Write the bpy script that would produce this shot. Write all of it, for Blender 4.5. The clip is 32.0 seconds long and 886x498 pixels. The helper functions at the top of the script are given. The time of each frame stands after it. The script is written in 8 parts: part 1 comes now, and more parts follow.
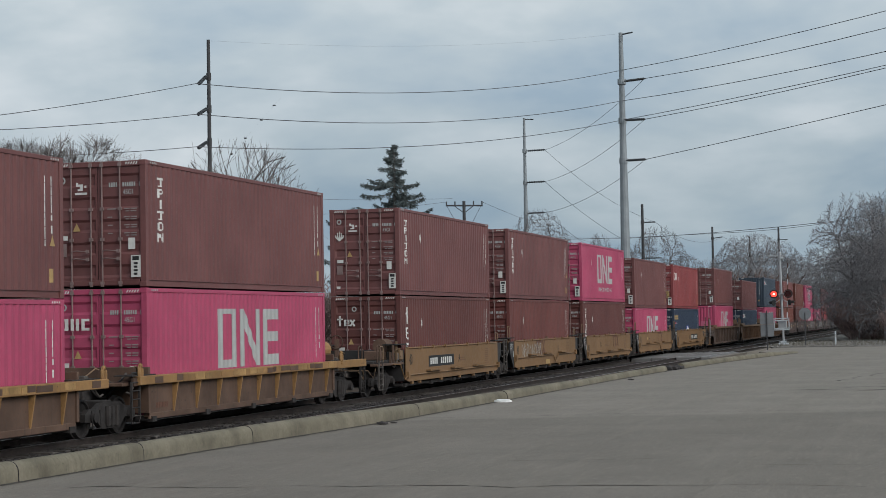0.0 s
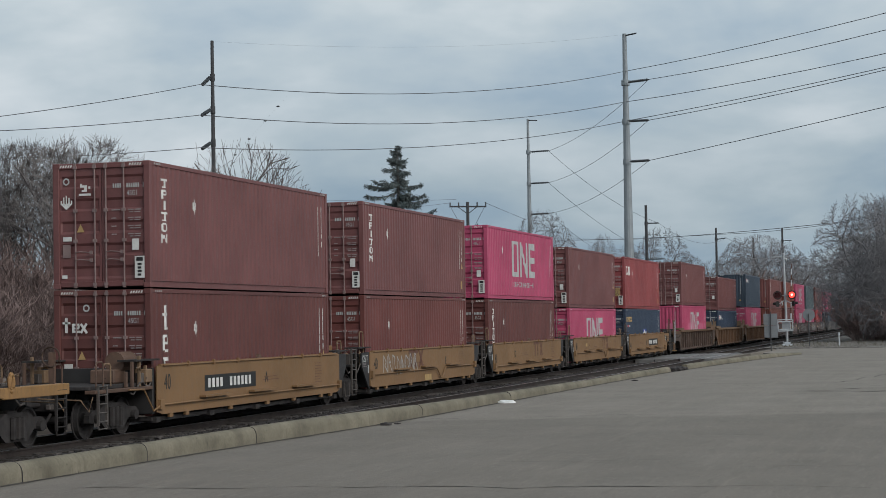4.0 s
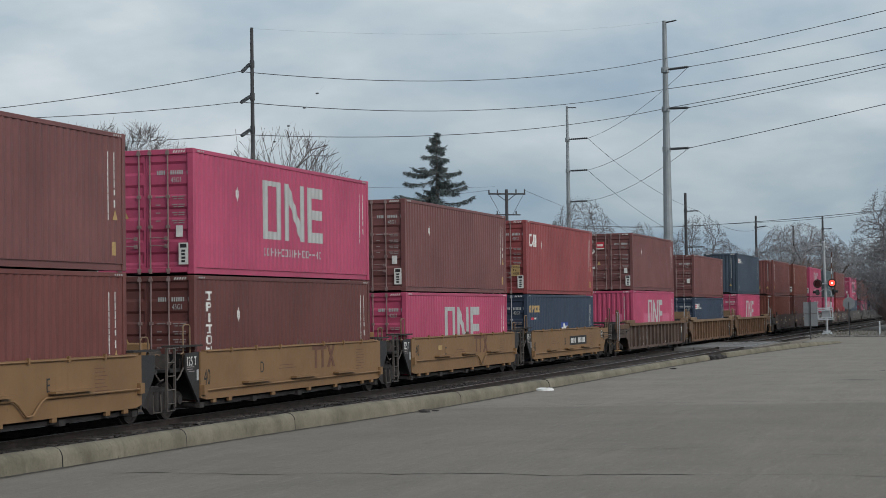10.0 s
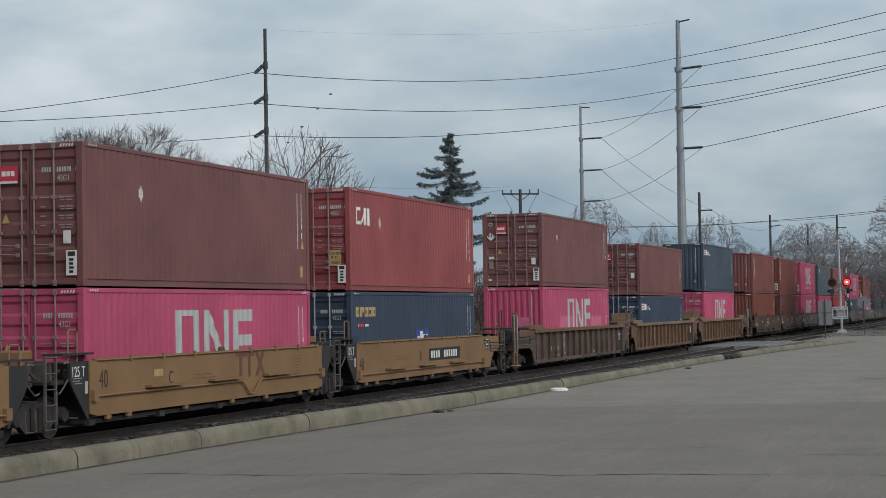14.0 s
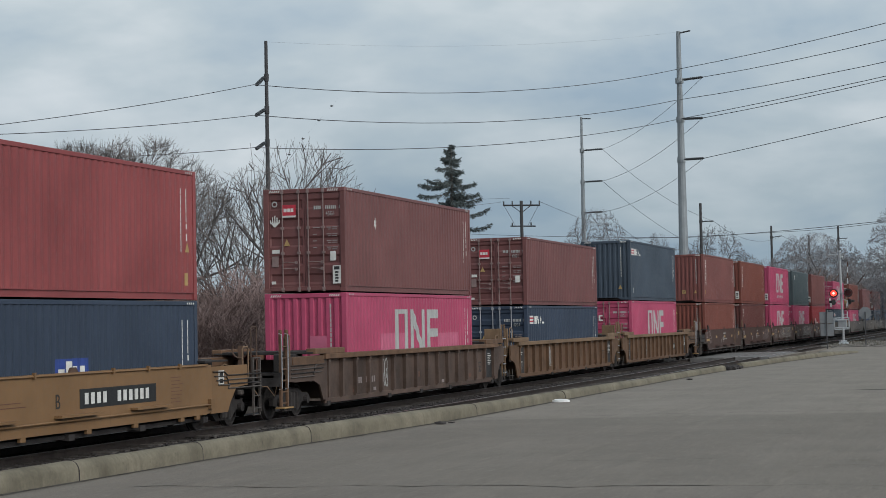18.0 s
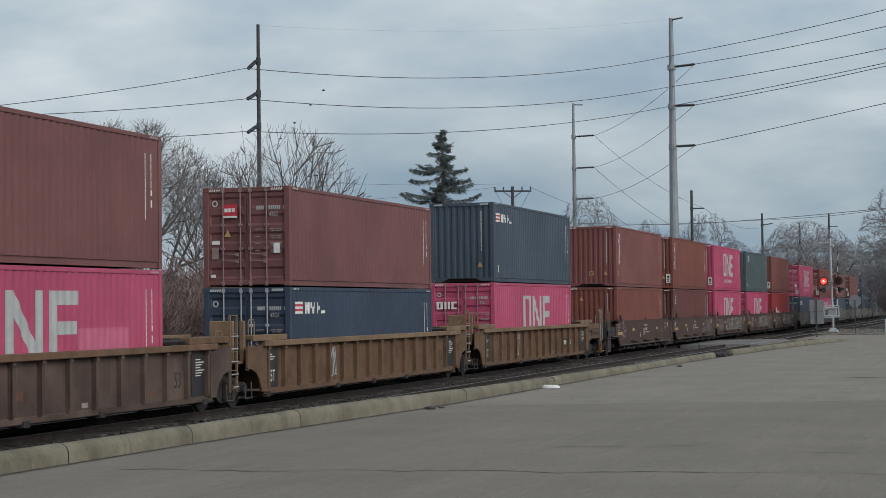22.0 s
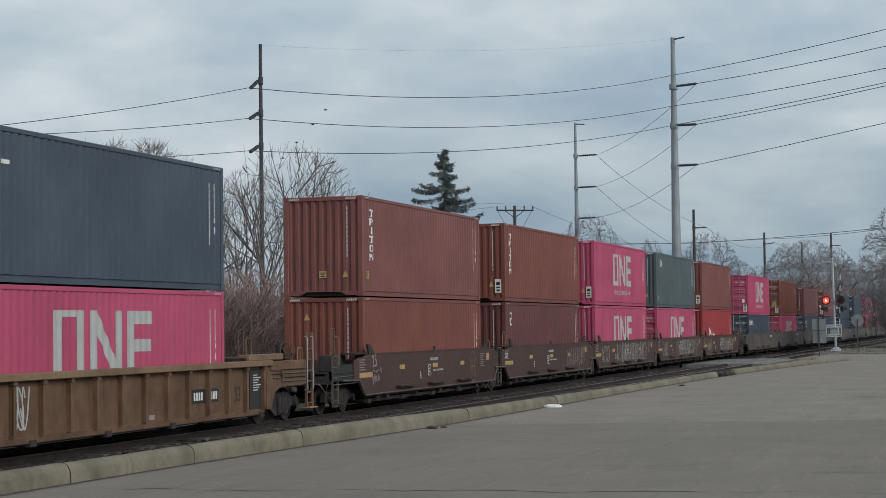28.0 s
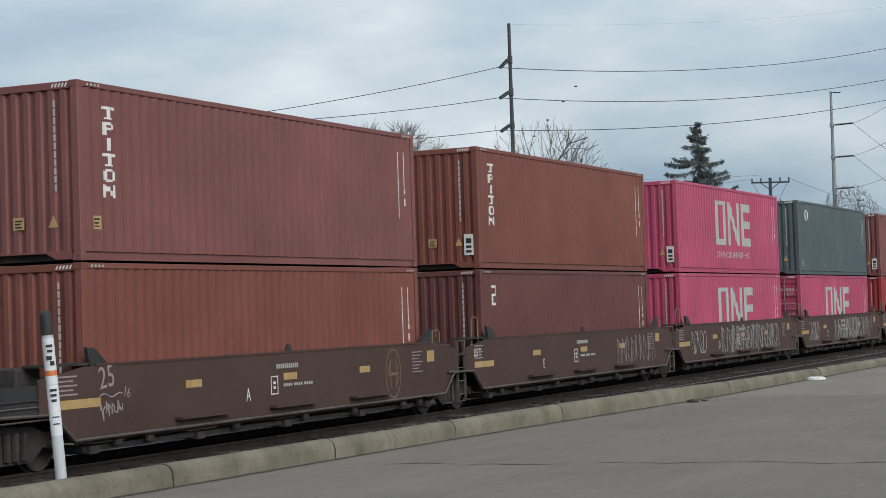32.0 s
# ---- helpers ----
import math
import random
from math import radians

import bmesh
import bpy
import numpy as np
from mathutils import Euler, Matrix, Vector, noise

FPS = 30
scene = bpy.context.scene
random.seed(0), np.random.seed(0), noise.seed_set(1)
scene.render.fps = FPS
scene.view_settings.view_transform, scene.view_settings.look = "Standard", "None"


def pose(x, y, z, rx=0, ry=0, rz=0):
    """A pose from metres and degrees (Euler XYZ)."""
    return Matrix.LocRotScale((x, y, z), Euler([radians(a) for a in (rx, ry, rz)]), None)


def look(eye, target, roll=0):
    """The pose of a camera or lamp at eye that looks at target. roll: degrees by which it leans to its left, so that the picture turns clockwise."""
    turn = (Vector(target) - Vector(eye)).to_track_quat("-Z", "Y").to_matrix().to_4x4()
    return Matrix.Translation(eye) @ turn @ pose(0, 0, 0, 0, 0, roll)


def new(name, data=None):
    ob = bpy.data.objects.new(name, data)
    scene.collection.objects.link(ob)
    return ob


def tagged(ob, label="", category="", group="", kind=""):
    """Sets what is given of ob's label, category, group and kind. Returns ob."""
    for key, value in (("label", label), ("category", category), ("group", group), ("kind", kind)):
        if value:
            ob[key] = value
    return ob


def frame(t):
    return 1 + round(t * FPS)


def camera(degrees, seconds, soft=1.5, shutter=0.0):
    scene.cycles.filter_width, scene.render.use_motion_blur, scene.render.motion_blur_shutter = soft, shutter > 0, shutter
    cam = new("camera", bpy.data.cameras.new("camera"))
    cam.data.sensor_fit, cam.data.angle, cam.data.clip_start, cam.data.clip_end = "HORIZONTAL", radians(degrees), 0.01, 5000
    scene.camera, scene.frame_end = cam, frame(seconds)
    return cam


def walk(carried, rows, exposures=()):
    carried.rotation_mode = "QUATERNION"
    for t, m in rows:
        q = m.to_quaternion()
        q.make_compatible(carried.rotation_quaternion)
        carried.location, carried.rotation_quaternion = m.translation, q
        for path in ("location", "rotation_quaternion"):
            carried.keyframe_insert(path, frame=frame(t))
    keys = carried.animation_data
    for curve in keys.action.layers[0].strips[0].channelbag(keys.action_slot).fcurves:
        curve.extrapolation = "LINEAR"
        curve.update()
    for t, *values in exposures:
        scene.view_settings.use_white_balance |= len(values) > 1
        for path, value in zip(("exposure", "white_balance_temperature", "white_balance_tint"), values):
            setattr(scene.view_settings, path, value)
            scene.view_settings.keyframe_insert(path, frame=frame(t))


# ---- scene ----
# Metres. y runs along the tracks away from the eye, x to its right, z = 0 at the rail heads.
import itertools
from functools import lru_cache

EYE = Vector((0.0, 0.0, 2.346))
TRACK_X = -18.74
SIDING_X = -14.60
ROAD_Z = 0.30


def aim(bearing, rise, lean, dx=0.0, dy=0.0, dz=0.0):
    """A camera pose: degrees left of the track's direction, degrees above level, roll, and the step aside."""
    b, r = radians(bearing), radians(rise)
    ahead = Vector((-math.sin(b) * math.cos(r), math.cos(b) * math.cos(r), math.sin(r)))
    eye = EYE + Vector((dx, dy, dz))
    return look(eye, eye + ahead * 100, lean)


cam = camera(27.38, 32.0, soft=0.55)
walk(cam, [
    (0, aim(15.52, 2.30, -1.05)),
    (0.5, aim(15.46, 2.27, -0.97)),
    (1, aim(15.55, 2.34, -1.23)),
    (1.5, aim(15.62, 2.40, -1.20)),
    (2, aim(15.80, 2.48, -1.41)),
    (2.5, aim(15.81, 2.46, -1.31)),
    (3, aim(15.72, 2.43, -1.19)),
    (3.5, aim(15.62, 2.32, -0.97)),
    (5.5, aim(15.71, 2.41, -1.30)),
    (6, aim(15.70, 2.40, -1.18)),
    (6.5, aim(15.69, 2.36, -1.27)),
    (7, aim(15.78, 2.38, -1.38)),
    (7.5, aim(15.78, 2.29, -1.25)),
    (8, aim(15.88, 2.35, -1.36)),
    (8.5, aim(15.98, 2.40, -1.40)),
    (9, aim(16.04, 2.31, -1.26)),
    (9.5, aim(15.96, 2.12, -0.87)),
    (10, aim(16.86, 1.95, -0.82)),
    (10.5, aim(17.02, 1.98, -0.80)),
    (11, aim(17.16, 2.04, -1.03)),
    (11.5, aim(17.45, 2.04, -1.25)),
    (12, aim(17.52, 2.10, -1.34)),
    (12.5, aim(17.51, 2.06, -1.34)),
    (13, aim(17.40, 1.99, -1.21)),
    (13.5, aim(17.29, 1.93, -1.00)),
    (15.5, aim(17.41, 2.24, -1.10)),
    (16, aim(17.46, 2.28, -1.13)),
    (16.5, aim(17.36, 2.25, -0.97)),
    (17, aim(17.36, 2.33, -1.09)),
    (17.5, aim(17.33, 2.33, -1.12)),
    (18, aim(17.33, 2.33, -1.13)),
    (18.5, aim(17.31, 2.36, -1.05)),
    (19, aim(17.27, 2.31, -0.87)),
    (19.5, aim(17.20, 2.28, -0.85)),
    (20, aim(17.18, 2.30, -0.93)),
    (20.5, aim(17.20, 2.29, -0.93)),
    (21, aim(17.16, 2.22, -0.83)),
    (21.5, aim(17.05, 2.03, -0.91)),
    (22, aim(17.05, 1.86, -0.73)),
    (22.5, aim(17.09, 1.94, -0.70)),
    (23, aim(17.15, 2.09, -0.80)),
    (23.5, aim(17.09, 2.05, -0.70)),
    (24, aim(17.03, 2.10, -0.74)),
    (24.5, aim(17.04, 2.10, -0.71)),
    (25, aim(17.04, 2.13, -0.71)),
    (25.5, aim(17.22, 2.19, -0.90)),
    (27.5, aim(17.21, 2.43, -0.93)),
    (28, aim(17.11, 2.47, -0.75)),
    (28.5, aim(17.11, 2.50, -0.75)),
    (29, aim(17.22, 2.60, -0.81)),
    (29.5, aim(17.32, 2.65, -0.74)),
    (30, aim(17.42, 2.96, -0.96)),
    (30.2, aim(17.41, 2.81, -1.00)),
    (30.4, aim(17.60, 3.03, -0.90)),
    (30.6, aim(17.88, 2.90, -0.80, -0.02, 0.02, -0.01)),
    (30.7, aim(18.53, 2.91, -0.70, -0.05, 0.05, -0.02)),
    (30.8, aim(19.43, 2.85, -0.50, -0.07, 0.07, -0.04)),
    (30.9, aim(20.94, 2.51, -0.30, -0.10, 0.09, -0.05)),
    (31, aim(22.02, 2.13, 0.02, -0.12, 0.12, -0.06)),
    (31.1, aim(22.93, 1.86, -0.60, -0.11, 0.12, -0.08)),
    (31.2, aim(23.29, 1.73, -1.20, -0.10, 0.11, -0.09)),
    (31.3, aim(24.77, 2.44, -2.20, -0.10, 0.11, -0.11)),
    (31.4, aim(24.93, 2.90, -3.20, -0.09, 0.11, -0.13)),
    (31.5, aim(24.67, 2.84, -3.77, -0.08, 0.11, -0.14)),
    (31.6, aim(24.34, 2.16, -2.70, -0.08, 0.11, -0.13)),
    (31.7, aim(24.49, 2.22, -2.20, -0.08, 0.11, -0.12)),
    (31.8, aim(24.67, 2.22, -1.90, -0.09, 0.12, -0.10)),
    (31.9, aim(25.11, 2.01, -1.90, -0.09, 0.12, -0.09)),
    (32, aim(25.09, 1.99, -1.90, -0.09, 0.12, -0.08)),
], [(0, 0.0), (30, 0.0), (31, 0.0), (32, 0.24)])

# ---- light ----
SUN_UP, SUN_TURN = radians(30), radians(119)
world = bpy.data.worlds.new("overcast_sky")
scene.world = world
world.use_nodes = True
wn, wl = world.node_tree.nodes, world.node_tree.links
wn.clear()


def wnode(kind, **values):
    n = wn.new(kind)
    for key, value in values.items():
        n.inputs[key].default_value = value
    return n


w_out, w_bg = wn.new("ShaderNodeOutputWorld"), wn.new("ShaderNodeBackground")
w_sky = wn.new("ShaderNodeTexSky")
w_sky.sky_type, w_sky.sun_disc, w_sky.sun_elevation, w_sky.sun_rotation = "NISHITA", False, SUN_UP, SUN_TURN
w_dim = wn.new("ShaderNodeVectorMath")
w_dim.operation = "SCALE"
w_dim.inputs["Scale"].default_value = 0.085
wl.new(w_sky.outputs[0], w_dim.inputs[0])
w_co = wn.new("ShaderNodeTexCoord")
w_sep = wn.new("ShaderNodeSeparateXYZ")
wl.new(w_co.outputs["Generated"], w_sep.inputs[0])
w_up = wn.new("ShaderNodeMath")
w_up.operation = "MAXIMUM"
w_up.inputs[1].default_value = 0.0
wl.new(w_sep.outputs["Z"], w_up.inputs[0])
w_den = wn.new("ShaderNodeMath")
w_den.inputs[1].default_value = 0.34
wl.new(w_up.outputs[0], w_den.inputs[0])
w_flat = wn.new("ShaderNodeCombineXYZ")
for axis in "XY":
    d = wn.new("ShaderNodeMath")
    d.operation = "DIVIDE"
    wl.new(w_sep.outputs[axis], d.inputs[0])
    wl.new(w_den.outputs[0], d.inputs[1])
    wl.new(d.outputs[0], w_flat.inputs[axis])
w_big = wnode("ShaderNodeTexNoise", Scale=1.7, Detail=5.0, Roughness=0.52, Distortion=0.35)
w_small = wnode("ShaderNodeTexNoise", Scale=6.0, Detail=5.0, Roughness=0.55)
for n in (w_big, w_small):
    wl.new(w_flat.outputs[0], n.inputs["Vector"])
w_sum = wn.new("ShaderNodeMath")
w_sum.operation = "MULTIPLY_ADD"
w_sum.inputs[1].default_value = 0.24
wl.new(w_small.outputs["Fac"], w_sum.inputs[0])
wl.new(w_big.outputs["Fac"], w_sum.inputs[2])
w_ramp = wn.new("ShaderNodeValToRGB")
for e, (pos, col) in zip((w_ramp.color_ramp.elements[0], w_ramp.color_ramp.elements[1], w_ramp.color_ramp.elements.new(0.62), w_ramp.color_ramp.elements.new(0.78)), ((0.36, (0.335, 0.45, 0.56, 1)), (0.86, (0.70, 0.74, 0.755, 1)), (0.52, (0.375, 0.475, 0.565, 1)), (0.66, (0.53, 0.605, 0.65, 1)))):
    e.position, e.color = pos, col
wl.new(w_sum.outputs[0], w_ramp.inputs[0])
w_open = wn.new("ShaderNodeMapRange")
for key, value in (("From Min", 0.34), ("From Max", 0.48), ("To Min", 0.35), ("To Max", 0.95)):
    w_open.inputs[key].default_value = value
wl.new(w_sum.outputs[0], w_open.inputs["Value"])
w_mix = wn.new("ShaderNodeMix")
w_mix.data_type = "RGBA"
wl.new(w_open.outputs[0], w_mix.inputs["Factor"])
wl.new(w_dim.outputs[0], w_mix.inputs["A"])
wl.new(w_ramp.outputs["Color"], w_mix.inputs["B"])
# the cloud deck is thicker, so greyer and dimmer, towards the horizon
w_low = wn.new("ShaderNodeValToRGB")
for e, (pos, col) in zip((w_low.color_ramp.elements[0], w_low.color_ramp.elements[1], w_low.color_ramp.elements.new(0.085), w_low.color_ramp.elements.new(0.125), w_low.color_ramp.elements.new(0.18)), ((0.0, (0.70, 0.75, 0.79, 1)), (0.85, (1.42, 1.42, 1.42, 1)), (0.075, (0.71, 0.755, 0.79, 1)), (0.125, (0.86, 0.885, 0.91, 1)), (0.19, (1.03, 1.025, 1.02, 1)))):
    e.position, e.color = pos, col
wl.new(w_up.outputs[0], w_low.inputs[0])
w_deep = wn.new("ShaderNodeMix")
w_deep.data_type, w_deep.blend_type = "RGBA", "MULTIPLY"
w_deep.inputs["Factor"].default_value = 1.0
wl.new(w_mix.outputs["Result"], w_deep.inputs["A"])
wl.new(w_low.outputs["Color"], w_deep.inputs["B"])
wl.new(w_deep.outputs["Result"], w_bg.inputs["Color"])
w_bg.inputs["Strength"].default_value = 1.03
wl.new(w_bg.outputs[0], w_out.inputs["Surface"])

sun = new("sun", bpy.data.lights.new("sun", "SUN"))
sun.data.energy, sun.data.angle, sun.data.color = 1.95, radians(35), (1.0, 0.985, 0.96)
sun.matrix_world = look(Vector((math.sin(SUN_TURN) * math.cos(SUN_UP), math.cos(SUN_TURN) * math.cos(SUN_UP), math.sin(SUN_UP))) * 90, (0, 0, 0))


# ---- materials ----
def material(name, colour, rough=0.6, metal=0.0, spread=0.18, scale=3.0, bump=0.0, bump_scale=60.0, streak=None, streak_colour=(0.10, 0.05, 0.03), shift=0.0, spec=0.4, scuff=0.0):
    """A worn surface: base colour with broad fading and fine grain; streak adds dirt that runs down it; shift varies it from object to object."""
    m = bpy.data.materials.new(name)
    m.use_nodes = True
    nt = m.node_tree
    n, l = nt.nodes, nt.links
    b = n["Principled BSDF"]
    spot_on = n.new("ShaderNodeVectorMath")
    spot_on.operation = "MULTIPLY_ADD"
    l.new(n.new("ShaderNodeObjectInfo").outputs["Random"], spot_on.inputs[0])
    spot_on.inputs[1].default_value = (0.0, 0.0, 0.0) if name == "curb_concrete" else (37.0, 53.0, 71.0)
    l.new(n.new("ShaderNodeTexCoord").outputs["Object"], spot_on.inputs[2])
    co = spot_on.outputs[0]

    def tex(scl, detail, stretch=None):
        t = n.new("ShaderNodeTexNoise")
        t.inputs["Scale"].default_value, t.inputs["Detail"].default_value, t.inputs["Roughness"].default_value = scl, detail, 0.6
        src = co
        if stretch:
            mp = n.new("ShaderNodeMapping")
            mp.inputs["Scale"].default_value = stretch
            l.new(co, mp.inputs["Vector"])
            src = mp.outputs[0]
        l.new(src, t.inputs["Vector"])
        return t.outputs["Fac"]

    def blend(kind, fac, a, c):
        x = n.new("ShaderNodeMix")
        x.data_type, x.blend_type, x.clamp_factor = "RGBA", kind, True
        for key, v in (("Factor", fac), ("A", a), ("B", c)):
            if hasattr(v, "links"):
                l.new(v, x.inputs[key])
            elif key == "Factor":
                x.inputs[key].default_value = v
            else:
                x.inputs[key].default_value = (*v, 1)
        return x.outputs["Result"]

    def remap(v, a0, a1, b0, b1):
        r = n.new("ShaderNodeMapRange")
        for key, value in (("From Min", a0), ("From Max", a1), ("To Min", b0), ("To Max", b1)):
            r.inputs[key].default_value = value
        l.new(v, r.inputs["Value"])
        return r.outputs[0]

    lo = tuple(c * (1 - spread) for c in colour)
    hi = tuple(min(1, c * (1 + spread) + spread * 0.02) for c in colour)
    broad, fine = tex(scale, 4.0), tex(scale * 14, 5.0)
    c = blend("MIX", remap(broad, 0.3, 0.7, 0, 1), lo, hi)
    c = blend("OVERLAY", 0.35 * min(1, spread * 4), c, fine)
    if streak:
        c = blend("MIX", remap(tex(1.6, 6.0, (1.0, 6.0, 0.35)), 0.56, 0.82, 0, streak), c, streak_colour)
        c = blend("MIX", remap(tex(9.0, 4.0), 0.66, 0.74, 0, streak * 1.2), c, tuple(v * 0.7 for v in streak_colour))
    if scuff:
        pale = tuple(min(1, v * 1.5 + 0.05) for v in colour)
        c = blend("MIX", remap(tex(1.0, 3.0, (1.0, 20.0, 0.9)), 0.69, 0.75, 0, scuff), c, pale)
    if shift:
        info = n.new("ShaderNodeObjectInfo").outputs["Random"]
        hsv = n.new("ShaderNodeHueSaturation")
        l.new(remap(info, 0, 1, 1 - shift, 1 + shift), hsv.inputs["Value"])
        l.new(c, hsv.inputs["Color"])
        c = hsv.outputs[0]
    l.new(c, b.inputs["Base Color"])
    l.new(remap(fine, 0.3, 0.7, max(0.05, rough - 0.1), min(1, rough + 0.1)), b.inputs["Roughness"])
    b.inputs["Metallic"].default_value = metal
    b.inputs["Specular IOR Level"].default_value = spec
    if bump:
        bp = n.new("ShaderNodeBump")
        bp.inputs["Strength"].default_value, bp.inputs["Distance"].default_value = bump, 0.02
        l.new(tex(bump_scale, 5.0), bp.inputs["Height"])
        l.new(bp.outputs[0], b.inputs["Normal"])
    return m


def paint(name, colour, streak=0.22, rough=0.5):
    return material(name, colour, rough, 0.0, 0.15, 0.45, 0.05, 25.0, streak, tuple(c * 0.45 + 0.02 for c in colour), 0.0, 0.35, 0.16)


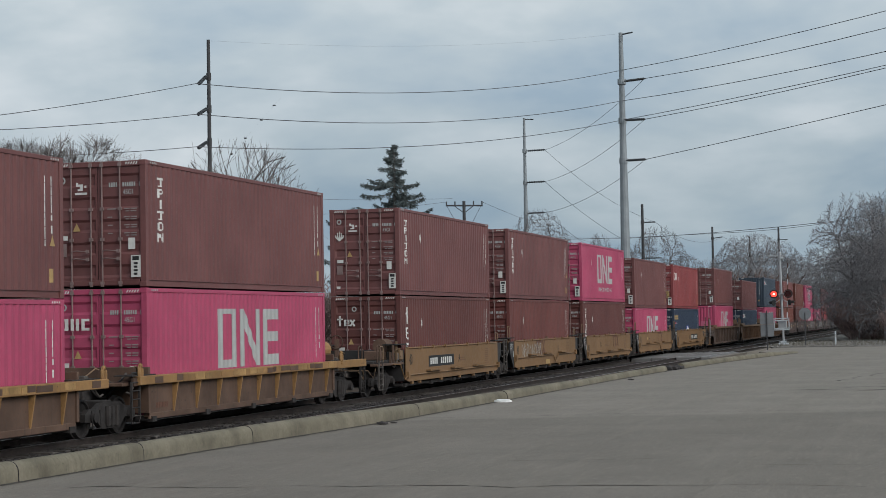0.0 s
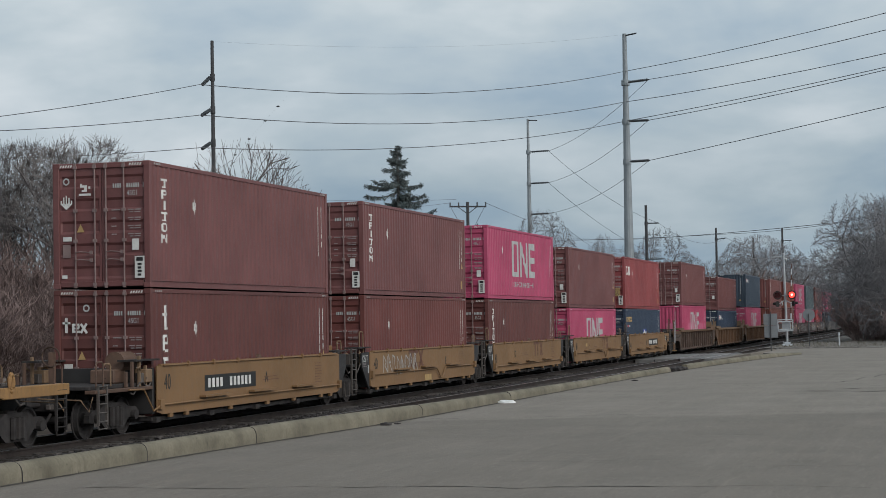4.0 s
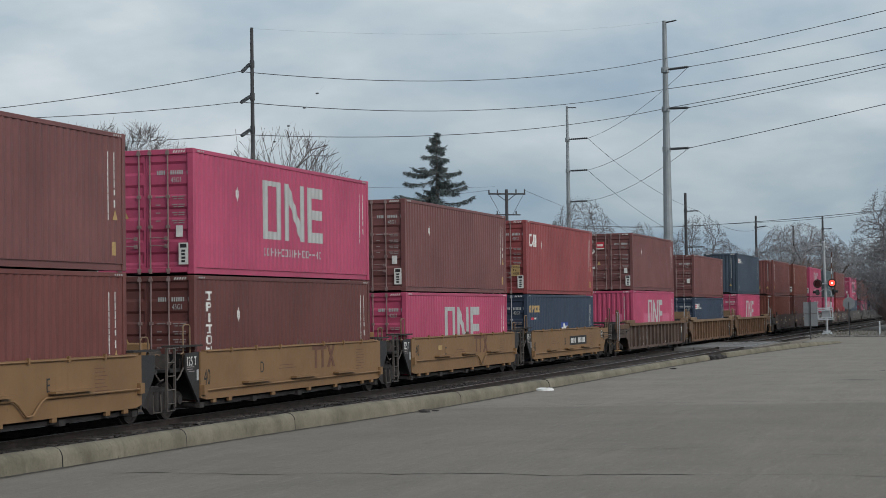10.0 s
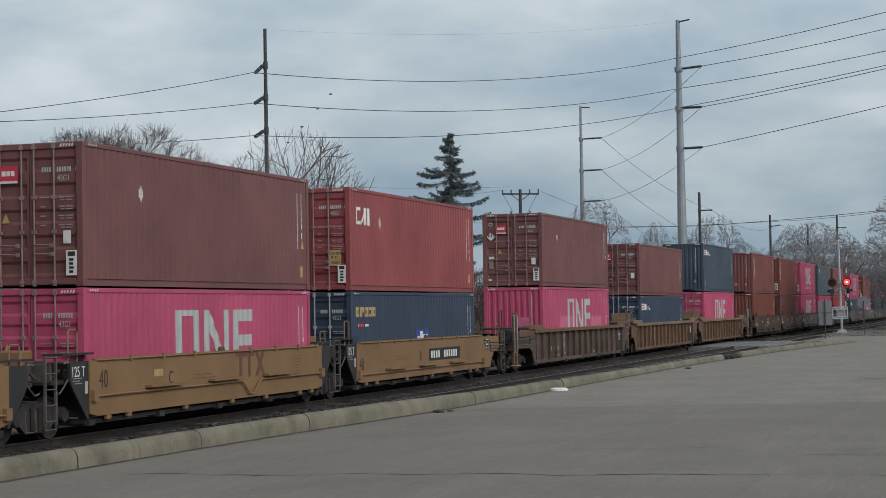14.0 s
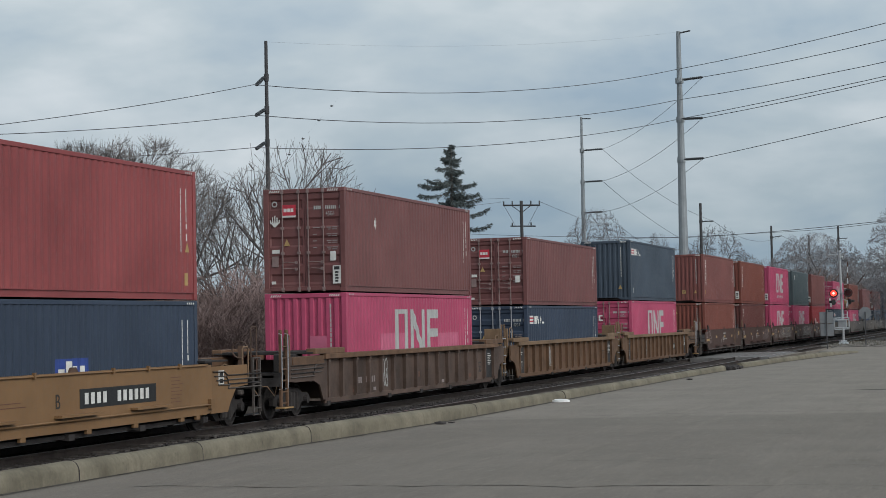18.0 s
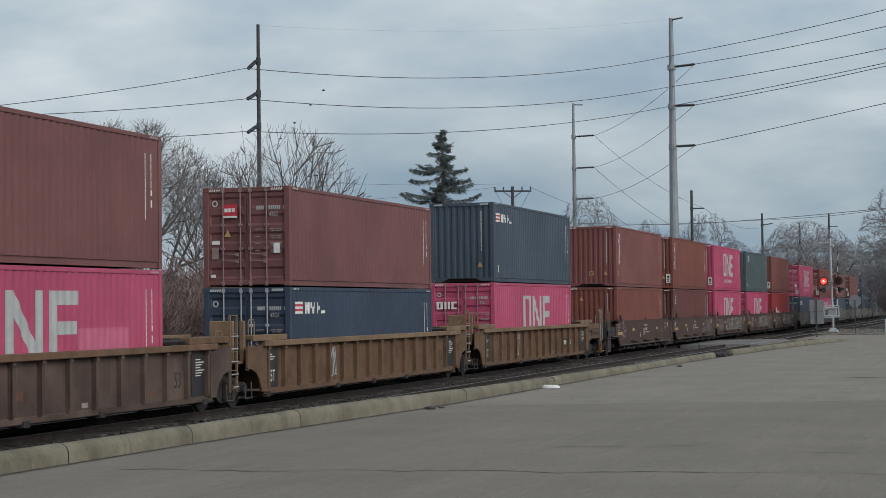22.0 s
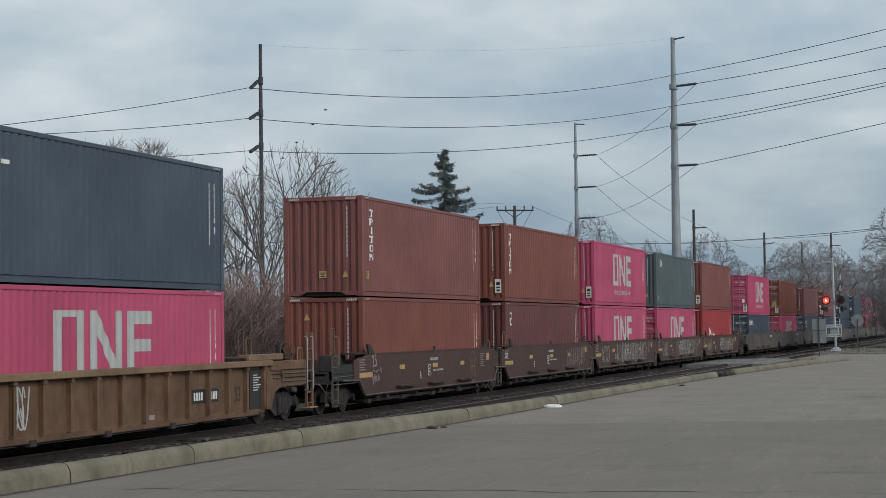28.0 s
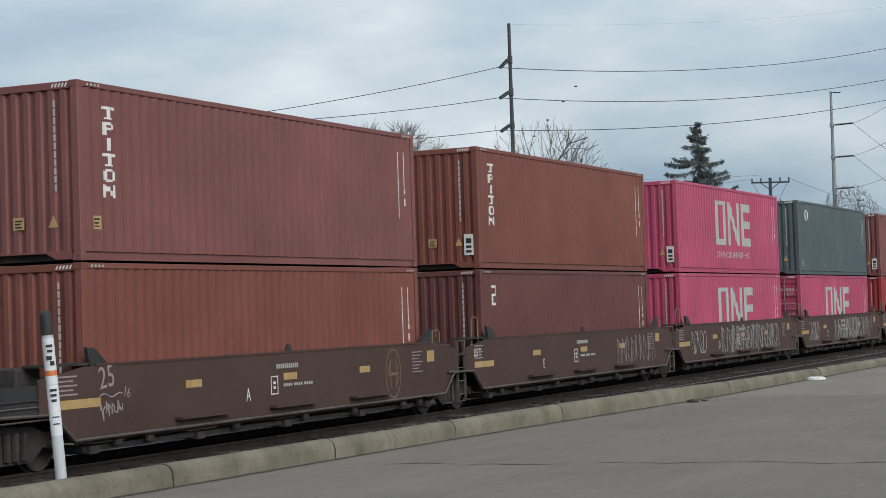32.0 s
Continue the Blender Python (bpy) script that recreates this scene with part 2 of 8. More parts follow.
MAT = {
    "brown": paint("brown_container_paint", (0.152, 0.060, 0.057)),
    "maroon": paint("maroon_container_paint", (0.114, 0.040, 0.035)),
    "rust": paint("orange_brown_container_paint", (0.166, 0.052, 0.038)),
    "redbrown": paint("red_brown_container_paint", (0.174, 0.063, 0.056)),
    # brown for a lower box, deepened in colour for its weaker haze and glare
    "oxide": paint("unhazed_brown_container_paint", (0.136, 0.044, 0.038)),
    "orange": paint("faded_red_container_paint", (0.240, 0.055, 0.056)),
    "red": paint("red_container_paint", (0.280, 0.036, 0.040)),
    "pink": paint("magenta_container_paint", (0.390, 0.062, 0.124), 0.2),
    "blue": paint("navy_container_paint", (0.032, 0.046, 0.074)),
    "navy": paint("dark_navy_container_paint", (0.050, 0.067, 0.090)),
    "teal": paint("grey_green_container_paint", (0.075, 0.098, 0.104)),
    "yellow_car": material("yellow_car_paint", (0.203, 0.114, 0.052), 0.6, 0, 0.14, 0.6, 0.05, 30, 0.4, (0.14, 0.075, 0.035)),
    "ochre_car": material("rusty_yellow_car_paint", (0.285, 0.157, 0.060), 0.65, 0, 0.25, 0.9, 0.05, 30, 0.8, (0.10, 0.05, 0.025)),
    "rust_car": material("weathered_brown_car_paint", (0.095, 0.054, 0.036), 0.7, 0, 0.42, 0.8, 0.06, 30, 0.9, (0.05, 0.034, 0.028)),
    "dark_car": material("grimy_brown_car_paint", (0.086, 0.055, 0.042), 0.7, 0, 0.45, 0.8, 0.06, 30, 0.7, (0.04, 0.025, 0.018)),
    "tan_car": material("dirty_tan_car_paint", (0.178, 0.113, 0.066), 0.7, 0, 0.25, 0.8, 0.06, 30, 0.7, (0.06, 0.035, 0.02)),
    "rib_car": material("dirty_tan_rib_paint", (0.128, 0.070, 0.039), 0.7, 0, 0.3, 2.0, 0.06, 30, 0.7, (0.05, 0.03, 0.02), 0.15),
    "brown_car": material("oxide_brown_car_paint", (0.060, 0.032, 0.025), 0.65, 0, 0.16, 0.6, 0.05, 30, 0.4, (0.05, 0.028, 0.02)),
    "grey_car": material("grimy_grey_car_paint", (0.085, 0.074, 0.064), 0.7, 0, 0.2, 0.6, 0.05, 30, 0.6, (0.06, 0.05, 0.04)),
    "black_car": material("black_car_paint", (0.026, 0.024, 0.024), 0.6, 0, 0.2, 1.0, 0.05, 30, 0.5, (0.06, 0.045, 0.03)),
    "grime": material("grimy_steel", (0.032, 0.028, 0.027), 0.85, 0.0, 0.4, 3.0, 0.15, 50, 0.5, (0.055, 0.038, 0.028), spec=0.25),
    "pad": material("rubbed_yellow_pad", (0.335, 0.200, 0.080), 0.7, 0, 0.3, 2.5, 0.05, 30, 0.6, (0.12, 0.07, 0.04), 0.25),
    "worn_steel": material("worn_bare_steel", (0.085, 0.072, 0.064), 0.65, 0.1, 0.3, 3.0),
    "rod": material("painted_lock_rod", (0.235, 0.165, 0.155), 0.5, 0.2, 0.2, 4.0),
    "pale_rod": material("pale_lock_rod", (0.30, 0.31, 0.33), 0.5, 0, 0.2, 4.0),
    "white": material("white_marking", (0.62, 0.61, 0.58), 0.6, 0, 0.15, 4.0, streak=0.25, streak_colour=(0.25, 0.2, 0.18)),
    "grey_mark": material("pale_grey_marking", (0.38, 0.385, 0.375), 0.6, 0, 0.10, 3.0, streak=0.2, streak_colour=(0.25, 0.2, 0.18)),
    "print": material("worn_small_print", (0.27, 0.225, 0.22), 0.6, 0, 0.2, 4.0),
    "black": material("black_marking", (0.02, 0.02, 0.02), 0.6, 0, 0.2, 4.0),
    "yellow": material("yellow_decal", (0.40, 0.265, 0.11), 0.5, 0, 0.15, 6.0),
    "red_mark": material("red_marking", (0.45, 0.03, 0.05), 0.5, 0, 0.15, 6.0),
    "oxide_mark": material("oxide_red_marking", (0.120, 0.052, 0.033), 0.6, 0, 0.15, 6.0),
    "blue_mark": material("blue_marking", (0.03, 0.06, 0.25), 0.5, 0, 0.15, 6.0),
    "dirty_pink": material("faded_pink_patch", (0.46, 0.115, 0.190), 0.6, 0, 0.1, 3.0),
    "concrete": material("curb_concrete", (0.165, 0.146, 0.108), 0.9, 0, 0.30, 1.4, 0.4, 45, 0.6, (0.085, 0.076, 0.056), 0.0, 0.2),
    "panel": material("crossing_concrete", (0.17, 0.165, 0.16), 0.9, 0, 0.2, 1.0, 0.4, 40, 0.4, (0.12, 0.11, 0.10), 0.1, 0.2),
    "ballast": material("dark_ballast", (0.046, 0.041, 0.040), 0.95, 0, 0.55, 9.0, 1.0, 22, spec=0.15),
    "tie": material("weathered_tie_wood", (0.066, 0.058, 0.053), 0.9, 0, 0.35, 4.0, 0.6, 40, shift=0.5, spec=0.15),
    "rail_side": material("rusty_rail", (0.040, 0.030, 0.026), 0.7, 0.3, 0.3, 4.0),
    "rail_top": material("worn_rail_head", (0.34, 0.33, 0.33), 0.35, 0.9, 0.15, 3.0),
    "bark": material("grey_brown_bark", (0.135, 0.120, 0.112), 0.95, 0, 0.3, 5.0, 0.5, 30, shift=0.25, spec=0.1),
    "twig": material("bare_twigs", (0.160, 0.144, 0.140), 0.95, 0, 0.3, 2.0, shift=0.25, spec=0.1),
    # twigs of the distant trees: haze put into the colour, paler and bluer
    "hazed_twig": material("hazed_grey_twigs", (0.184, 0.177, 0.181), 0.95, 0, 0.3, 2.0, shift=0.2, spec=0.1),
    "brush": material("reddish_brush_twigs", (0.175, 0.128, 0.118), 0.95, 0, 0.4, 0.7, shift=0.35, spec=0.1),
    "needle": material("spruce_needles", (0.105, 0.126, 0.124), 0.8, 0, 0.4, 1.5, shift=0.3, spec=0.2),
    "wood_pole": material("dark_pole", (0.055, 0.055, 0.058), 0.8, 0, 0.2, 1.5),
    "steel_pole": material("galvanised_pole", (0.26, 0.285, 0.30), 0.6, 0.3, 0.12, 1.0),
    "wire": material("overhead_wire", (0.09, 0.09, 0.10), 0.6, 0.3, 0.1, 1.0),
    "insulator": material("dark_insulator", (0.05, 0.055, 0.06), 0.4, 0, 0.2, 3.0),
    "silver": material("aluminium_paint", (0.36, 0.37, 0.38), 0.5, 0.3, 0.15, 2.0),
    "sign_back": material("sign_back_aluminium", (0.215, 0.225, 0.235), 0.5, 0.3, 0.10, 2.0),
    "lamp_dark": material("dark_red_lens", (0.05, 0.012, 0.012), 0.25, 0, 0.2, 8.0),
    "post": material("white_plastic_post", (0.46, 0.49, 0.51), 0.5, 0, 0.08, 3.0, streak=0.15, streak_colour=(0.3, 0.28, 0.25)),
    "orange_mark": material("orange_sticker", (0.55, 0.16, 0.05), 0.5, 0, 0.1, 5.0),
    "barn": material("dark_red_cladding", (0.095, 0.030, 0.034), 0.7, 0, 0.15, 1.0, streak=0.3, streak_colour=(0.08, 0.03, 0.03)),
    "fascia": material("white_fascia", (0.62, 0.64, 0.66), 0.6, 0, 0.08, 1.0),
    "roof": material("grey_roofing", (0.28, 0.29, 0.30), 0.8, 0, 0.15, 1.0),
    "leaf_litter": material("winter_brush_ground", (0.130, 0.100, 0.080), 0.95, 0, 0.5, 0.4, 0.8, 8, spec=0.1),
    "gravel": material("pale_gravel", (0.160, 0.149, 0.135), 0.95, 0, 0.45, 3.0, 1.0, 14, spec=0.15),
    "grass": material("dry_grass_blades", (0.105, 0.092, 0.068), 0.95, 0, 0.4, 1.0, shift=0.2, spec=0.1),
    "bird": material("dark_feathers", (0.03, 0.03, 0.032), 0.8),
    "litter": material("white_paper", (0.75, 0.75, 0.74), 0.7, 0, 0.05, 5.0),
}


def glow(name, colour, strength):
    m = bpy.data.materials.new(name)
    m.use_nodes = True
    b = m.node_tree.nodes["Principled BSDF"]
    b.inputs["Base Color"].default_value = (*colour, 1)
    b.inputs["Emission Color"].default_value, b.inputs["Emission Strength"].default_value = (*colour, 1), strength
    return m


MAT["lamp_lit"] = glow("lit_red_lamp", (1.0, 0.03, 0.02), 4.0)
MAT["lamp_core"] = glow("lit_lamp_centre", (1.0, 0.45, 0.38), 6.0)


def road_material():
    m = material("worn_grey_pavement", (0.177, 0.155, 0.131), 0.88, 0, 0.10, 0.45, 0.8, 28, spec=0.32)
    n, l = m.node_tree.nodes, m.node_tree.links
    b = n["Principled BSDF"]
    src = b.inputs["Base Color"].links[0].from_socket
    co = n.new("ShaderNodeTexCoord").outputs["Object"]
    # long drag stains and small patches
    for scl, stretch, a0, a1, amount, tone in ((0.6, (1.2, 0.07, 1), 0.44, 0.74, 0.30, (0.150, 0.129, 0.104)), (2.2, (1.4, 0.10, 1), 0.52, 0.72, 0.24, (0.25, 0.218, 0.18)), (5.0, (1, 0.12, 1), 0.58, 0.70, 0.26, (0.120, 0.104, 0.084)), (16.0, (1, 0.14, 1), 0.55, 0.70, 0.30, (0.27, 0.24, 0.20)), (34.0, (1, 0.3, 1), 0.60, 0.70, 0.55, (0.085, 0.078, 0.068))):
        mp, t, r, x = n.new("ShaderNodeMapping"), n.new("ShaderNodeTexNoise"), n.new("ShaderNodeMapRange"), n.new("ShaderNodeMix")
        mp.inputs["Scale"].default_value = stretch
        t.inputs["Scale"].default_value, t.inputs["Detail"].default_value = scl, 6.0
        for key, value in (("From Min", a0), ("From Max", a1), ("To Min", 0), ("To Max", amount)):
            r.inputs[key].default_value = value
        x.data_type = "RGBA"
        x.inputs["B"].default_value = (*tone, 1)
        l.new(co, mp.inputs["Vector"])
        l.new(mp.outputs[0], t.inputs["Vector"])
        l.new(t.outputs["Fac"], r.inputs["Value"])
        l.new(r.outputs[0], x.inputs["Factor"])
        l.new(src, x.inputs["A"])
        src = x.outputs["Result"]
    # the paving is multiplied paler beyond the seam
    seam, edge, pale = n.new("ShaderNodeVectorMath"), n.new("ShaderNodeMapRange"), n.new("ShaderNodeMix")
    seam.operation = "DOT_PRODUCT"
    seam.inputs[1].default_value = (-0.298, 1.0, 0.0)
    l.new(co, seam.inputs[0])
    for key, value in (("From Min", 39.6), ("From Max", 40.2), ("To Min", 0), ("To Max", 1)):
        edge.inputs[key].default_value = value
    l.new(seam.outputs["Value"], edge.inputs["Value"])
    pale.data_type, pale.blend_type = "RGBA", "MULTIPLY"
    pale.inputs["B"].default_value = (1.20, 1.21, 1.22, 1)
    l.new(edge.outputs[0], pale.inputs["Factor"])
    l.new(src, pale.inputs["A"])
    l.new(pale.outputs["Result"], b.inputs["Base Color"])
    return m


MAT["road"] = road_material()
MAT["crack"] = material("crack_filler", (0.075, 0.068, 0.060), 0.95, 0, 0.3, 4.0, spec=0.1)


# ---- mesh helpers ----
FINE = {"number_marking", "number_column", "print_column", "print_block", "small_print", "fine_print", "load_limit", "tag_print", "sticker_print", "height_stripe", "line_letters", "lessor_mark", "owner_mark", "line_mark", "corner_mark", "white_patch", "block_mark", "yellow_mark", "patch_mark", "line_stripe", "end_mark_block", "test_box", "plate_print", "lessor_bar", "round_mark"}


def to_mesh(bm, mat, smooth=False):
    me = bpy.data.meshes.new("mesh")
    bmesh.ops.recalc_face_normals(bm, faces=bm.faces)
    bm.to_mesh(me)
    bm.free()
    me.materials.append(MAT[mat] if isinstance(mat, str) else mat)
    if smooth:
        me.shade_smooth()
    return me


def raw_mesh(verts, faces, mat, smooth=False):
    me = bpy.data.meshes.new("mesh")
    me.from_pydata(verts, [], faces)
    me.update()
    me.materials.append(MAT[mat] if isinstance(mat, str) else mat)
    if smooth:
        me.shade_smooth()
    return me


def part(name, bm, mat, parent, label="", at=None):
    """One mesh object under a thing or a part."""
    me = bm if isinstance(bm, bpy.types.Mesh) else to_mesh(bm, mat)
    ob = new(name, me)
    ob.parent = parent
    if at is not None:
        ob.matrix_basis = at if isinstance(at, Matrix) else Matrix.Translation(at)
    if label:
        ob["label"] = label
    if name in FINE:
        ob["kind"] = "stuff"
    return ob


def thing(name, label, category, group="", at=None, kind=""):
    ob = new(name)
    ob.empty_display_size = 0.2
    if at is not None:
        ob.matrix_basis = at if isinstance(at, Matrix) else Matrix.Translation(at)
    return tagged(ob, label, category, group, kind)


def box(bm, x0, x1, y0, y1, z0, z1, bevel=0.0):
    v = [bm.verts.new((x, y, z)) for x in (x0, x1) for y in (y0, y1) for z in (z0, z1)]
    fs = [bm.faces.new([v[i] for i in f]) for f in ((0, 1, 3, 2), (4, 6, 7, 5), (0, 4, 5, 1), (2, 3, 7, 6), (0, 2, 6, 4), (1, 5, 7, 3))]
    if bevel:
        bmesh.ops.bevel(bm, geom=list({e for f in fs for e in f.edges}), offset=bevel, segments=1, affect="EDGES")
    return bm


def boxes(*rows, bevel=0.0):
    bm = bmesh.new()
    for r in rows:
        box(bm, *r, bevel=bevel)
    return bm


def plate(bm, outline, x0, x1):
    """A plate in the y-z plane, from x0 to x1."""
    a = [bm.verts.new((x0, y, z)) for y, z in outline]
    b = [bm.verts.new((x1, y, z)) for y, z in outline]
    bm.faces.new(a)
    bm.faces.new(b[::-1])
    for i in range(len(a)):
        j = (i + 1) % len(a)
        bm.faces.new((a[i], b[i], b[j], a[j]))
    return bm


def tube(bm, points, radius, seg=6, ends=None):
    """A round bar along points; ends: a second radius, to which it tapers."""
    pts = [Vector(p) for p in points]
    rings = []
    for i, p in enumerate(pts):
        d = (pts[min(i + 1, len(pts) - 1)] - pts[max(i - 1, 0)]).normalized()
        side = d.cross(Vector((0, 0, 1)) if abs(d.z) < 0.9 else Vector((1, 0, 0))).normalized()
        up = side.cross(d)
        r = radius if ends is None else radius + (ends - radius) * i / (len(pts) - 1)
        rings.append([bm.verts.new(p + (side * math.cos(2 * math.pi * k / seg) + up * math.sin(2 * math.pi * k / seg)) * r) for k in range(seg)])
    for a, b in zip(rings, rings[1:]):
        for k in range(seg):
            bm.faces.new((a[k], a[(k + 1) % seg], b[(k + 1) % seg], b[k]))
    bm.faces.new(rings[0][::-1])
    bm.faces.new(rings[-1])
    return bm


def tubes(*paths, radius=0.015, seg=6):
    bm = bmesh.new()
    for p in paths:
        tube(bm, p, radius, seg)
    return bm


SIDE_ON = Matrix(((0, 0, 1, 0), (1, 0, 0, 0), (0, 1, 0, 0), (0, 0, 0, 1)))
END_ON = Matrix(((1, 0, 0, 0), (0, 0, -1, 0), (0, 1, 0, 0), (0, 0, 0, 1)))


@lru_cache(None)
def letter_mesh(words, size, mat, narrow=1.0):
    cu = bpy.data.curves.new("letters", "FONT")
    cu.body, cu.size, cu.align_x, cu.align_y, cu.space_character = words, size * 1.4, "LEFT", "BOTTOM_BASELINE", 1.05
    cu.extrude = 0.002
    tmp = new("letters", cu)
    dg = bpy.context.evaluated_depsgraph_get()
    me = bpy.data.meshes.new_from_object(tmp.evaluated_get(dg))
    bpy.data.objects.remove(tmp)
    if narrow != 1.0:
        me.transform(Matrix.Diagonal((narrow, 1, 1, 1)))
    me.materials.clear()
    me.materials.append(MAT[mat])
    return me


def lettering(words, size, mat, parent, x, y, z, turn=SIDE_ON, narrow=0.7):
    ob = new("lettering", letter_mesh(words, size, mat, narrow))
    ob.parent = parent
    ob.matrix_basis = Matrix.Translation((x, y, z)) @ turn
    return ob


# ---- ground, ballast, road ----
def along(stops, y):
    """The value at y of a line through (y, value) stops, rounded at the stops."""
    if y <= stops[0][0]:
        return stops[0][1]
    for (a, p), (c, q) in zip(stops, stops[1:]):
        if y <= c:
            return p + (q - p) * (y - a) / (c - a)
    return stops[-1][1]


CURB_FOOT = ((0, -12.75), (20, -12.17), (23, -12.08), (26, -11.97), (28, -11.86), (30, -11.72), (32, -11.57), (34, -11.42), (36, -11.30), (38, -11.22), (44, -11.14), (54, -10.98), (60, -10.87))
CURB_TOP = ((0, 0.575), (20, 0.575), (25, 0.585), (30, 0.605), (34, 0.605), (40, 0.565), (48, 0.525), (56, 0.50), (75, 0.52))


def curb_x(y):
    if y > 60:
        return -10.87 + 0.021 * (y - 60) + 0.0012 * (y - 60) ** 2
    return sum(along(CURB_FOOT, y + k) for k in (-1.5, -0.75, 0, 0.75, 1.5)) / 5 if y > 2 else along(CURB_FOOT, y)


ground = tagged(new("ground", raw_mesh([(-2200, -2200, -0.5), (2200, -2200, -0.5), (2200, 2200, -0.5), (-2200, 2200, -0.5)], [(0, 1, 2, 3)], "leaf_litter")), "brown winter ground of leaf litter and dead grass", "ground", kind="structure")


def ballast_bed():
    """A long low mound of stones under both tracks."""
    section = ((-23.4, -0.48), (-21.4, -0.20), (-20.2, -0.17), (-17.2, -0.17), (-16.6, -0.20), (-16.2, -0.16), (-13.3, -0.10), (-12.6, -0.12), (-12.0, -0.15), (-11.7, -0.48))
    ys = [-40 + 0.5 * i for i in range(440)] + [180 + 8 * i for i in range(66)]
    verts, faces, n = [], [], len(section)
    rnd = random.Random(4)
    for y in ys:
        off = curb_x(min(max(y, 0), 101)) + 12.4 if y < 101 else 0.0
        for i, (x, z) in enumerate(section):
            xx = x + (off if i > 7 else 0)
            jig = 0 if i in (0, n - 1) else rnd.uniform(-0.025, 0.025)
            verts.append((xx, y, z + jig))
    for r in range(len(ys) - 1):
        for i in range(n - 1):
            a = r * n + i
            faces.append((a, a + 1, a + n + 1, a + n))
    return raw_mesh(verts, faces, "ballast")


tagged(new("ballast_bed", ballast_bed()), "dark oily stone ballast under two railway tracks", "ballast", kind="structure")


def road_sheet():
    """The street: a slab behind the curb line, open to the cross street by the crossing."""
    edge = [(curb_x(y) + 0.02, y) for y in [-40 + 3.0 * i for i in range(48)] if y <= 101]
    edge += [(-8.6, 102.5), (-9.6, 104), (-10.6, 105.5), (-10.9, 119.0)]
    bm = bmesh.new()
    rows = []
    for x, y in edge:
        rows.append([bm.verts.new((x + (70 - x) * k, y, ROAD_Z)) for k in (0, 0.1, 0.3, 0.6, 1)])
    for a, b in zip(rows, rows[1:]):
        for i in range(4):
            bm.faces.new((a[i], a[i + 1], b[i + 1], b[i]))
    lower = bmesh.ops.extrude_face_region(bm, geom=bm.faces[:])
    bmesh.ops.translate(bm, verts=[g for g in lower["geom"] if isinstance(g, bmesh.types.BMVert)], vec=(0, 0, -0.75))
    return to_mesh(bm, "road")


road = tagged(new("road", road_sheet()), "worn grey pavement of a wide empty street", "road", kind="structure")


def wander(x0, y0, x1, y1, width, seed, z=ROAD_Z + 0.004, step=0.25):
    """A crack: a thin ragged ribbon."""
    rnd = random.Random(seed)
    n = max(3, int(math.hypot(x1 - x0, y1 - y0) / step))
    verts, faces = [], []
    drift = 0.0
    for i in range(n + 1):
        k = i / n
        drift = drift * 0.93 + rnd.uniform(-0.13, 0.13)
        nx, ny = -(y1 - y0), x1 - x0
        ln = math.hypot(nx, ny)
        cx, cy = x0 + (x1 - x0) * k + nx / ln * drift, y0 + (y1 - y0) * k + ny / ln * drift
        w = width * rnd.choice((0.25, 0.6, 1.0, 1.5)) * rnd.uniform(0.6, 1.2) * (0.3 if i in (0, n) else 1)
        verts += [(cx - nx / ln * w, cy - ny / ln * w, z), (cx + nx / ln * w, cy + ny / ln * w, z)]
    for i in range(n):
        faces.append((2 * i, 2 * i + 1, 2 * i + 3, 2 * i + 2))
    return raw_mesh(verts, faces, "crack")


CRACKS = ((-11.0, 21.3, -1.0, 22.2, 0.026), (-11.1, 37.6, 2.0, 41.2, 0.013), (-10.9, 54.0, 0.0, 56.6, 0.010), (-4.4, 50.9, 3.5, 50.1, 0.16), (-3.3, 52.6, 2.5, 53.4, 0.20), (-2.4, 54.6, 4.0, 55.6, 0.13), (-3.6, 57.0, -1.9, 66.0, 0.035), (-6.0, 84, 4.0, 86, 0.06))
for i, (x0, y0, x1, y1, w) in enumerate(CRACKS):
    part("crack", wander(x0, y0, x1, y1, w, i), "crack", road)
for i in range(9):
    rnd = random.Random(100 + i)
    y = 20 + 75 * rnd.random() ** 1.3
    x = curb_x(y) + 1.0 + rnd.random() * 10
    part("crack", wander(x, y, x + rnd.uniform(0.5, 2.0), y + rnd.uniform(-0.2, 0.5), 0.008 + 0.006 * y / 40, 200 + i), "crack", road)


def gutter():
    """Dirt and dead leaves gathered along the foot of the curb."""
    rnd = random.Random(12)
    verts, faces = [], []
    ys = [2 + 0.3 * i for i in range(328)]
    for y in ys:
        x = curb_x(y) - 0.01
        w = 0.05 + 0.05 * rnd.random() ** 3 + 0.0006 * y
        verts += [(x, y, ROAD_Z + 0.012), (x + w, y, ROAD_Z + 0.005)]
    faces = [(2 * i, 2 * i + 1, 2 * i + 3, 2 * i + 2) for i in range(len(ys) - 1)]
    return raw_mesh(verts, faces, "crack")


part("gutter_dirt", gutter(), "crack", road, "dark dirt along the foot of the curb")


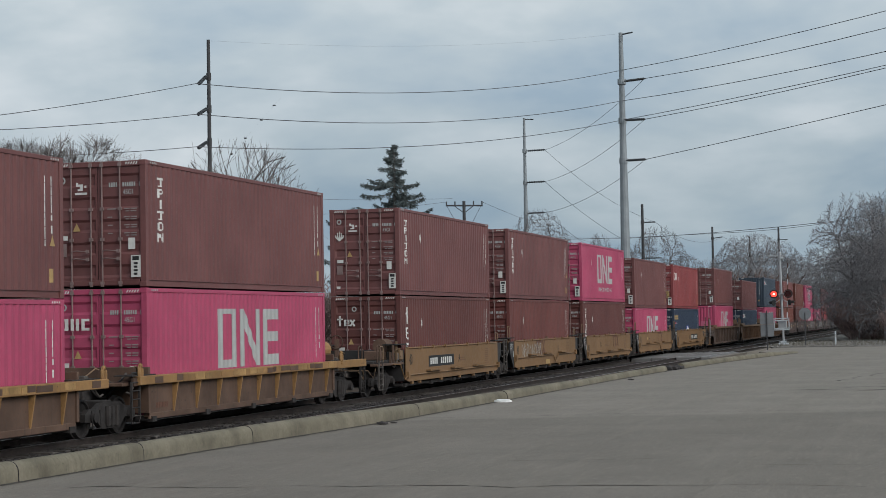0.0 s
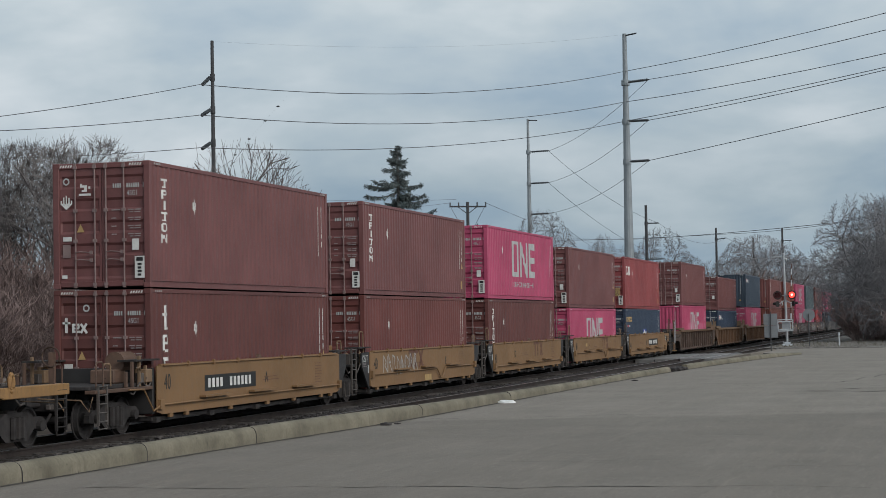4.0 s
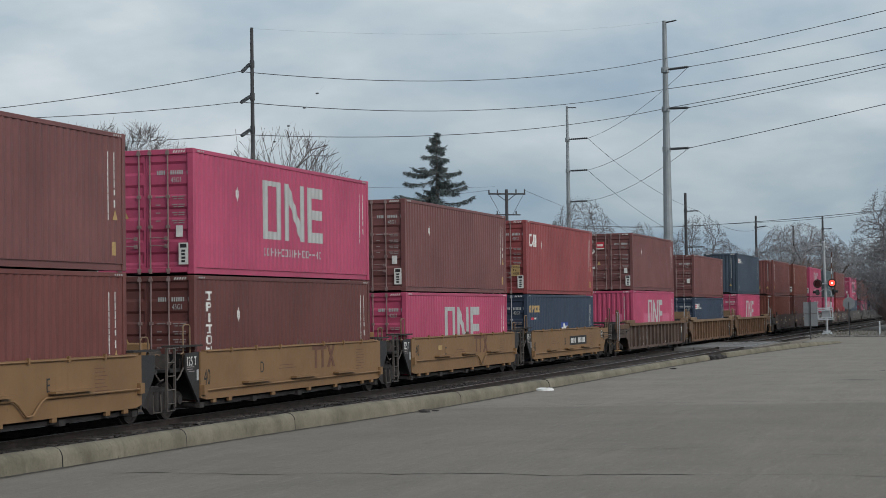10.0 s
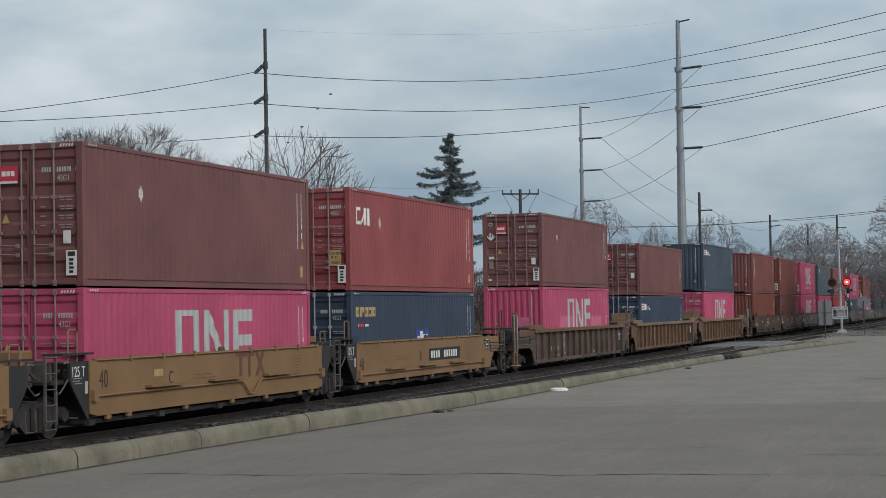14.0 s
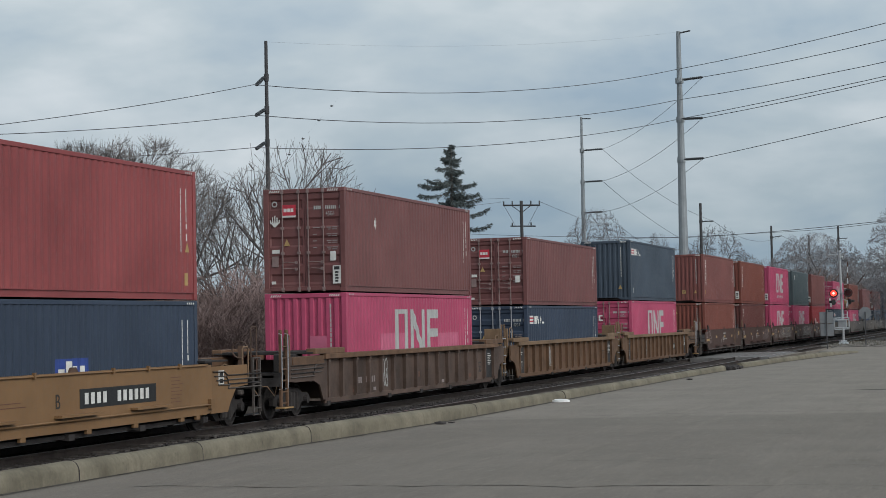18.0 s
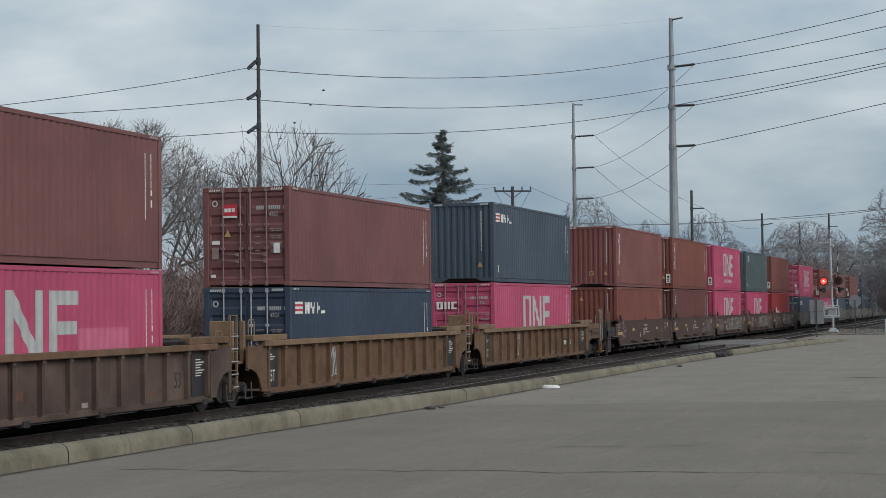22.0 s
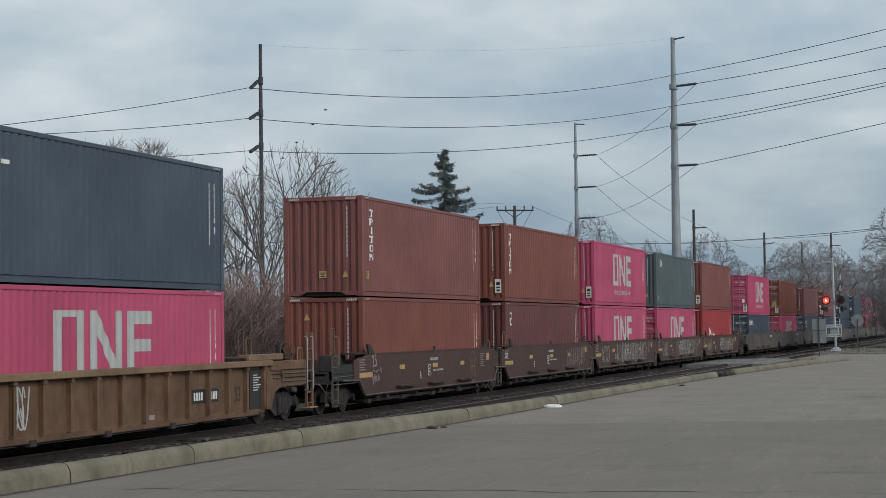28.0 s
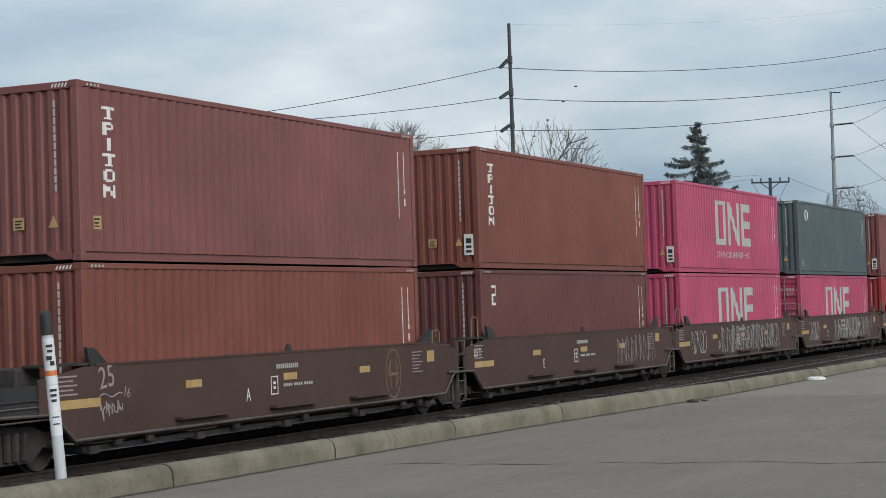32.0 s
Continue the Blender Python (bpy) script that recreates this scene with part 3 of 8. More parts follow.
def verge():
    """Rough gravel and dead grass past the cross street."""
    bm = bmesh.new()
    rnd = random.Random(9)
    xs, ys = [-12.4, -11, -9.5, -8, -6, -3, 2, 10, 30, 70], [119.6, 121, 123, 126, 130, 136, 145, 160, 200, 300, 420]
    grid = [[bm.verts.new((x + (0.4 if i else 0) * rnd.uniform(-1, 1), y + rnd.uniform(-0.3, 0.3) * (j > 0), 0.30 - (0.22 if i == 0 else 0) + rnd.uniform(-0.04, 0.09) - max(0, y - 150) * 0.001)) for i, x in enumerate(xs)] for j, y in enumerate(ys)]
    for a, b in zip(grid, grid[1:]):
        for i in range(len(xs) - 1):
            bm.faces.new((a[i], a[i + 1], b[i + 1], b[i]))
    low = bmesh.ops.extrude_face_region(bm, geom=bm.faces[:])
    bmesh.ops.translate(bm, verts=[g for g in low["geom"] if isinstance(g, bmesh.types.BMVert)], vec=(0, 0, -0.78))
    return to_mesh(bm, "gravel")


tagged(new("verge", verge()), "rough gravel verge with dead grass beyond the cross street", "verge", kind="structure")


def apron():
    bm = bmesh.new()
    prof = ((-11.2, 0.31), (-12.0, 0.18), (-12.9, 0.04), (-13.35, 0.0))
    plate_pts = [(x, z) for x, z in prof] + [(-13.35, -0.45), (-11.2, -0.45)]
    a = [bm.verts.new((x, 104.6, z)) for x, z in plate_pts]
    b = [bm.verts.new((x, 119.4, z)) for x, z in plate_pts]
    bm.faces.new(a)
    bm.faces.new(b[::-1])
    for i in range(len(a)):
        j = (i + 1) % len(a)
        bm.faces.new((a[i], b[i], b[j], a[j]))
    prof2 = ((-21.3, 0.0), (-24, -0.05), (-60, -0.12), (-60, -0.49), (-21.3, -0.49))
    a = [bm.verts.new((x, 104.6, z)) for x, z in prof2]
    b = [bm.verts.new((x, 119.4, z)) for x, z in prof2]
    bm.faces.new(a)
    bm.faces.new(b[::-1])
    for i in range(len(a)):
        j = (i + 1) % len(a)
        bm.faces.new((a[i], b[i], b[j], a[j]))
    return to_mesh(bm, "road")


tagged(new("cross_street", apron()), "grey paved cross street sloping down to the tracks", "road", kind="structure")


# ---- curb ----
def curb():
    ob = thing("curb", "cast concrete curb with dark joints, stained and worn", "curb", kind="structure")
    joints = [3.1, 6.9, 10.7, 14.5, 18.3, 22.1, 25.75, 29.7, 38.25, 46.0, 54.0, 62.0, 70.0, 78.0, 86.0, 94.0, 101.0]
    cuts = [(a + 0.010, b - 0.010) for a, b in zip(joints, joints[1:])]
    for y0, y1 in [(-40 + 4.3 * i, -40 + 4.3 * i + 4.28) for i in range(10)] + cuts:
        if 69.5 < y0 < 73.5:
            y0 = 73.4
        rnd = random.Random(int(y0 * 7))
        n = max(6, int((y1 - y0) / 0.6))
        bm = bmesh.new()
        rings = []
        drop, push = rnd.uniform(-0.006, 0.006), rnd.uniform(-0.006, 0.006)
        for i in range(n + 1):
            yy = y0 + (y1 - y0) * i / n
            x = curb_x(yy) + push
            h = along(CURB_TOP, yy) + drop + rnd.uniform(-0.004, 0.004)
            if yy > 94:
                h -= (yy - 94) * 0.016
            prof = ((0.0, -0.1), (0.0, 0.30), (-0.006, h - 0.125), (-0.020, h - 0.080), (-0.046, h - 0.040), (-0.085, h - 0.013), (-0.130, h), (-0.20, h - 0.003), (-0.235, h - 0.035), (-0.25, h - 0.12), (-0.255, -0.1))
            pull = 0.008 if i in (0, n) else 0.0
            rings.append([bm.verts.new((x + px - (pull * 0.5 if k in (1, 2, 3) else 0), yy, pz - (pull * 0.5 if k in (3, 4, 5, 6) else 0))) for k, (px, pz) in enumerate(prof)])
        for a, b in zip(rings, rings[1:]):
            for k in range(len(a) - 1):
                bm.faces.new((a[k], a[k + 1], b[k + 1], b[k]))
            bm.faces.new((a[-1], a[0], b[0], b[-1]))
        for cap in (bm.faces.new(rings[0]), bm.faces.new(rings[-1][::-1])):
            for e in cap.edges:
                e.smooth = False
        part("curb_stone", to_mesh(bm, "concrete", True), "concrete", ob)
    for _, y1 in cuts[:-1]:
        if y1 > 47:
            continue
        x, h = curb_x(y1), along(CURB_TOP, y1) - max(0, y1 - 94) * 0.016
        prof = ((0.003, 0.0), (0.003, 0.30), (-0.003, h - 0.125), (-0.017, h - 0.078), (-0.043, h - 0.037), (-0.083, h - 0.010), (-0.130, h + 0.003), (-0.20, h), (-0.235, h - 0.035), (-0.245, 0.0))
        bm = bmesh.new()
        a, e = ([bm.verts.new((x + px, yy, pz)) for px, pz in prof] for yy in (y1 + 0.003, y1 + 0.017))
        bm.faces.new(a)
        bm.faces.new(e[::-1])
        for k in range(len(prof)):
            m = (k + 1) % len(prof)
            bm.faces.new((a[k], e[k], e[m], a[m]))
        part("joint_filler", bm, "ballast", ob, "dark dirt in an open joint")
    # the broken stretch
    bm = bmesh.new()
    rnd = random.Random(71)
    for i in range(9):
        yy = 70.9 + i * 0.27
        xx = curb_x(yy) - rnd.uniform(-0.05, 0.3)
        r = rnd.uniform(0.06, 0.16)
        bmesh.ops.create_icosphere(bm, subdivisions=1, radius=r, matrix=Matrix.Translation((xx, yy, 0.3 + r * 0.5)) @ Matrix.Diagonal((1, 1.3, 0.7, 1)))
    part("rubble", bm, "ballast", ob, "dark broken rubble in a gap of the curb")


curb()


# ---- tracks ----
def rail_section(bm, x, y0, y1, z=0.0):
    prof = ((-0.075, -0.18), (0.075, -0.18), (0.07, -0.165), (0.012, -0.145), (0.010, -0.05), (0.036, -0.04), (0.036, -0.004), (-0.036, -0.004), (-0.036, -0.04), (-0.010, -0.05), (-0.012, -0.145), (-0.07, -0.165))
    a = [bm.verts.new((x + px, y0, z + pz)) for px, pz in prof]
    b = [bm.verts.new((x + px, y1, z + pz)) for px, pz in prof]
    for i in range(len(a)):
        j = (i + 1) % len(a)
        bm.faces.new((a[i], a[j], b[j], b[i]))
    bm.faces.new(a[::-1])
    bm.faces.new(b)
    return bm


TIE = None


def railway(cx, z, label):
    global TIE
    ob = thing("railway_track", label, "track", "parallel tracks", kind="structure")
    for s in (-1, 1):
        r = part("rail", rail_section(bmesh.new(), cx + s * 0.7525, -60, 700, z), "rail_side", ob)
        part("rail_head", boxes((cx + s * 0.7525 - 0.034, cx + s * 0.7525 + 0.034, -60, 700, z - 0.0035, z + 0.001)), "rail_top", r, "polished steel running surface")
    if TIE is None:
        TIE = to_mesh(boxes((-1.28, 1.28, -0.115, 0.115, -0.32, -0.175), bevel=0.012), "tie")
    far = bmesh.new()
    rnd = random.Random(int(-cx * 10))
    y, n = 13.0, 0
    while y < 320:
        y += 0.56 + rnd.uniform(-0.03, 0.03)
        if 103.8 < y < 119.8:
            continue
        if n < 240:
            part("tie", TIE, None, ob, at=pose(cx + rnd.uniform(-0.06, 0.06), y, z + 0.045 + rnd.uniform(-0.012, 0.01), 0, 0, rnd.uniform(-1.2, 1.2)))
        else:
            box(far, cx - 1.28, cx + 1.28, y - 0.115, y + 0.115, z - 0.3, z - 0.13)
        n += 1
    tagged(part("far_ties", far, "tie", ob), kind="stuff")


railway(TRACK_X, 0.0, "steel rails on weathered wooden ties in dark ballast")
railway(SIDING_X, 0.06, "empty second track beside the curb, rusty rails on old ties")


def crossing():
    ob = thing("level_crossing", "grey concrete crossing panels laid between and beside the rails", "crossing", kind="structure")
    spans = [(-13.98 + 0.09, -13.30, 0.05), (SIDING_X - 0.64, SIDING_X + 0.64, 0.06), (-17.85, -16.72, 0.04), (-16.68, -15.6, 0.05), (TRACK_X - 0.64, TRACK_X + 0.64, 0.0), (-21.3, TRACK_X - 0.86, 0.0)]
    for x0, x1, z in spans:
        y = 104.6
        while y < 119:
            part("concrete_panel", boxes((x0, x1, y, y + 2.42, -0.3, z + 0.004), bevel=0.015), "panel", ob)
            y += 2.45


crossing()


# ---- containers ----
C_LONG, C_WIDE = 12.192, 2.438
PITCH = 0.2776
WAVE = 0.024


def wave(u):
    """Depth of the pressed side sheet at u metres along it."""
    k = (u / PITCH) % 1.0
    if k < 0.26:
        return 0.0
    if k < 0.5:
        return -WAVE * (k - 0.26) / 0.24
    if k < 0.76:
        return -WAVE
    return -WAVE * (1 - (k - 0.76) / 0.24)


def wave_stops(y0, y1):
    base = math.floor(y0 / PITCH) - 1
    us = {y0, y1}
    for i in range(int((y1 - y0) / PITCH) + 4):
        for k in (0, 0.26, 0.5, 0.76):
            u = (base + i + k) * PITCH
            if y0 < u < y1:
                us.add(u)
    return sorted(us)


def pressed(y0, y1, z0, z1, x, lift=0.0):
    """A pressed steel sheet, or a decal that lies on one; faces +x."""
    us = wave_stops(y0, y1)
    verts = [(x + wave(u) + lift, u, z) for u in us for z in (z0, z1)]
    return verts, [(2 * i, 2 * i + 2, 2 * i + 3, 2 * i + 1) for i in range(len(us) - 1)]


@lru_cache(None)
def side_mesh(col, h, way):
    v, f = pressed(-5.95, 5.95, 0.15, h - 0.09, 1.205)
    if way < 0:
        v, f = [(-x, y, z) for x, y, z in v], [q[::-1] for q in f]
    return raw_mesh(v, f, col)


@lru_cache(None)
def end_mesh(col, h):
    """The closed end: broad vertical pressings, faces -y."""
    v, f, x = [], [], -1.10
    us, ds = [], []
    step = 2.20 / 9
    for i in range(9):
        for k, d in ((0, 0), (0.40, 0), (0.52, 0.045), (0.88, 0.045)):
            us.append(x + (i + k) * step)
            ds.append(d)
    us.append(1.10)
    ds.append(0)
    for u, d in zip(us, ds):
        v += [(u, -6.07 + d, 0.16), (u, -6.07 + d, h - 0.12)]
    f = [(2 * i, 2 * i + 2, 2 * i + 3, 2 * i + 1) for i in range(len(us) - 1)]
    return raw_mesh(v, f, col)


@lru_cache(None)
def door_mesh(col, h):
    """One leaf, 1.09 m wide, hinged at x = 0, with level pressings; faces -y."""
    z0, z1 = 0.17, h - 0.13
    n = 5
    stops = [(z0, 0)]
    for i in range(n):
        a = z0 + (z1 - z0) * (i + 0.28) / n
        stops += [(a - 0.09, 0), (a - 0.03, 0.035), (a + 0.15, 0.035), (a + 0.21, 0)]
    stops.append((z1, 0))
    v, f = [], []
    xs = (0.0, 0.05, 0.09, 1.00, 1.04, 1.09)
    for z, d in stops:
        for i, x in enumerate(xs):
            v.append((x, -6.05 + (d if i in (2, 3) else 0), z))
    w = len(xs)
    for r in range(len(stops) - 1):
        for i in range(w - 1):
            a = r * w + i
            f.append((a, a + 1, a + w + 1, a + w))
    return raw_mesh(v, f, col)


@lru_cache(None)
def piece(kind, col, h):
    bm = bmesh.new()
    if kind == "corner_casting":
        box(bm, -0.089, 0.089, -0.082, 0.082, -0.06, 0.06, 0.012)
    elif kind == "corner_post":
        box(bm, -0.075, 0.075, -0.07, 0.07, 0.10, h - 0.10, 0.01)
    elif kind == "top_rail":
        box(bm, -0.03, 0.03, -5.94, 5.94, h - 0.10, h - 0.006, 0.008)
    elif kind == "bottom_rail":
        # a channel: web, lower lip and drip ledge in one section
        prof = ((-0.09, 0.012), (-0.004, 0.012), (-0.004, 0.03), (-0.012, 0.034), (-0.012, 0.148), (0.020, 0.152), (0.020, 0.170), (-0.05, 0.174), (-0.05, 0.034), (-0.09, 0.03))
        a = [bm.verts.new((x, -5.94, z)) for x, z in prof]
        e = [bm.verts.new((x, 5.94, z)) for x, z in prof]
        bm.faces.new(a)
        bm.faces.new(e[::-1])
        for k in range(len(prof)):
            m = (k + 1) % len(prof)
            bm.faces.new((a[k], e[k], e[m], a[m]))
    elif kind == "header":
        box(bm, -1.04, 1.04, -0.05, 0.05, h - 0.135, h - 0.01, 0.01)
    elif kind == "sill":
        box(bm, -1.04, 1.04, -0.05, 0.05, 0.04, 0.165, 0.01)
    elif kind == "tunnel_sill":
        # the closed end, notched below for the trailer's neck
        out = ((-1.04, 0.165), (-1.04, 0.03), (-0.72, 0.03), (-0.52, 0.135), (0.52, 0.135), (0.72, 0.03), (1.04, 0.03), (1.04, 0.165))
        a = [bm.verts.new((x, -0.05, z)) for x, z in out]
        b = [bm.verts.new((x, 0.05, z)) for x, z in out]
        bm.faces.new(a)
        bm.faces.new(b[::-1])
        for i in range(len(a)):
            j = (i + 1) % len(a)
            bm.faces.new((a[i], b[i], b[j], a[j]))
    elif kind == "roof_panel":
        for i in range(38):
            y = -5.9 + i * 0.31
            box(bm, -1.16, 1.16, y, y + 0.20, h - 0.035, h - 0.012)
        box(bm, -1.18, 1.18, -6.0, 6.0, h - 0.05, h - 0.034)
    elif kind == "floor":
        box(bm, -1.13, 1.13, -5.95, 5.95, 0.02, 0.16)
    me = to_mesh(bm, col)
    return me


@lru_cache(None)
def rod_mesh(h, mat):
    bm = bmesh.new()
    tube(bm, ((0, 0, 0.06), (0, 0, h - 0.05)), 0.019, 8)
    for z in (0.10, h * 0.38, h * 0.62, h - 0.10):
        box(bm, -0.045, 0.045, -0.028, 0.03, z - 0.035, z + 0.035)
    for z in (0.055, h - 0.06):
        box(bm, -0.03, 0.03, -0.025, 0.02, z - 0.04, z + 0.04)
    return to_mesh(bm, mat)


@lru_cache(None)
def handle_mesh(mat):
    bm = bmesh.new()
    tube(bm, ((0, -0.03, 0), (0.12, -0.045, 0.01), (0.40, -0.04, -0.015)), 0.013, 6)
    box(bm, 0.36, 0.43, -0.05, 0.0, -0.05, 0.03)
    return to_mesh(bm, mat)


@lru_cache(None)
def card_mesh(w, h, mat):
    return to_mesh(boxes((-0.0015, 0.0015, 0, w, 0, h)), mat)


@lru_cache(None)
def end_card_mesh(w, h, mat):
    return to_mesh(boxes((0, w, -0.0015, 0.0015, 0, h)), mat)


@lru_cache(None)
def triangle_mesh(size, mat, side):
    bm = bmesh.new()
    pts = ((0, 0), (size, 0), (size / 2, size))
    if side:
        plate(bm, pts, -0.0015, 0.0015)
    else:
        a = [bm.verts.new((x, 0, z)) for x, z in pts]
        bm.faces.new(a)
    return to_mesh(bm, mat)


@lru_cache(None)
def bars_mesh(rows, mat, side):
    """Unreadable small print: bars (u, v, width, height)."""
    bm = bmesh.new()
    for u, v, w, h in rows:
        if side:
            box(bm, -0.0015, 0.0015, u, u + w, v, v + h)
        else:
            box(bm, u, u + w, -0.0015, 0.0015, v, v + h)
    return to_mesh(bm, mat)


@lru_cache(None)
def comb_mesh(mat):
    """Five upright strokes over a downward wedge."""
    bm = bmesh.new()
    for k, (top, low) in enumerate(((0.20, 0.13), (0.28, 0.12), (0.32, 0.12), (0.27, 0.12), (0.20, 0.13))):
        box(bm, 0.065 * k, 0.065 * k + 0.032, -0.0015, 0.0015, low, top)
    for k in range(6):
        box(bm, 0.025 * k, 0.292 - 0.025 * k, -0.0015, 0.0015, 0.11 - 0.022 * k, 0.131 - 0.022 * k)
    return to_mesh(bm, mat)


@lru_cache(None)
def hatch_mesh(mat):
    """A short run of slanting stripes, faces -y."""
    v, f = [], []
    for k in range(5):
        u = 0.065 * k
        v += [(u, 0, 0), (u + 0.034, 0, 0), (u + 0.064, 0, 0.06), (u + 0.030, 0, 0.06)]
        f.append((4 * k, 4 * k + 1, 4 * k + 2, 4 * k + 3))
    return raw_mesh(v, f, mat)


@lru_cache(None)
def ring_mesh(r0, r1, mat):
    n = 20
    v = [(r * math.cos(2 * math.pi * k / n), 0, r * math.sin(2 * math.pi * k / n)) for r in (r0, r1) for k in range(n)]
    return raw_mesh(v, [(k, (k + 1) % n, n + (k + 1) % n, n + k) for k in range(n)], mat)


def shapes_on_side(rects, mat, slants=()):
    verts, faces = [], []
    for (y0, hi0, lo0), (y1, hi1, lo1) in slants:
        us = wave_stops(y0, y1)
        for u in us:
            k = (u - y0) / (y1 - y0)
            verts += [(1.209 + wave(u), u, lo0 + (lo1 - lo0) * k), (1.209 + wave(u), u, hi0 + (hi1 - hi0) * k)]
        faces += [(2 * i, 2 * i + 2, 2 * i + 3, 2 * i + 1) for i in range(len(us) - 1)]
    for y0, y1, z0, z1 in rects:
        v, f = pressed(y0, y1, z0, z1, 1.205, 0.004)
        n = len(verts)
        verts += v
        faces += [tuple(i + n for i in q) for q in f]
    return raw_mesh(verts, faces, mat)


@lru_cache(None)
def big_mark(h):
    """The shipping line's mark as plain blocks: a ring, a barred block and three bars."""
    a, b = h - 1.95, h - 0.47
    ring = [(-1.95, -0.68, b - 0.13, b), (-1.95, -1.62, a, b - 0.13), (-1.01, -0.68, a, b - 0.13), (-1.62, -1.01, a, a + 0.20)]
    block = [(-0.46, -0.13, a, b), (0.62, 0.92, a, b)]
    bars = [(1.14, 1.46, a, b), (1.46, 2.35, b - 0.28, b), (1.46, 2.25, (a + b) / 2 - 0.12, (a + b) / 2 + 0.14), (1.46, 2.35, a, a + 0.28)]
    slant = ((-0.13, b - 0.02, b - 0.50), (0.62, a + 0.50, a + 0.02))
    return shapes_on_side(ring + block + bars, "grey_mark", (slant,))


@lru_cache(None)
def small_line(h):
    """A row of small plain strokes under the large mark."""
    rnd = random.Random(3)
    y, rects = -1.9, []
    while y < 2.2:
        w = rnd.uniform(0.13, 0.22)
        kind = rnd.randrange(4)
        rects.append((y, y + 0.045, 0.52, 0.72))
        if kind in (0, 1):
            rects += [(y, y + w, 0.52, 0.56), (y, y + w, 0.68, 0.72)]
        if kind in (0, 2):
            rects.append((y + w - 0.045, y + w, 0.52, 0.72))
        if kind in (2, 3):
            rects.append((y, y + w, 0.60, 0.64))
        y += w + rnd.uniform(0.05, 0.09)
    return shapes_on_side(rects, "grey_mark")


@lru_cache(None)
def upright_mark(h):
    """A tall lessor's mark: six stacked plain blocks."""
    rects = []
    for i in range(6):
        z = h - 0.42 - i * 0.256
        rects += [
            [(-5.42, -5.06, z, z + 0.05), (-5.29, -5.19, z - 0.13, z), (-5.35, -5.13, z - 0.16, z - 0.13)],
            [(-5.40, -5.30, z - 0.16, z + 0.05), (-5.30, -5.14, z, z + 0.05), (-5.18, -5.10, z - 0.06, z + 0.02), (-5.30, -5.16, z - 0.08, z - 0.04)],
            [(-5.30, -5.20, z - 0.16, z + 0.05)],
            [(-5.42, -5.06, z, z + 0.05), (-5.29, -5.19, z - 0.13, z), (-5.35, -5.13, z - 0.16, z - 0.13)],
            [(-5.40, -5.31, z - 0.13, z + 0.02), (-5.17, -5.08, z - 0.13, z + 0.02), (-5.34, -5.14, z + 0.01, z + 0.05), (-5.34, -5.14, z - 0.16, z - 0.12)],
            [(-5.42, -5.34, z - 0.16, z + 0.05), (-5.16, -5.08, z - 0.16, z + 0.05), (-5.34, -5.25, z - 0.06, z + 0.02), (-5.25, -5.16, z - 0.13, z - 0.05)],
        ][i]
    return shapes_on_side(rects, "white")


@lru_cache(None)
def thin_columns(h):
    """Two columns of tiny upright print by the far post."""
    rnd = random.Random(8)
    rects = []
    for y, top, n in ((5.282, h - 0.42, 8), (5.560, h - 0.42, 4)):
        z = top
        for _ in range(n):
            w = rnd.uniform(0.10, 0.24)
            rects.append((y, y + 0.038, z - w, z))
            z -= w + 0.018
    rects += [(5.555, 5.62, h - 1.32, h - 1.20), (5.555, 5.62, h - 1.58, h - 1.42)]
    return shapes_on_side(rects, "white")


END_PRINT = tuple(row for g in range(4) for row in ((0.15, 0.0 - 0.185 * g, 0.22 if g == 0 else 0.12, 0.024), (0.56, 0.0 - 0.185 * g, 0.14, 0.026), (0.73, 0.0 - 0.185 * g, 0.15, 0.026), (0.60, -0.052 - 0.185 * g, 0.09, 0.022), (0.72, -0.052 - 0.185 * g, 0.15, 0.022)))
NUMBER_BARS = tuple((0.17 + 0.056 * k + (0.115 if k > 3 else 0) + (0.075 if k > 9 else 0), 0.0, 0.036, 0.10) for k in range(11))
COLUMN_BARS = tuple((0.0, -0.135 * i, 0.042, 0.112) for i in range(11))
COLOUR_WORD = {"brown": "brown", "maroon": "maroon", "rust": "rusty", "redbrown": "russet", "orange": "faded red", "red": "scarlet", "oxide": "oxide", "pink": "magenta", "blue": "navy", "navy": "slate", "teal": "greenish"}


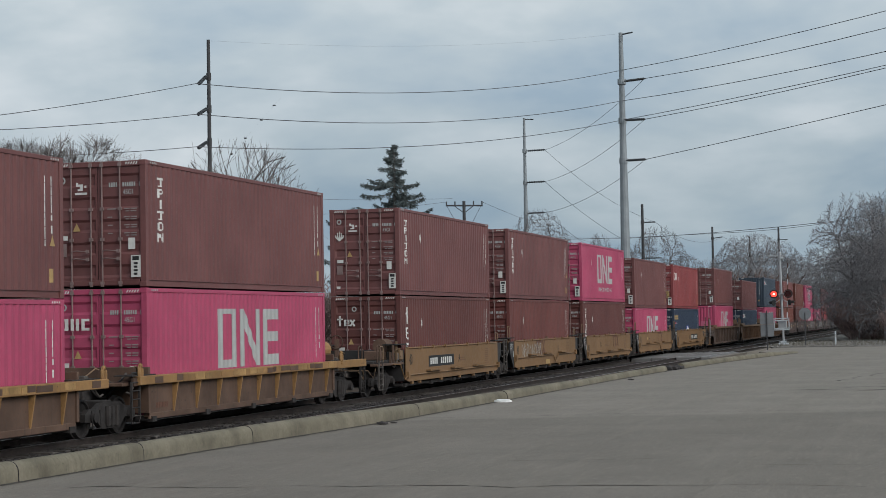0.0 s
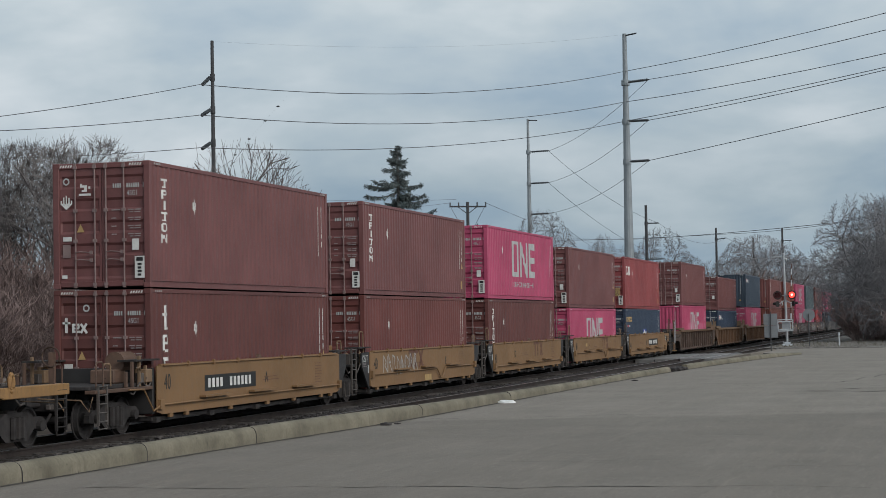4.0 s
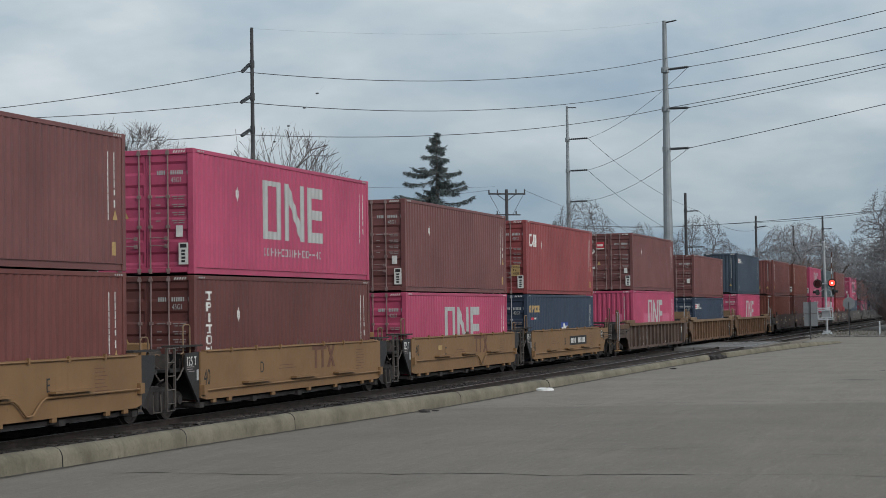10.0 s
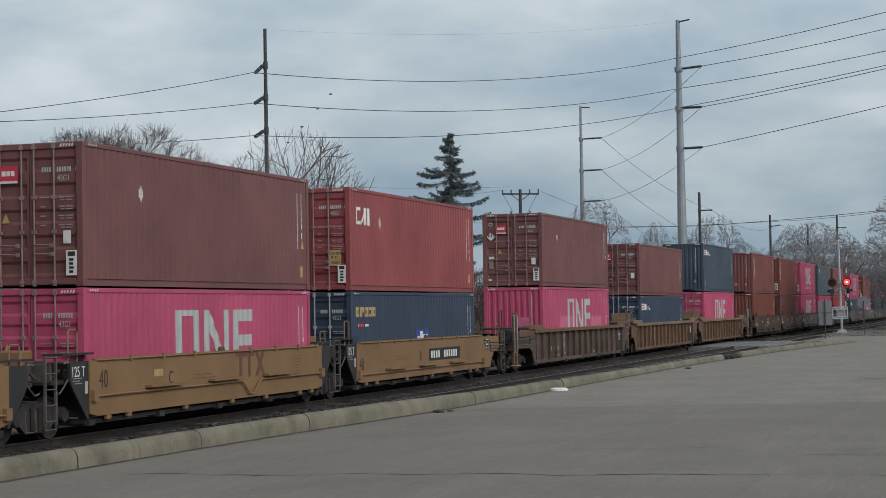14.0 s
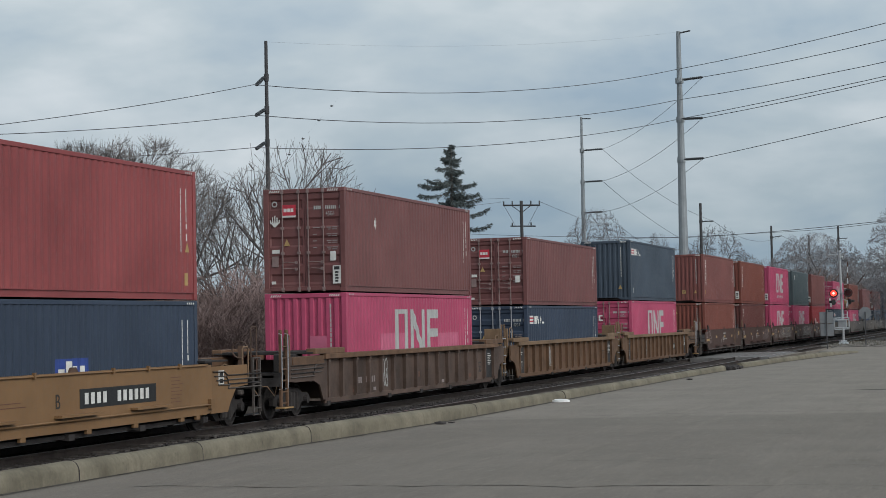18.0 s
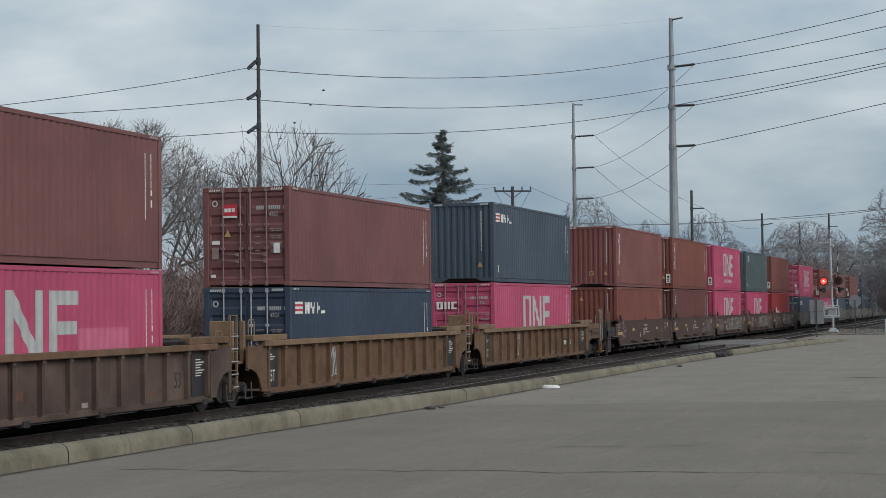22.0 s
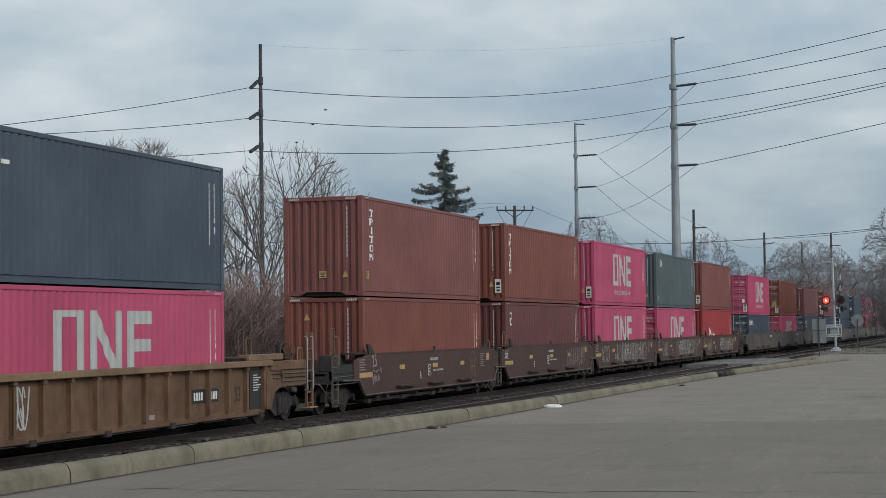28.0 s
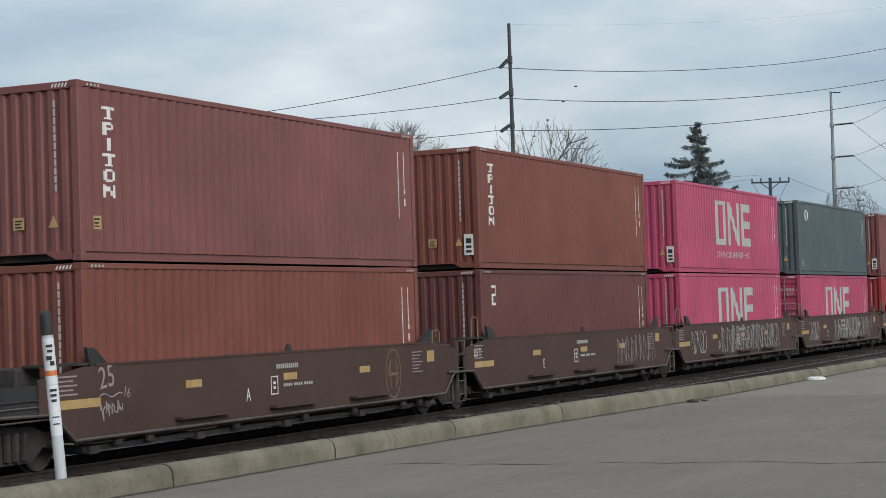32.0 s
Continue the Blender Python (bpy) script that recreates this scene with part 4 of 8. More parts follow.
def container(col, h, near, marks, below):
    """A 40-foot box with its near end at -y; near: 'doors' or 'plain'."""
    word = COLOUR_WORD[col]
    bar = "pale_rod" if col in ("blue", "navy", "teal") else "rod"
    ob = thing("shipping_container", f"{word} corrugated shipping container, {'doors' if near == 'doors' else 'plain end'} to rear, {below}", "shipping container", "double-stacked containers")
    for way in (1, -1):
        part("side_panel", side_mesh(col, h, way), col, ob)
        part("top_rail", piece("top_rail", col, h), col, ob, at=(way * 1.186, 0, 0))
        part("bottom_rail", piece("bottom_rail", col, h), col, ob, at=pose(way * 1.19, 0, 0, 0, 0, 0 if way > 0 else 180))
        for s in (-1, 1):
            part("corner_post", piece("corner_post", col, h), col, ob, at=(way * 1.141, s * 6.02, 0))
            for z in (0.06, h - 0.06):
                part("corner_casting", piece("corner_casting", col, 0), col, ob, at=(way * 1.130, s * 6.014, z))
    for s in (-1, 1):
        part("header", piece("header", col, h), col, ob, at=(0, s * 6.035, 0))
        doors_here = (near == "doors") == (s < 0)
        part("sill", piece("sill" if doors_here else "tunnel_sill", col, h), col, ob, at=(0, s * 6.035, 0))
    part("roof_panel", piece("roof_panel", col, h), col, ob)
    part("floor", piece("floor", "grime", h), "grime", ob)
    for s, kind in ((-1, near), (1, "plain" if near == "doors" else "doors")):
        turn = pose(0, 0, 0) if s < 0 else pose(0, 0, 0, 0, 0, 180)
        if kind == "plain":
            part("end_panel", end_mesh(col, h), col, ob, at=turn)
            continue
        for k, x in ((0, -1.095), (1, 0.005)):
            leaf = part("door", door_mesh(col, h), col, ob, at=turn @ pose(x, 0, 0))
            if s > 0:
                continue
            for rx in ((0.445, 0.935) if k == 0 else (0.115, 0.565)):
                part("lock_rod", rod_mesh(h, bar), bar, leaf, "galvanised locking bar", at=(rx, -6.085, 0))
            for hx in ((0.46,) if k == 0 else (0.13,)):
                for hz in (0.84, 0.66):
                    part("handle", handle_mesh(bar), bar, leaf, "bare steel door handle", at=(hx, -6.09, hz))
    y = -6.064
    if near == "doors":
        part("number_marking", bars_mesh(NUMBER_BARS, "grey_mark", False), "grey_mark", ob, at=(0.12, y, h - 0.60))
        lettering("45G1" if h > 2.7 else "42G1", 0.12, "grey_mark", ob, 0.64, y, h - 0.78, END_ON)
        part("print_block", bars_mesh(END_PRINT, "print", False), "print", ob, at=(0.10, y, h - 1.12))
        part("white_placard", end_card_mesh(0.17, 0.26, "white"), "white", ob, at=(0.76, y - 0.002, 0.86))
        if "tag" in marks:
            part("location_tag", end_card_mesh(0.24, 0.50, "white"), "white", ob, "white plastic tag with dark print", at=(0.84, y - 0.045, 0.22))
            part("tag_print", bars_mesh(((0.07, 0.05, 0.09, 0.05), (0.07, 0.13, 0.10, 0.05), (0.07, 0.21, 0.09, 0.05), (0.07, 0.29, 0.10, 0.05), (0.04, 0.385, 0.16, 0.09)), "black", False), "black", ob, at=(0.84, y - 0.05, 0.22))
        part("warning_triangle", triangle_mesh(0.19, "yellow", False), "yellow", ob, "yellow warning triangle", at=(-0.62, y - 0.01, 1.30))
        part("small_plate", end_card_mesh(0.22, 0.10, "white"), "white", ob, at=(-0.97, y - 0.01, 1.10))
        part("data_plate", end_card_mesh(0.20, 0.30, "rod"), "rod", ob, "metal data plate", at=(-0.98, y - 0.01, 0.72))
        if "redbox" in marks:
            part("lessor_plate", end_card_mesh(0.42, 0.30, "red_mark"), "red_mark", ob, "red square mark with a white line", at=(-0.66, y - 0.03, h - 0.75))
            part("lessor_bar", bars_mesh(((0.06, 0.10, 0.09, 0.10), (0.17, 0.10, 0.08, 0.10), (0.27, 0.10, 0.08, 0.10), (0.0, -0.05, 0.42, 0.05)), "white", False), "white", ob, at=(-0.66, y - 0.034, h - 0.75))
        if "logo_end" in marks:
            part("line_mark", bars_mesh(((0, 0, 0.09, 0.27), (0.09, 0, 0.06, 0.05), (0.09, 0.22, 0.06, 0.05), (0.15, 0, 0.09, 0.27), (0.30, 0, 0.08, 0.27), (0.43, 0, 0.08, 0.27), (0.57, 0, 0.08, 0.27), (0.65, 0.0, 0.12, 0.06), (0.65, 0.21, 0.12, 0.06)), "white", False), "white", ob, at=(-0.98, y - 0.05, h - 0.95))
        if "swirl" in marks:
            part("round_mark", bars_mesh(((0, 0, 0.30, 0.05), (0.03, 0.19, 0.17, 0.05), (0.03, 0.24, 0.05, 0.04), (0.13, 0.09, 0.07, 0.10), (0.07, 0.09, 0.06, 0.04), (0.24, 0.16, 0.05, 0.05)), "white", False), "white", ob, at=(-0.54, y - 0.05, h - 0.76))
        if "hand" in marks:
            part("patch_mark", comb_mesh("white"), "white", ob, "white comb-shaped patch", at=(-1.02, y - 0.02, h - 1.06))
        if "yellow_end" in marks:
            part("yellow_panel", end_card_mesh(0.36, 0.44, "yellow"), "yellow", ob, "yellow caution panel with black letters", at=(0.57, y - 0.02, 0.70))
            for word, k, size in (("CAUTION", 0.31, 0.085), ("9' 6\"", 0.18, 0.10), ("HIGH", 0.05, 0.10)):
                lettering(word, size, "black", ob, 0.595 + (0.05 if size > 0.09 else 0), y - 0.024, 0.70 + k, END_ON)
        part("small_plate", end_card_mesh(0.13, 0.08, "white"), "white", ob, at=(-1.00, y - 0.01, 0.24))
        part("round_mark", ring_mesh(0.05, 0.085, "grey_mark"), "grey_mark", ob, at=(-0.88 if "three" not in marks else -0.40, y - 0.012, h - 0.42))
        if "three" in marks:
            # three pale shapes in a row: a cross, a ring and two crossed strokes
            part("lessor_mark", bars_mesh(((0.06, 0.0, 0.07, 0.34), (0.0, 0.20, 0.20, 0.05), (0.24, 0.0, 0.06, 0.21), (0.30, 0.16, 0.12, 0.05), (0.30, 0.08, 0.12, 0.04), (0.30, 0.0, 0.14, 0.05), (0.38, 0.10, 0.05, 0.08)), "white", False), "white", ob, at=(-1.00, y - 0.02, h - 0.98))
            for a in (-1, 1):
                part("lessor_mark", bars_mesh(((-0.035, -0.13, 0.06, 0.26),), "white", False), "white", ob, at=pose(-0.46, y - 0.022 - 0.002 * a, h - 0.88, 0, 35 * a, 0))
    else:
        part("number_column", bars_mesh(COLUMN_BARS, "grey_mark", False), "grey_mark", ob, at=(0.72, y - 0.012, h - 0.42))
        part("warning_triangle", triangle_mesh(0.20, "yellow", False), "yellow", ob, "yellow warning triangle", at=(0.58 if "low" not in marks else -0.62, y - 0.014, 0.55 if "low" not in marks else h - 0.65))
        if "yellow_end" in marks:
            part("yellow_panel", end_card_mesh(0.22, 0.20, "yellow"), "yellow", ob, "yellow warning plate", at=(-0.12, y - 0.014, 0.54))
            part("plate_print", bars_mesh(((0.04, 0.13, 0.14, 0.025), (0.04, 0.08, 0.11, 0.025), (0.04, 0.03, 0.14, 0.025)), "black", False), "black", ob, at=(-0.12, y - 0.018, 0.54))
        if "tag" in marks:
            part("location_tag", end_card_mesh(0.24, 0.50, "white"), "white", ob, "white plastic tag with dark print", at=(0.82, y - 0.02, 0.32))
            part("tag_print", bars_mesh(((0.05, 0.06, 0.14, 0.06), (0.05, 0.17, 0.14, 0.06), (0.05, 0.28, 0.14, 0.12)), "black", False), "black", ob, at=(0.82, y - 0.024, 0.32))
        if "patch_end" in marks:
            part("repaired_patch", end_card_mesh(0.50, 0.75, "dirty_pink"), "dirty_pink", ob, "paler repainted patch", at=(0.12, y - 0.012, 0.95))
        if "swirl" in marks:
            part("white_mark", end_card_mesh(0.10, 0.22, "white"), "white", ob, at=(-0.4, y - 0.014, h - 1.1))
    for x in (-1.04, 0.70):
        part("height_stripe", hatch_mesh("white"), "white", ob, at=(x, -6.0875, h - 0.10))
    # stripes by the upper corners
    for yy in (-5.85, 5.55):
        part("height_stripe", boxes(*[(1.218, 1.2215, yy + 0.10 * i, yy + 0.10 * i + 0.05, h - 0.075, h - 0.035) for i in range(4)]), "white" if h < 2.7 else "grey_mark", ob)
    if near != "bare":
        part("print_column", thin_columns(h), "grey_mark", ob)
    if "big" in marks:
        part("line_mark", big_mark(h), "grey_mark", ob, "large pale block mark on the side")
    if "line" in marks:
        part("small_print", small_line(h), "grey_mark", ob)
    if "upright" in marks:
        part("lessor_mark", upright_mark(h), "white", ob, "tall column of white blocks")
    if "tall_three" in marks:
        # three tall stacked shapes
        part("lessor_mark", shapes_on_side([(-5.40, -5.14, h - 0.62, h - 0.56), (-5.32, -5.23, h - 0.90, h - 0.38), (-5.32, -5.12, h - 0.94, h - 0.88), (-5.40, -5.31, h - 1.42, h - 1.06), (-5.31, -5.12, h - 1.12, h - 1.06), (-5.31, -5.14, h - 1.28, h - 1.22), (-5.20, -5.12, h - 1.28, h - 1.06), (-5.31, -5.10, h - 1.46, h - 1.40), (-5.40, -5.24, h - 1.66, h - 1.58), (-5.22, -5.10, h - 2.02, h - 1.94), (-5.40, -5.28, h - 2.02, h - 1.94), (-5.24, -5.10, h - 1.66, h - 1.58)], "white", (((-5.38, h - 1.60, h - 1.72), (-5.12, h - 1.90, h - 2.02)), ((-5.38, h - 1.90, h - 2.02), (-5.12, h - 1.60, h - 1.72)))), "white", ob, "tall column of white shapes")
    if "flag" in marks:
        part("line_mark", shapes_on_side([(-5.70, -5.12, h - 0.70 + 0.125 * i, h - 0.635 + 0.125 * i) for i in range(3)], "white"), "white", ob, "white and red stripes with white blocks")
        part("line_letters", shapes_on_side([(-5.02, -4.92, h - 0.70, h - 0.40), (-4.92, -4.80, h - 0.60, h - 0.46), (-4.80, -4.70, h - 0.70, h - 0.40), (-4.58, -4.48, h - 0.56, h - 0.40), (-4.36, -4.26, h - 0.56, h - 0.40), (-4.48, -4.36, h - 0.70, h - 0.52), (-4.16, -4.06, h - 0.70, h - 0.40), (-4.06, -3.92, h - 0.60, h - 0.50), (-3.86, -3.55, h - 0.70, h - 0.62)], "white"), "white", ob)
        part("line_stripe", shapes_on_side([(-5.66, -5.15, h - 0.635, h - 0.575), (-5.66, -5.15, h - 0.51, h - 0.45)], "red_mark"), "red_mark", ob)
    if "arrow" in marks:
        part("white_patch", shapes_on_side([(-3.63, -3.58, h - 0.96, h - 0.82), (-3.57, -3.52, h - 0.96, h - 0.75), (-3.51, -3.46, h - 0.96, h - 0.77), (-3.45, -3.41, h - 0.96, h - 0.83)] + [(-3.63 + 0.022 * k, -3.41 - 0.022 * k, h - 0.992 - 0.03 * k, h - 0.958 - 0.03 * k) for k in range(5)], "white"), "white", ob, "white hand-shaped patch")
    if "square" in marks:
        part("corner_mark", shapes_on_side([(-5.56, -5.44, h - 1.02, h - 0.53), (-5.44, -5.14, h - 0.62, h - 0.53), (-5.44, -5.14, h - 1.02, h - 0.92), (-4.86, -4.72, h - 1.02, h - 0.53), (-4.58, -4.44, h - 1.02, h - 0.53)], "white", (((-5.08, h - 0.92, h - 1.02), (-4.86, h - 0.53, h - 0.72)),)), "white", ob)
    if "small_mark" in marks:
        part("corner_mark", shapes_on_side([(-5.40, -5.16, h - 0.44, h - 0.38), (-5.24, -5.16, h - 0.60, h - 0.44), (-5.40, -5.16, h - 0.64, h - 0.58), (-5.40, -5.32, h - 0.80, h - 0.64), (-5.40, -5.16, h - 0.86, h - 0.80)], "white"), "white", ob)
    if "seaco" in marks:
        rects = []
        for k in range(5):
            y0, z0 = -5.66 + 0.345 * k, h - 0.71
            rects += [(y0, y0 + 0.10, z0, z0 + 0.27), (y0 + 0.20, y0 + 0.30, z0 + (0.0 if k != 1 else 0.12), z0 + 0.27), (y0 + 0.10, y0 + 0.20, z0, z0 + 0.08), (y0 + 0.10, y0 + 0.20, z0 + 0.19, z0 + 0.27)]
        part("yellow_mark", shapes_on_side(rects, "yellow"), "yellow", ob, "yellow block mark")
        part("small_print", shapes_on_side([(-5.52, -5.44, h - 0.99, h - 0.92), (-4.96, -4.62, h - 0.99, h - 0.92)], "white"), "white", ob)
        part("small_print", shapes_on_side([(-5.38, -5.02, h - 1.00, h - 0.91)], "red_mark"), "red_mark", ob)
        part("blue_panel", shapes_on_side([(-0.3, 1.05, h - 1.75, h - 1.15)], "blue_mark"), "blue_mark", ob)
        part("block_mark", shapes_on_side([(-0.2, 0.05, h - 1.7, h - 1.35), (0.15, 0.35, h - 1.5, h - 1.2), (0.40, 0.55, h - 1.7, h - 1.3), (0.7, 0.85, h - 1.7, h - 1.3)], "white"), "white", ob, at=(0.003, 0, 0))
    if "kline" in marks:
        part("block_mark", shapes_on_side([(-3.4, -3.1, 1.15, 1.75), (-3.1, -2.8, 1.35, 1.6), (-2.7, -2.4, 1.15, 1.4), (-2.2, -1.9, 1.15, 1.45), (-1.8, -1.2, 1.15, 1.35)], "white"), "white", ob)
    if "badge" in marks:
        part("round_badge", shapes_on_side([(-4.9, -4.5, h - 0.75, h - 0.35), (-5.0, -4.4, h - 0.68, h - 0.42)], "white"), "white", ob)
        part("badge_core", shapes_on_side([(-4.75, -4.65, h - 0.70, h - 0.40)], "teal"), "teal", ob, at=(0.003, 0, 0))
    if "patches" in marks:
        for patch in ((-3.2, -0.75, 0.95, 1.72), (2.3, 4.5, 0.95, 1.68)):
            part("repaired_patch", shapes_on_side([patch], "dirty_pink"), "dirty_pink", ob, "paler repainted patch", at=(-0.002, 0, 0))
    if "yellow" in marks:
        part("warning_triangle", triangle_mesh(0.22, "yellow", True), "yellow", ob, "yellow warning triangle", at=(1.2105, 5.50, 1.06))
        part("yellow_panel", shapes_on_side([(5.50, 5.68, 0.32, 0.60)], "yellow"), "yellow", ob, "yellow warning plate")
    if "yellow_near" in marks:
        part("yellow_panel", shapes_on_side([(-5.72, -5.52, 0.51, 0.73)], "yellow"), "yellow", ob, "yellow warning plate")
        part("plate_print", shapes_on_side([(-5.68, -5.56, 0.66, 0.69), (-5.68, -5.58, 0.60, 0.63), (-5.68, -5.56, 0.55, 0.57)], "black"), "black", ob, at=(0.003, 0, 0))
    if "white_near" in marks:
        part("white_placard", shapes_on_side([(-5.55, -5.35, 0.35, 0.6)], "white"), "white", ob)
    return ob


# ---- well cars ----
@lru_cache(None)
def lug_mesh(mat):
    return to_mesh(boxes((-0.04, 0.04, -0.09, 0.09, -0.10, 0.0), bevel=0.01), mat)


@lru_cache(None)
def step_mesh(mat):
    return to_mesh(boxes((-0.02, 0.16, -0.82, 0.82, -0.012, 0.035)), mat)


@lru_cache(None)
def ladder_mesh(z0, z1, mat):
    bm = bmesh.new()
    for y in (-0.2, 0.2):
        box(bm, -0.025, 0.025, y - 0.022, y + 0.022, z0, z1)
    n = 5
    for i in range(n):
        tube(bm, ((0.02, -0.2, z0 + 0.08 + i * (z1 - z0 - 0.1) / (n - 1)), (0.02, 0.2, z0 + 0.08 + i * (z1 - z0 - 0.1) / (n - 1))), 0.014, 5)
    return to_mesh(bm, mat)


@lru_cache(None)
def loop_mesh(height, width, mat):
    bm = bmesh.new()
    tube(bm, ((0, -width / 2, 0), (0, -width / 2, height - 0.06), (0, -width / 2 + 0.06, height), (0, width / 2 - 0.06, height), (0, width / 2, height - 0.06), (0, width / 2, 0)), 0.019, 6)
    return to_mesh(bm, mat)


@lru_cache(None)
def wheelset_mesh():
    bm = bmesh.new()
    prof = ((0.66, 0.10), (0.66, 0.36), (0.68, 0.40), (0.71, 0.445), (0.735, 0.445), (0.745, 0.42), (0.84, 0.412), (0.845, 0.36), (0.80, 0.34), (0.77, 0.16), (0.86, 0.13), (0.86, 0.09))
    seg = 28
    for s in (1, -1):
        rings = [[bm.verts.new((s * x, r * math.cos(2 * math.pi * k / seg), r * math.sin(2 * math.pi * k / seg))) for k in range(seg)] for x, r in prof]
        for a, b in zip(rings, rings[1:]):
            for k in range(seg):
                bm.faces.new((a[k], a[(k + 1) % seg], b[(k + 1) % seg], b[k]))
        bm.faces.new(rings[-1])
        bm.faces.new(rings[0])
        # cast spoke bosses, which show the turning
        for k in range(3):
            a = 2 * math.pi * k / 3
            box(bm, s * 0.86 - 0.01, s * 0.86 + 0.03, 0.06 * math.cos(a) - 0.02, 0.06 * math.cos(a) + 0.02, 0.06 * math.sin(a) - 0.02, 0.06 * math.sin(a) + 0.02)
    tube(bm, ((-1.0, 0, 0), (1.0, 0, 0)), 0.085, 10)
    return to_mesh(bm, "grime")


@lru_cache(None)
def sideframe_mesh():
    bm = bmesh.new()
    out = ((-1.22, 0.36), (-1.22, 0.52), (-1.05, 0.62), (-0.72, 0.62), (-0.45, 0.74), (0.45, 0.74), (0.72, 0.62), (1.05, 0.62), (1.22, 0.52), (1.22, 0.36), (0.98, 0.34), (0.72, 0.40), (0.42, 0.18), (-0.42, 0.18), (-0.72, 0.40), (-0.98, 0.34))
    plate(bm, out, -0.06, 0.06)
    for y in (-0.89, 0.89):
        tube(bm, ((0.04, y, 0.44), (0.16, y, 0.44)), 0.105, 12)
    for y in (-0.2, 0.0, 0.2):
        tube(bm, ((0.09, y, 0.24), (0.09, y, 0.66)), 0.07, 8)
    return to_mesh(bm, "grime")


@lru_cache(None)
def bolster_mesh():
    return to_mesh(boxes((-1.0, 1.0, -0.2, 0.2, 0.5, 0.78), (-0.35, 0.35, -0.35, 0.35, 0.7, 0.95), bevel=0.02), "grime")


WHEELSETS = []


def truck(parent, y):
    ob = part("truck", bolster_mesh(), "grime", parent, "grimy cast steel truck", at=(0, y, 0))
    for s in (-1, 1):
        part("sideframe", sideframe_mesh(), "grime", ob, at=pose(s * 1.02, 0, 0, 0, 0, 0 if s > 0 else 180))
    for w in (-0.89, 0.89):
        ws = part("wheelset", wheelset_mesh(), "grime", ob, at=(0, w, 0.42))
        WHEELSETS.append((ws, w))
    return ob


def squiggle(seed, y0, y1, z0, z1, x, parent, mat="white", width=0.03, strokes=7):
    """Painted scrawl: looping ribbons that spell nothing."""
    rnd = random.Random(seed)
    verts, faces = [], []
    for s in range(strokes):
        cy = y0 + (y1 - y0) * (s + 0.5) / strokes
        ry, rz = (y1 - y0) / strokes * 0.62, (z1 - z0) * 0.5
        a, b, c, d = rnd.uniform(1, 2.6), rnd.uniform(1, 3.0), rnd.uniform(0, 6), rnd.uniform(0, 6)
        pts = []
        n = 22
        for i in range(n):
            k = i / (n - 1) * 2 * math.pi * 0.8
            pts.append((cy + ry * math.sin(a * k + c), (z0 + z1) / 2 + rz * math.sin(b * k + d)))
        base = len(verts)
        for i, (yy, zz) in enumerate(pts):
            p, q = pts[max(i - 1, 0)], pts[min(i + 1, n - 1)]
            dy, dz = q[0] - p[0], q[1] - p[1]
            ln = math.hypot(dy, dz) or 1
            out = x + 0.0003 * i + 0.0002 * s
            verts += [(out, yy - dz / ln * width, zz + dy / ln * width), (out, yy + dz / ln * width, zz - dy / ln * width)]
        faces += [(base + 2 * i, base + 2 * i + 2, base + 2 * i + 3, base + 2 * i + 1) for i in range(n - 1)]
    tagged(part("graffiti", raw_mesh(verts, faces, mat), mat, parent, "looping spray-painted scrawl"), kind="stuff")


def scrawl(seed, y0, y1, z0, z1, x, parent, mat, width, letters):
    """Angular painted scrawl: tall bent strokes, doubled here and there, that spell nothing."""
    rnd = random.Random(seed)
    verts, faces = [], []

    def stroke(a, b, k):
        dy, dz = b[0] - a[0], b[1] - a[1]
        ln = math.hypot(dy, dz) or 1
        w = width * rnd.uniform(0.7, 1.25)
        n = len(verts)
        for p in (a, b):
            verts.extend(((x + 0.0006 * k, p[0] - dz / ln * w, p[1] + dy / ln * w), (x + 0.0006 * k, p[0] + dz / ln * w, p[1] - dy / ln * w)))
        faces.append((n, n + 2, n + 3, n + 1))

    step, k = (y1 - y0) / letters, 0
    for i in range(letters):
        a = y0 + step * i
        top, low = z1 - rnd.uniform(0, 0.10), z0 + rnd.uniform(0, 0.14)
        pts = [(a + step * rnd.uniform(0, 0.15), low), (a + step * rnd.uniform(0.05, 0.2), top), (a + step * rnd.uniform(0.45, 0.7), top - rnd.uniform(0.05, 0.3)), (a + step * rnd.uniform(0.3, 0.55), (top + low) / 2 + rnd.uniform(-0.08, 0.08)), (a + step * rnd.uniform(0.75, 0.98), low + rnd.uniform(0, 0.1))]
        if rnd.random() < 0.5:
            pts.append((a + step * rnd.uniform(0.8, 1.0), top - rnd.uniform(0, 0.15)))
        for p, q in zip(pts, pts[1:]):
            stroke(p, q, k)
            k += 1
        if rnd.random() < 0.6:
            stroke((pts[0][0] + step * 0.14, pts[0][1] + 0.05), (pts[1][0] + step * 0.14, pts[1][1] - 0.1), k)
            k += 1
    tagged(part("graffiti", raw_mesh(verts, faces, mat), mat, parent, "angular spray-painted scrawl"), kind="stuff")


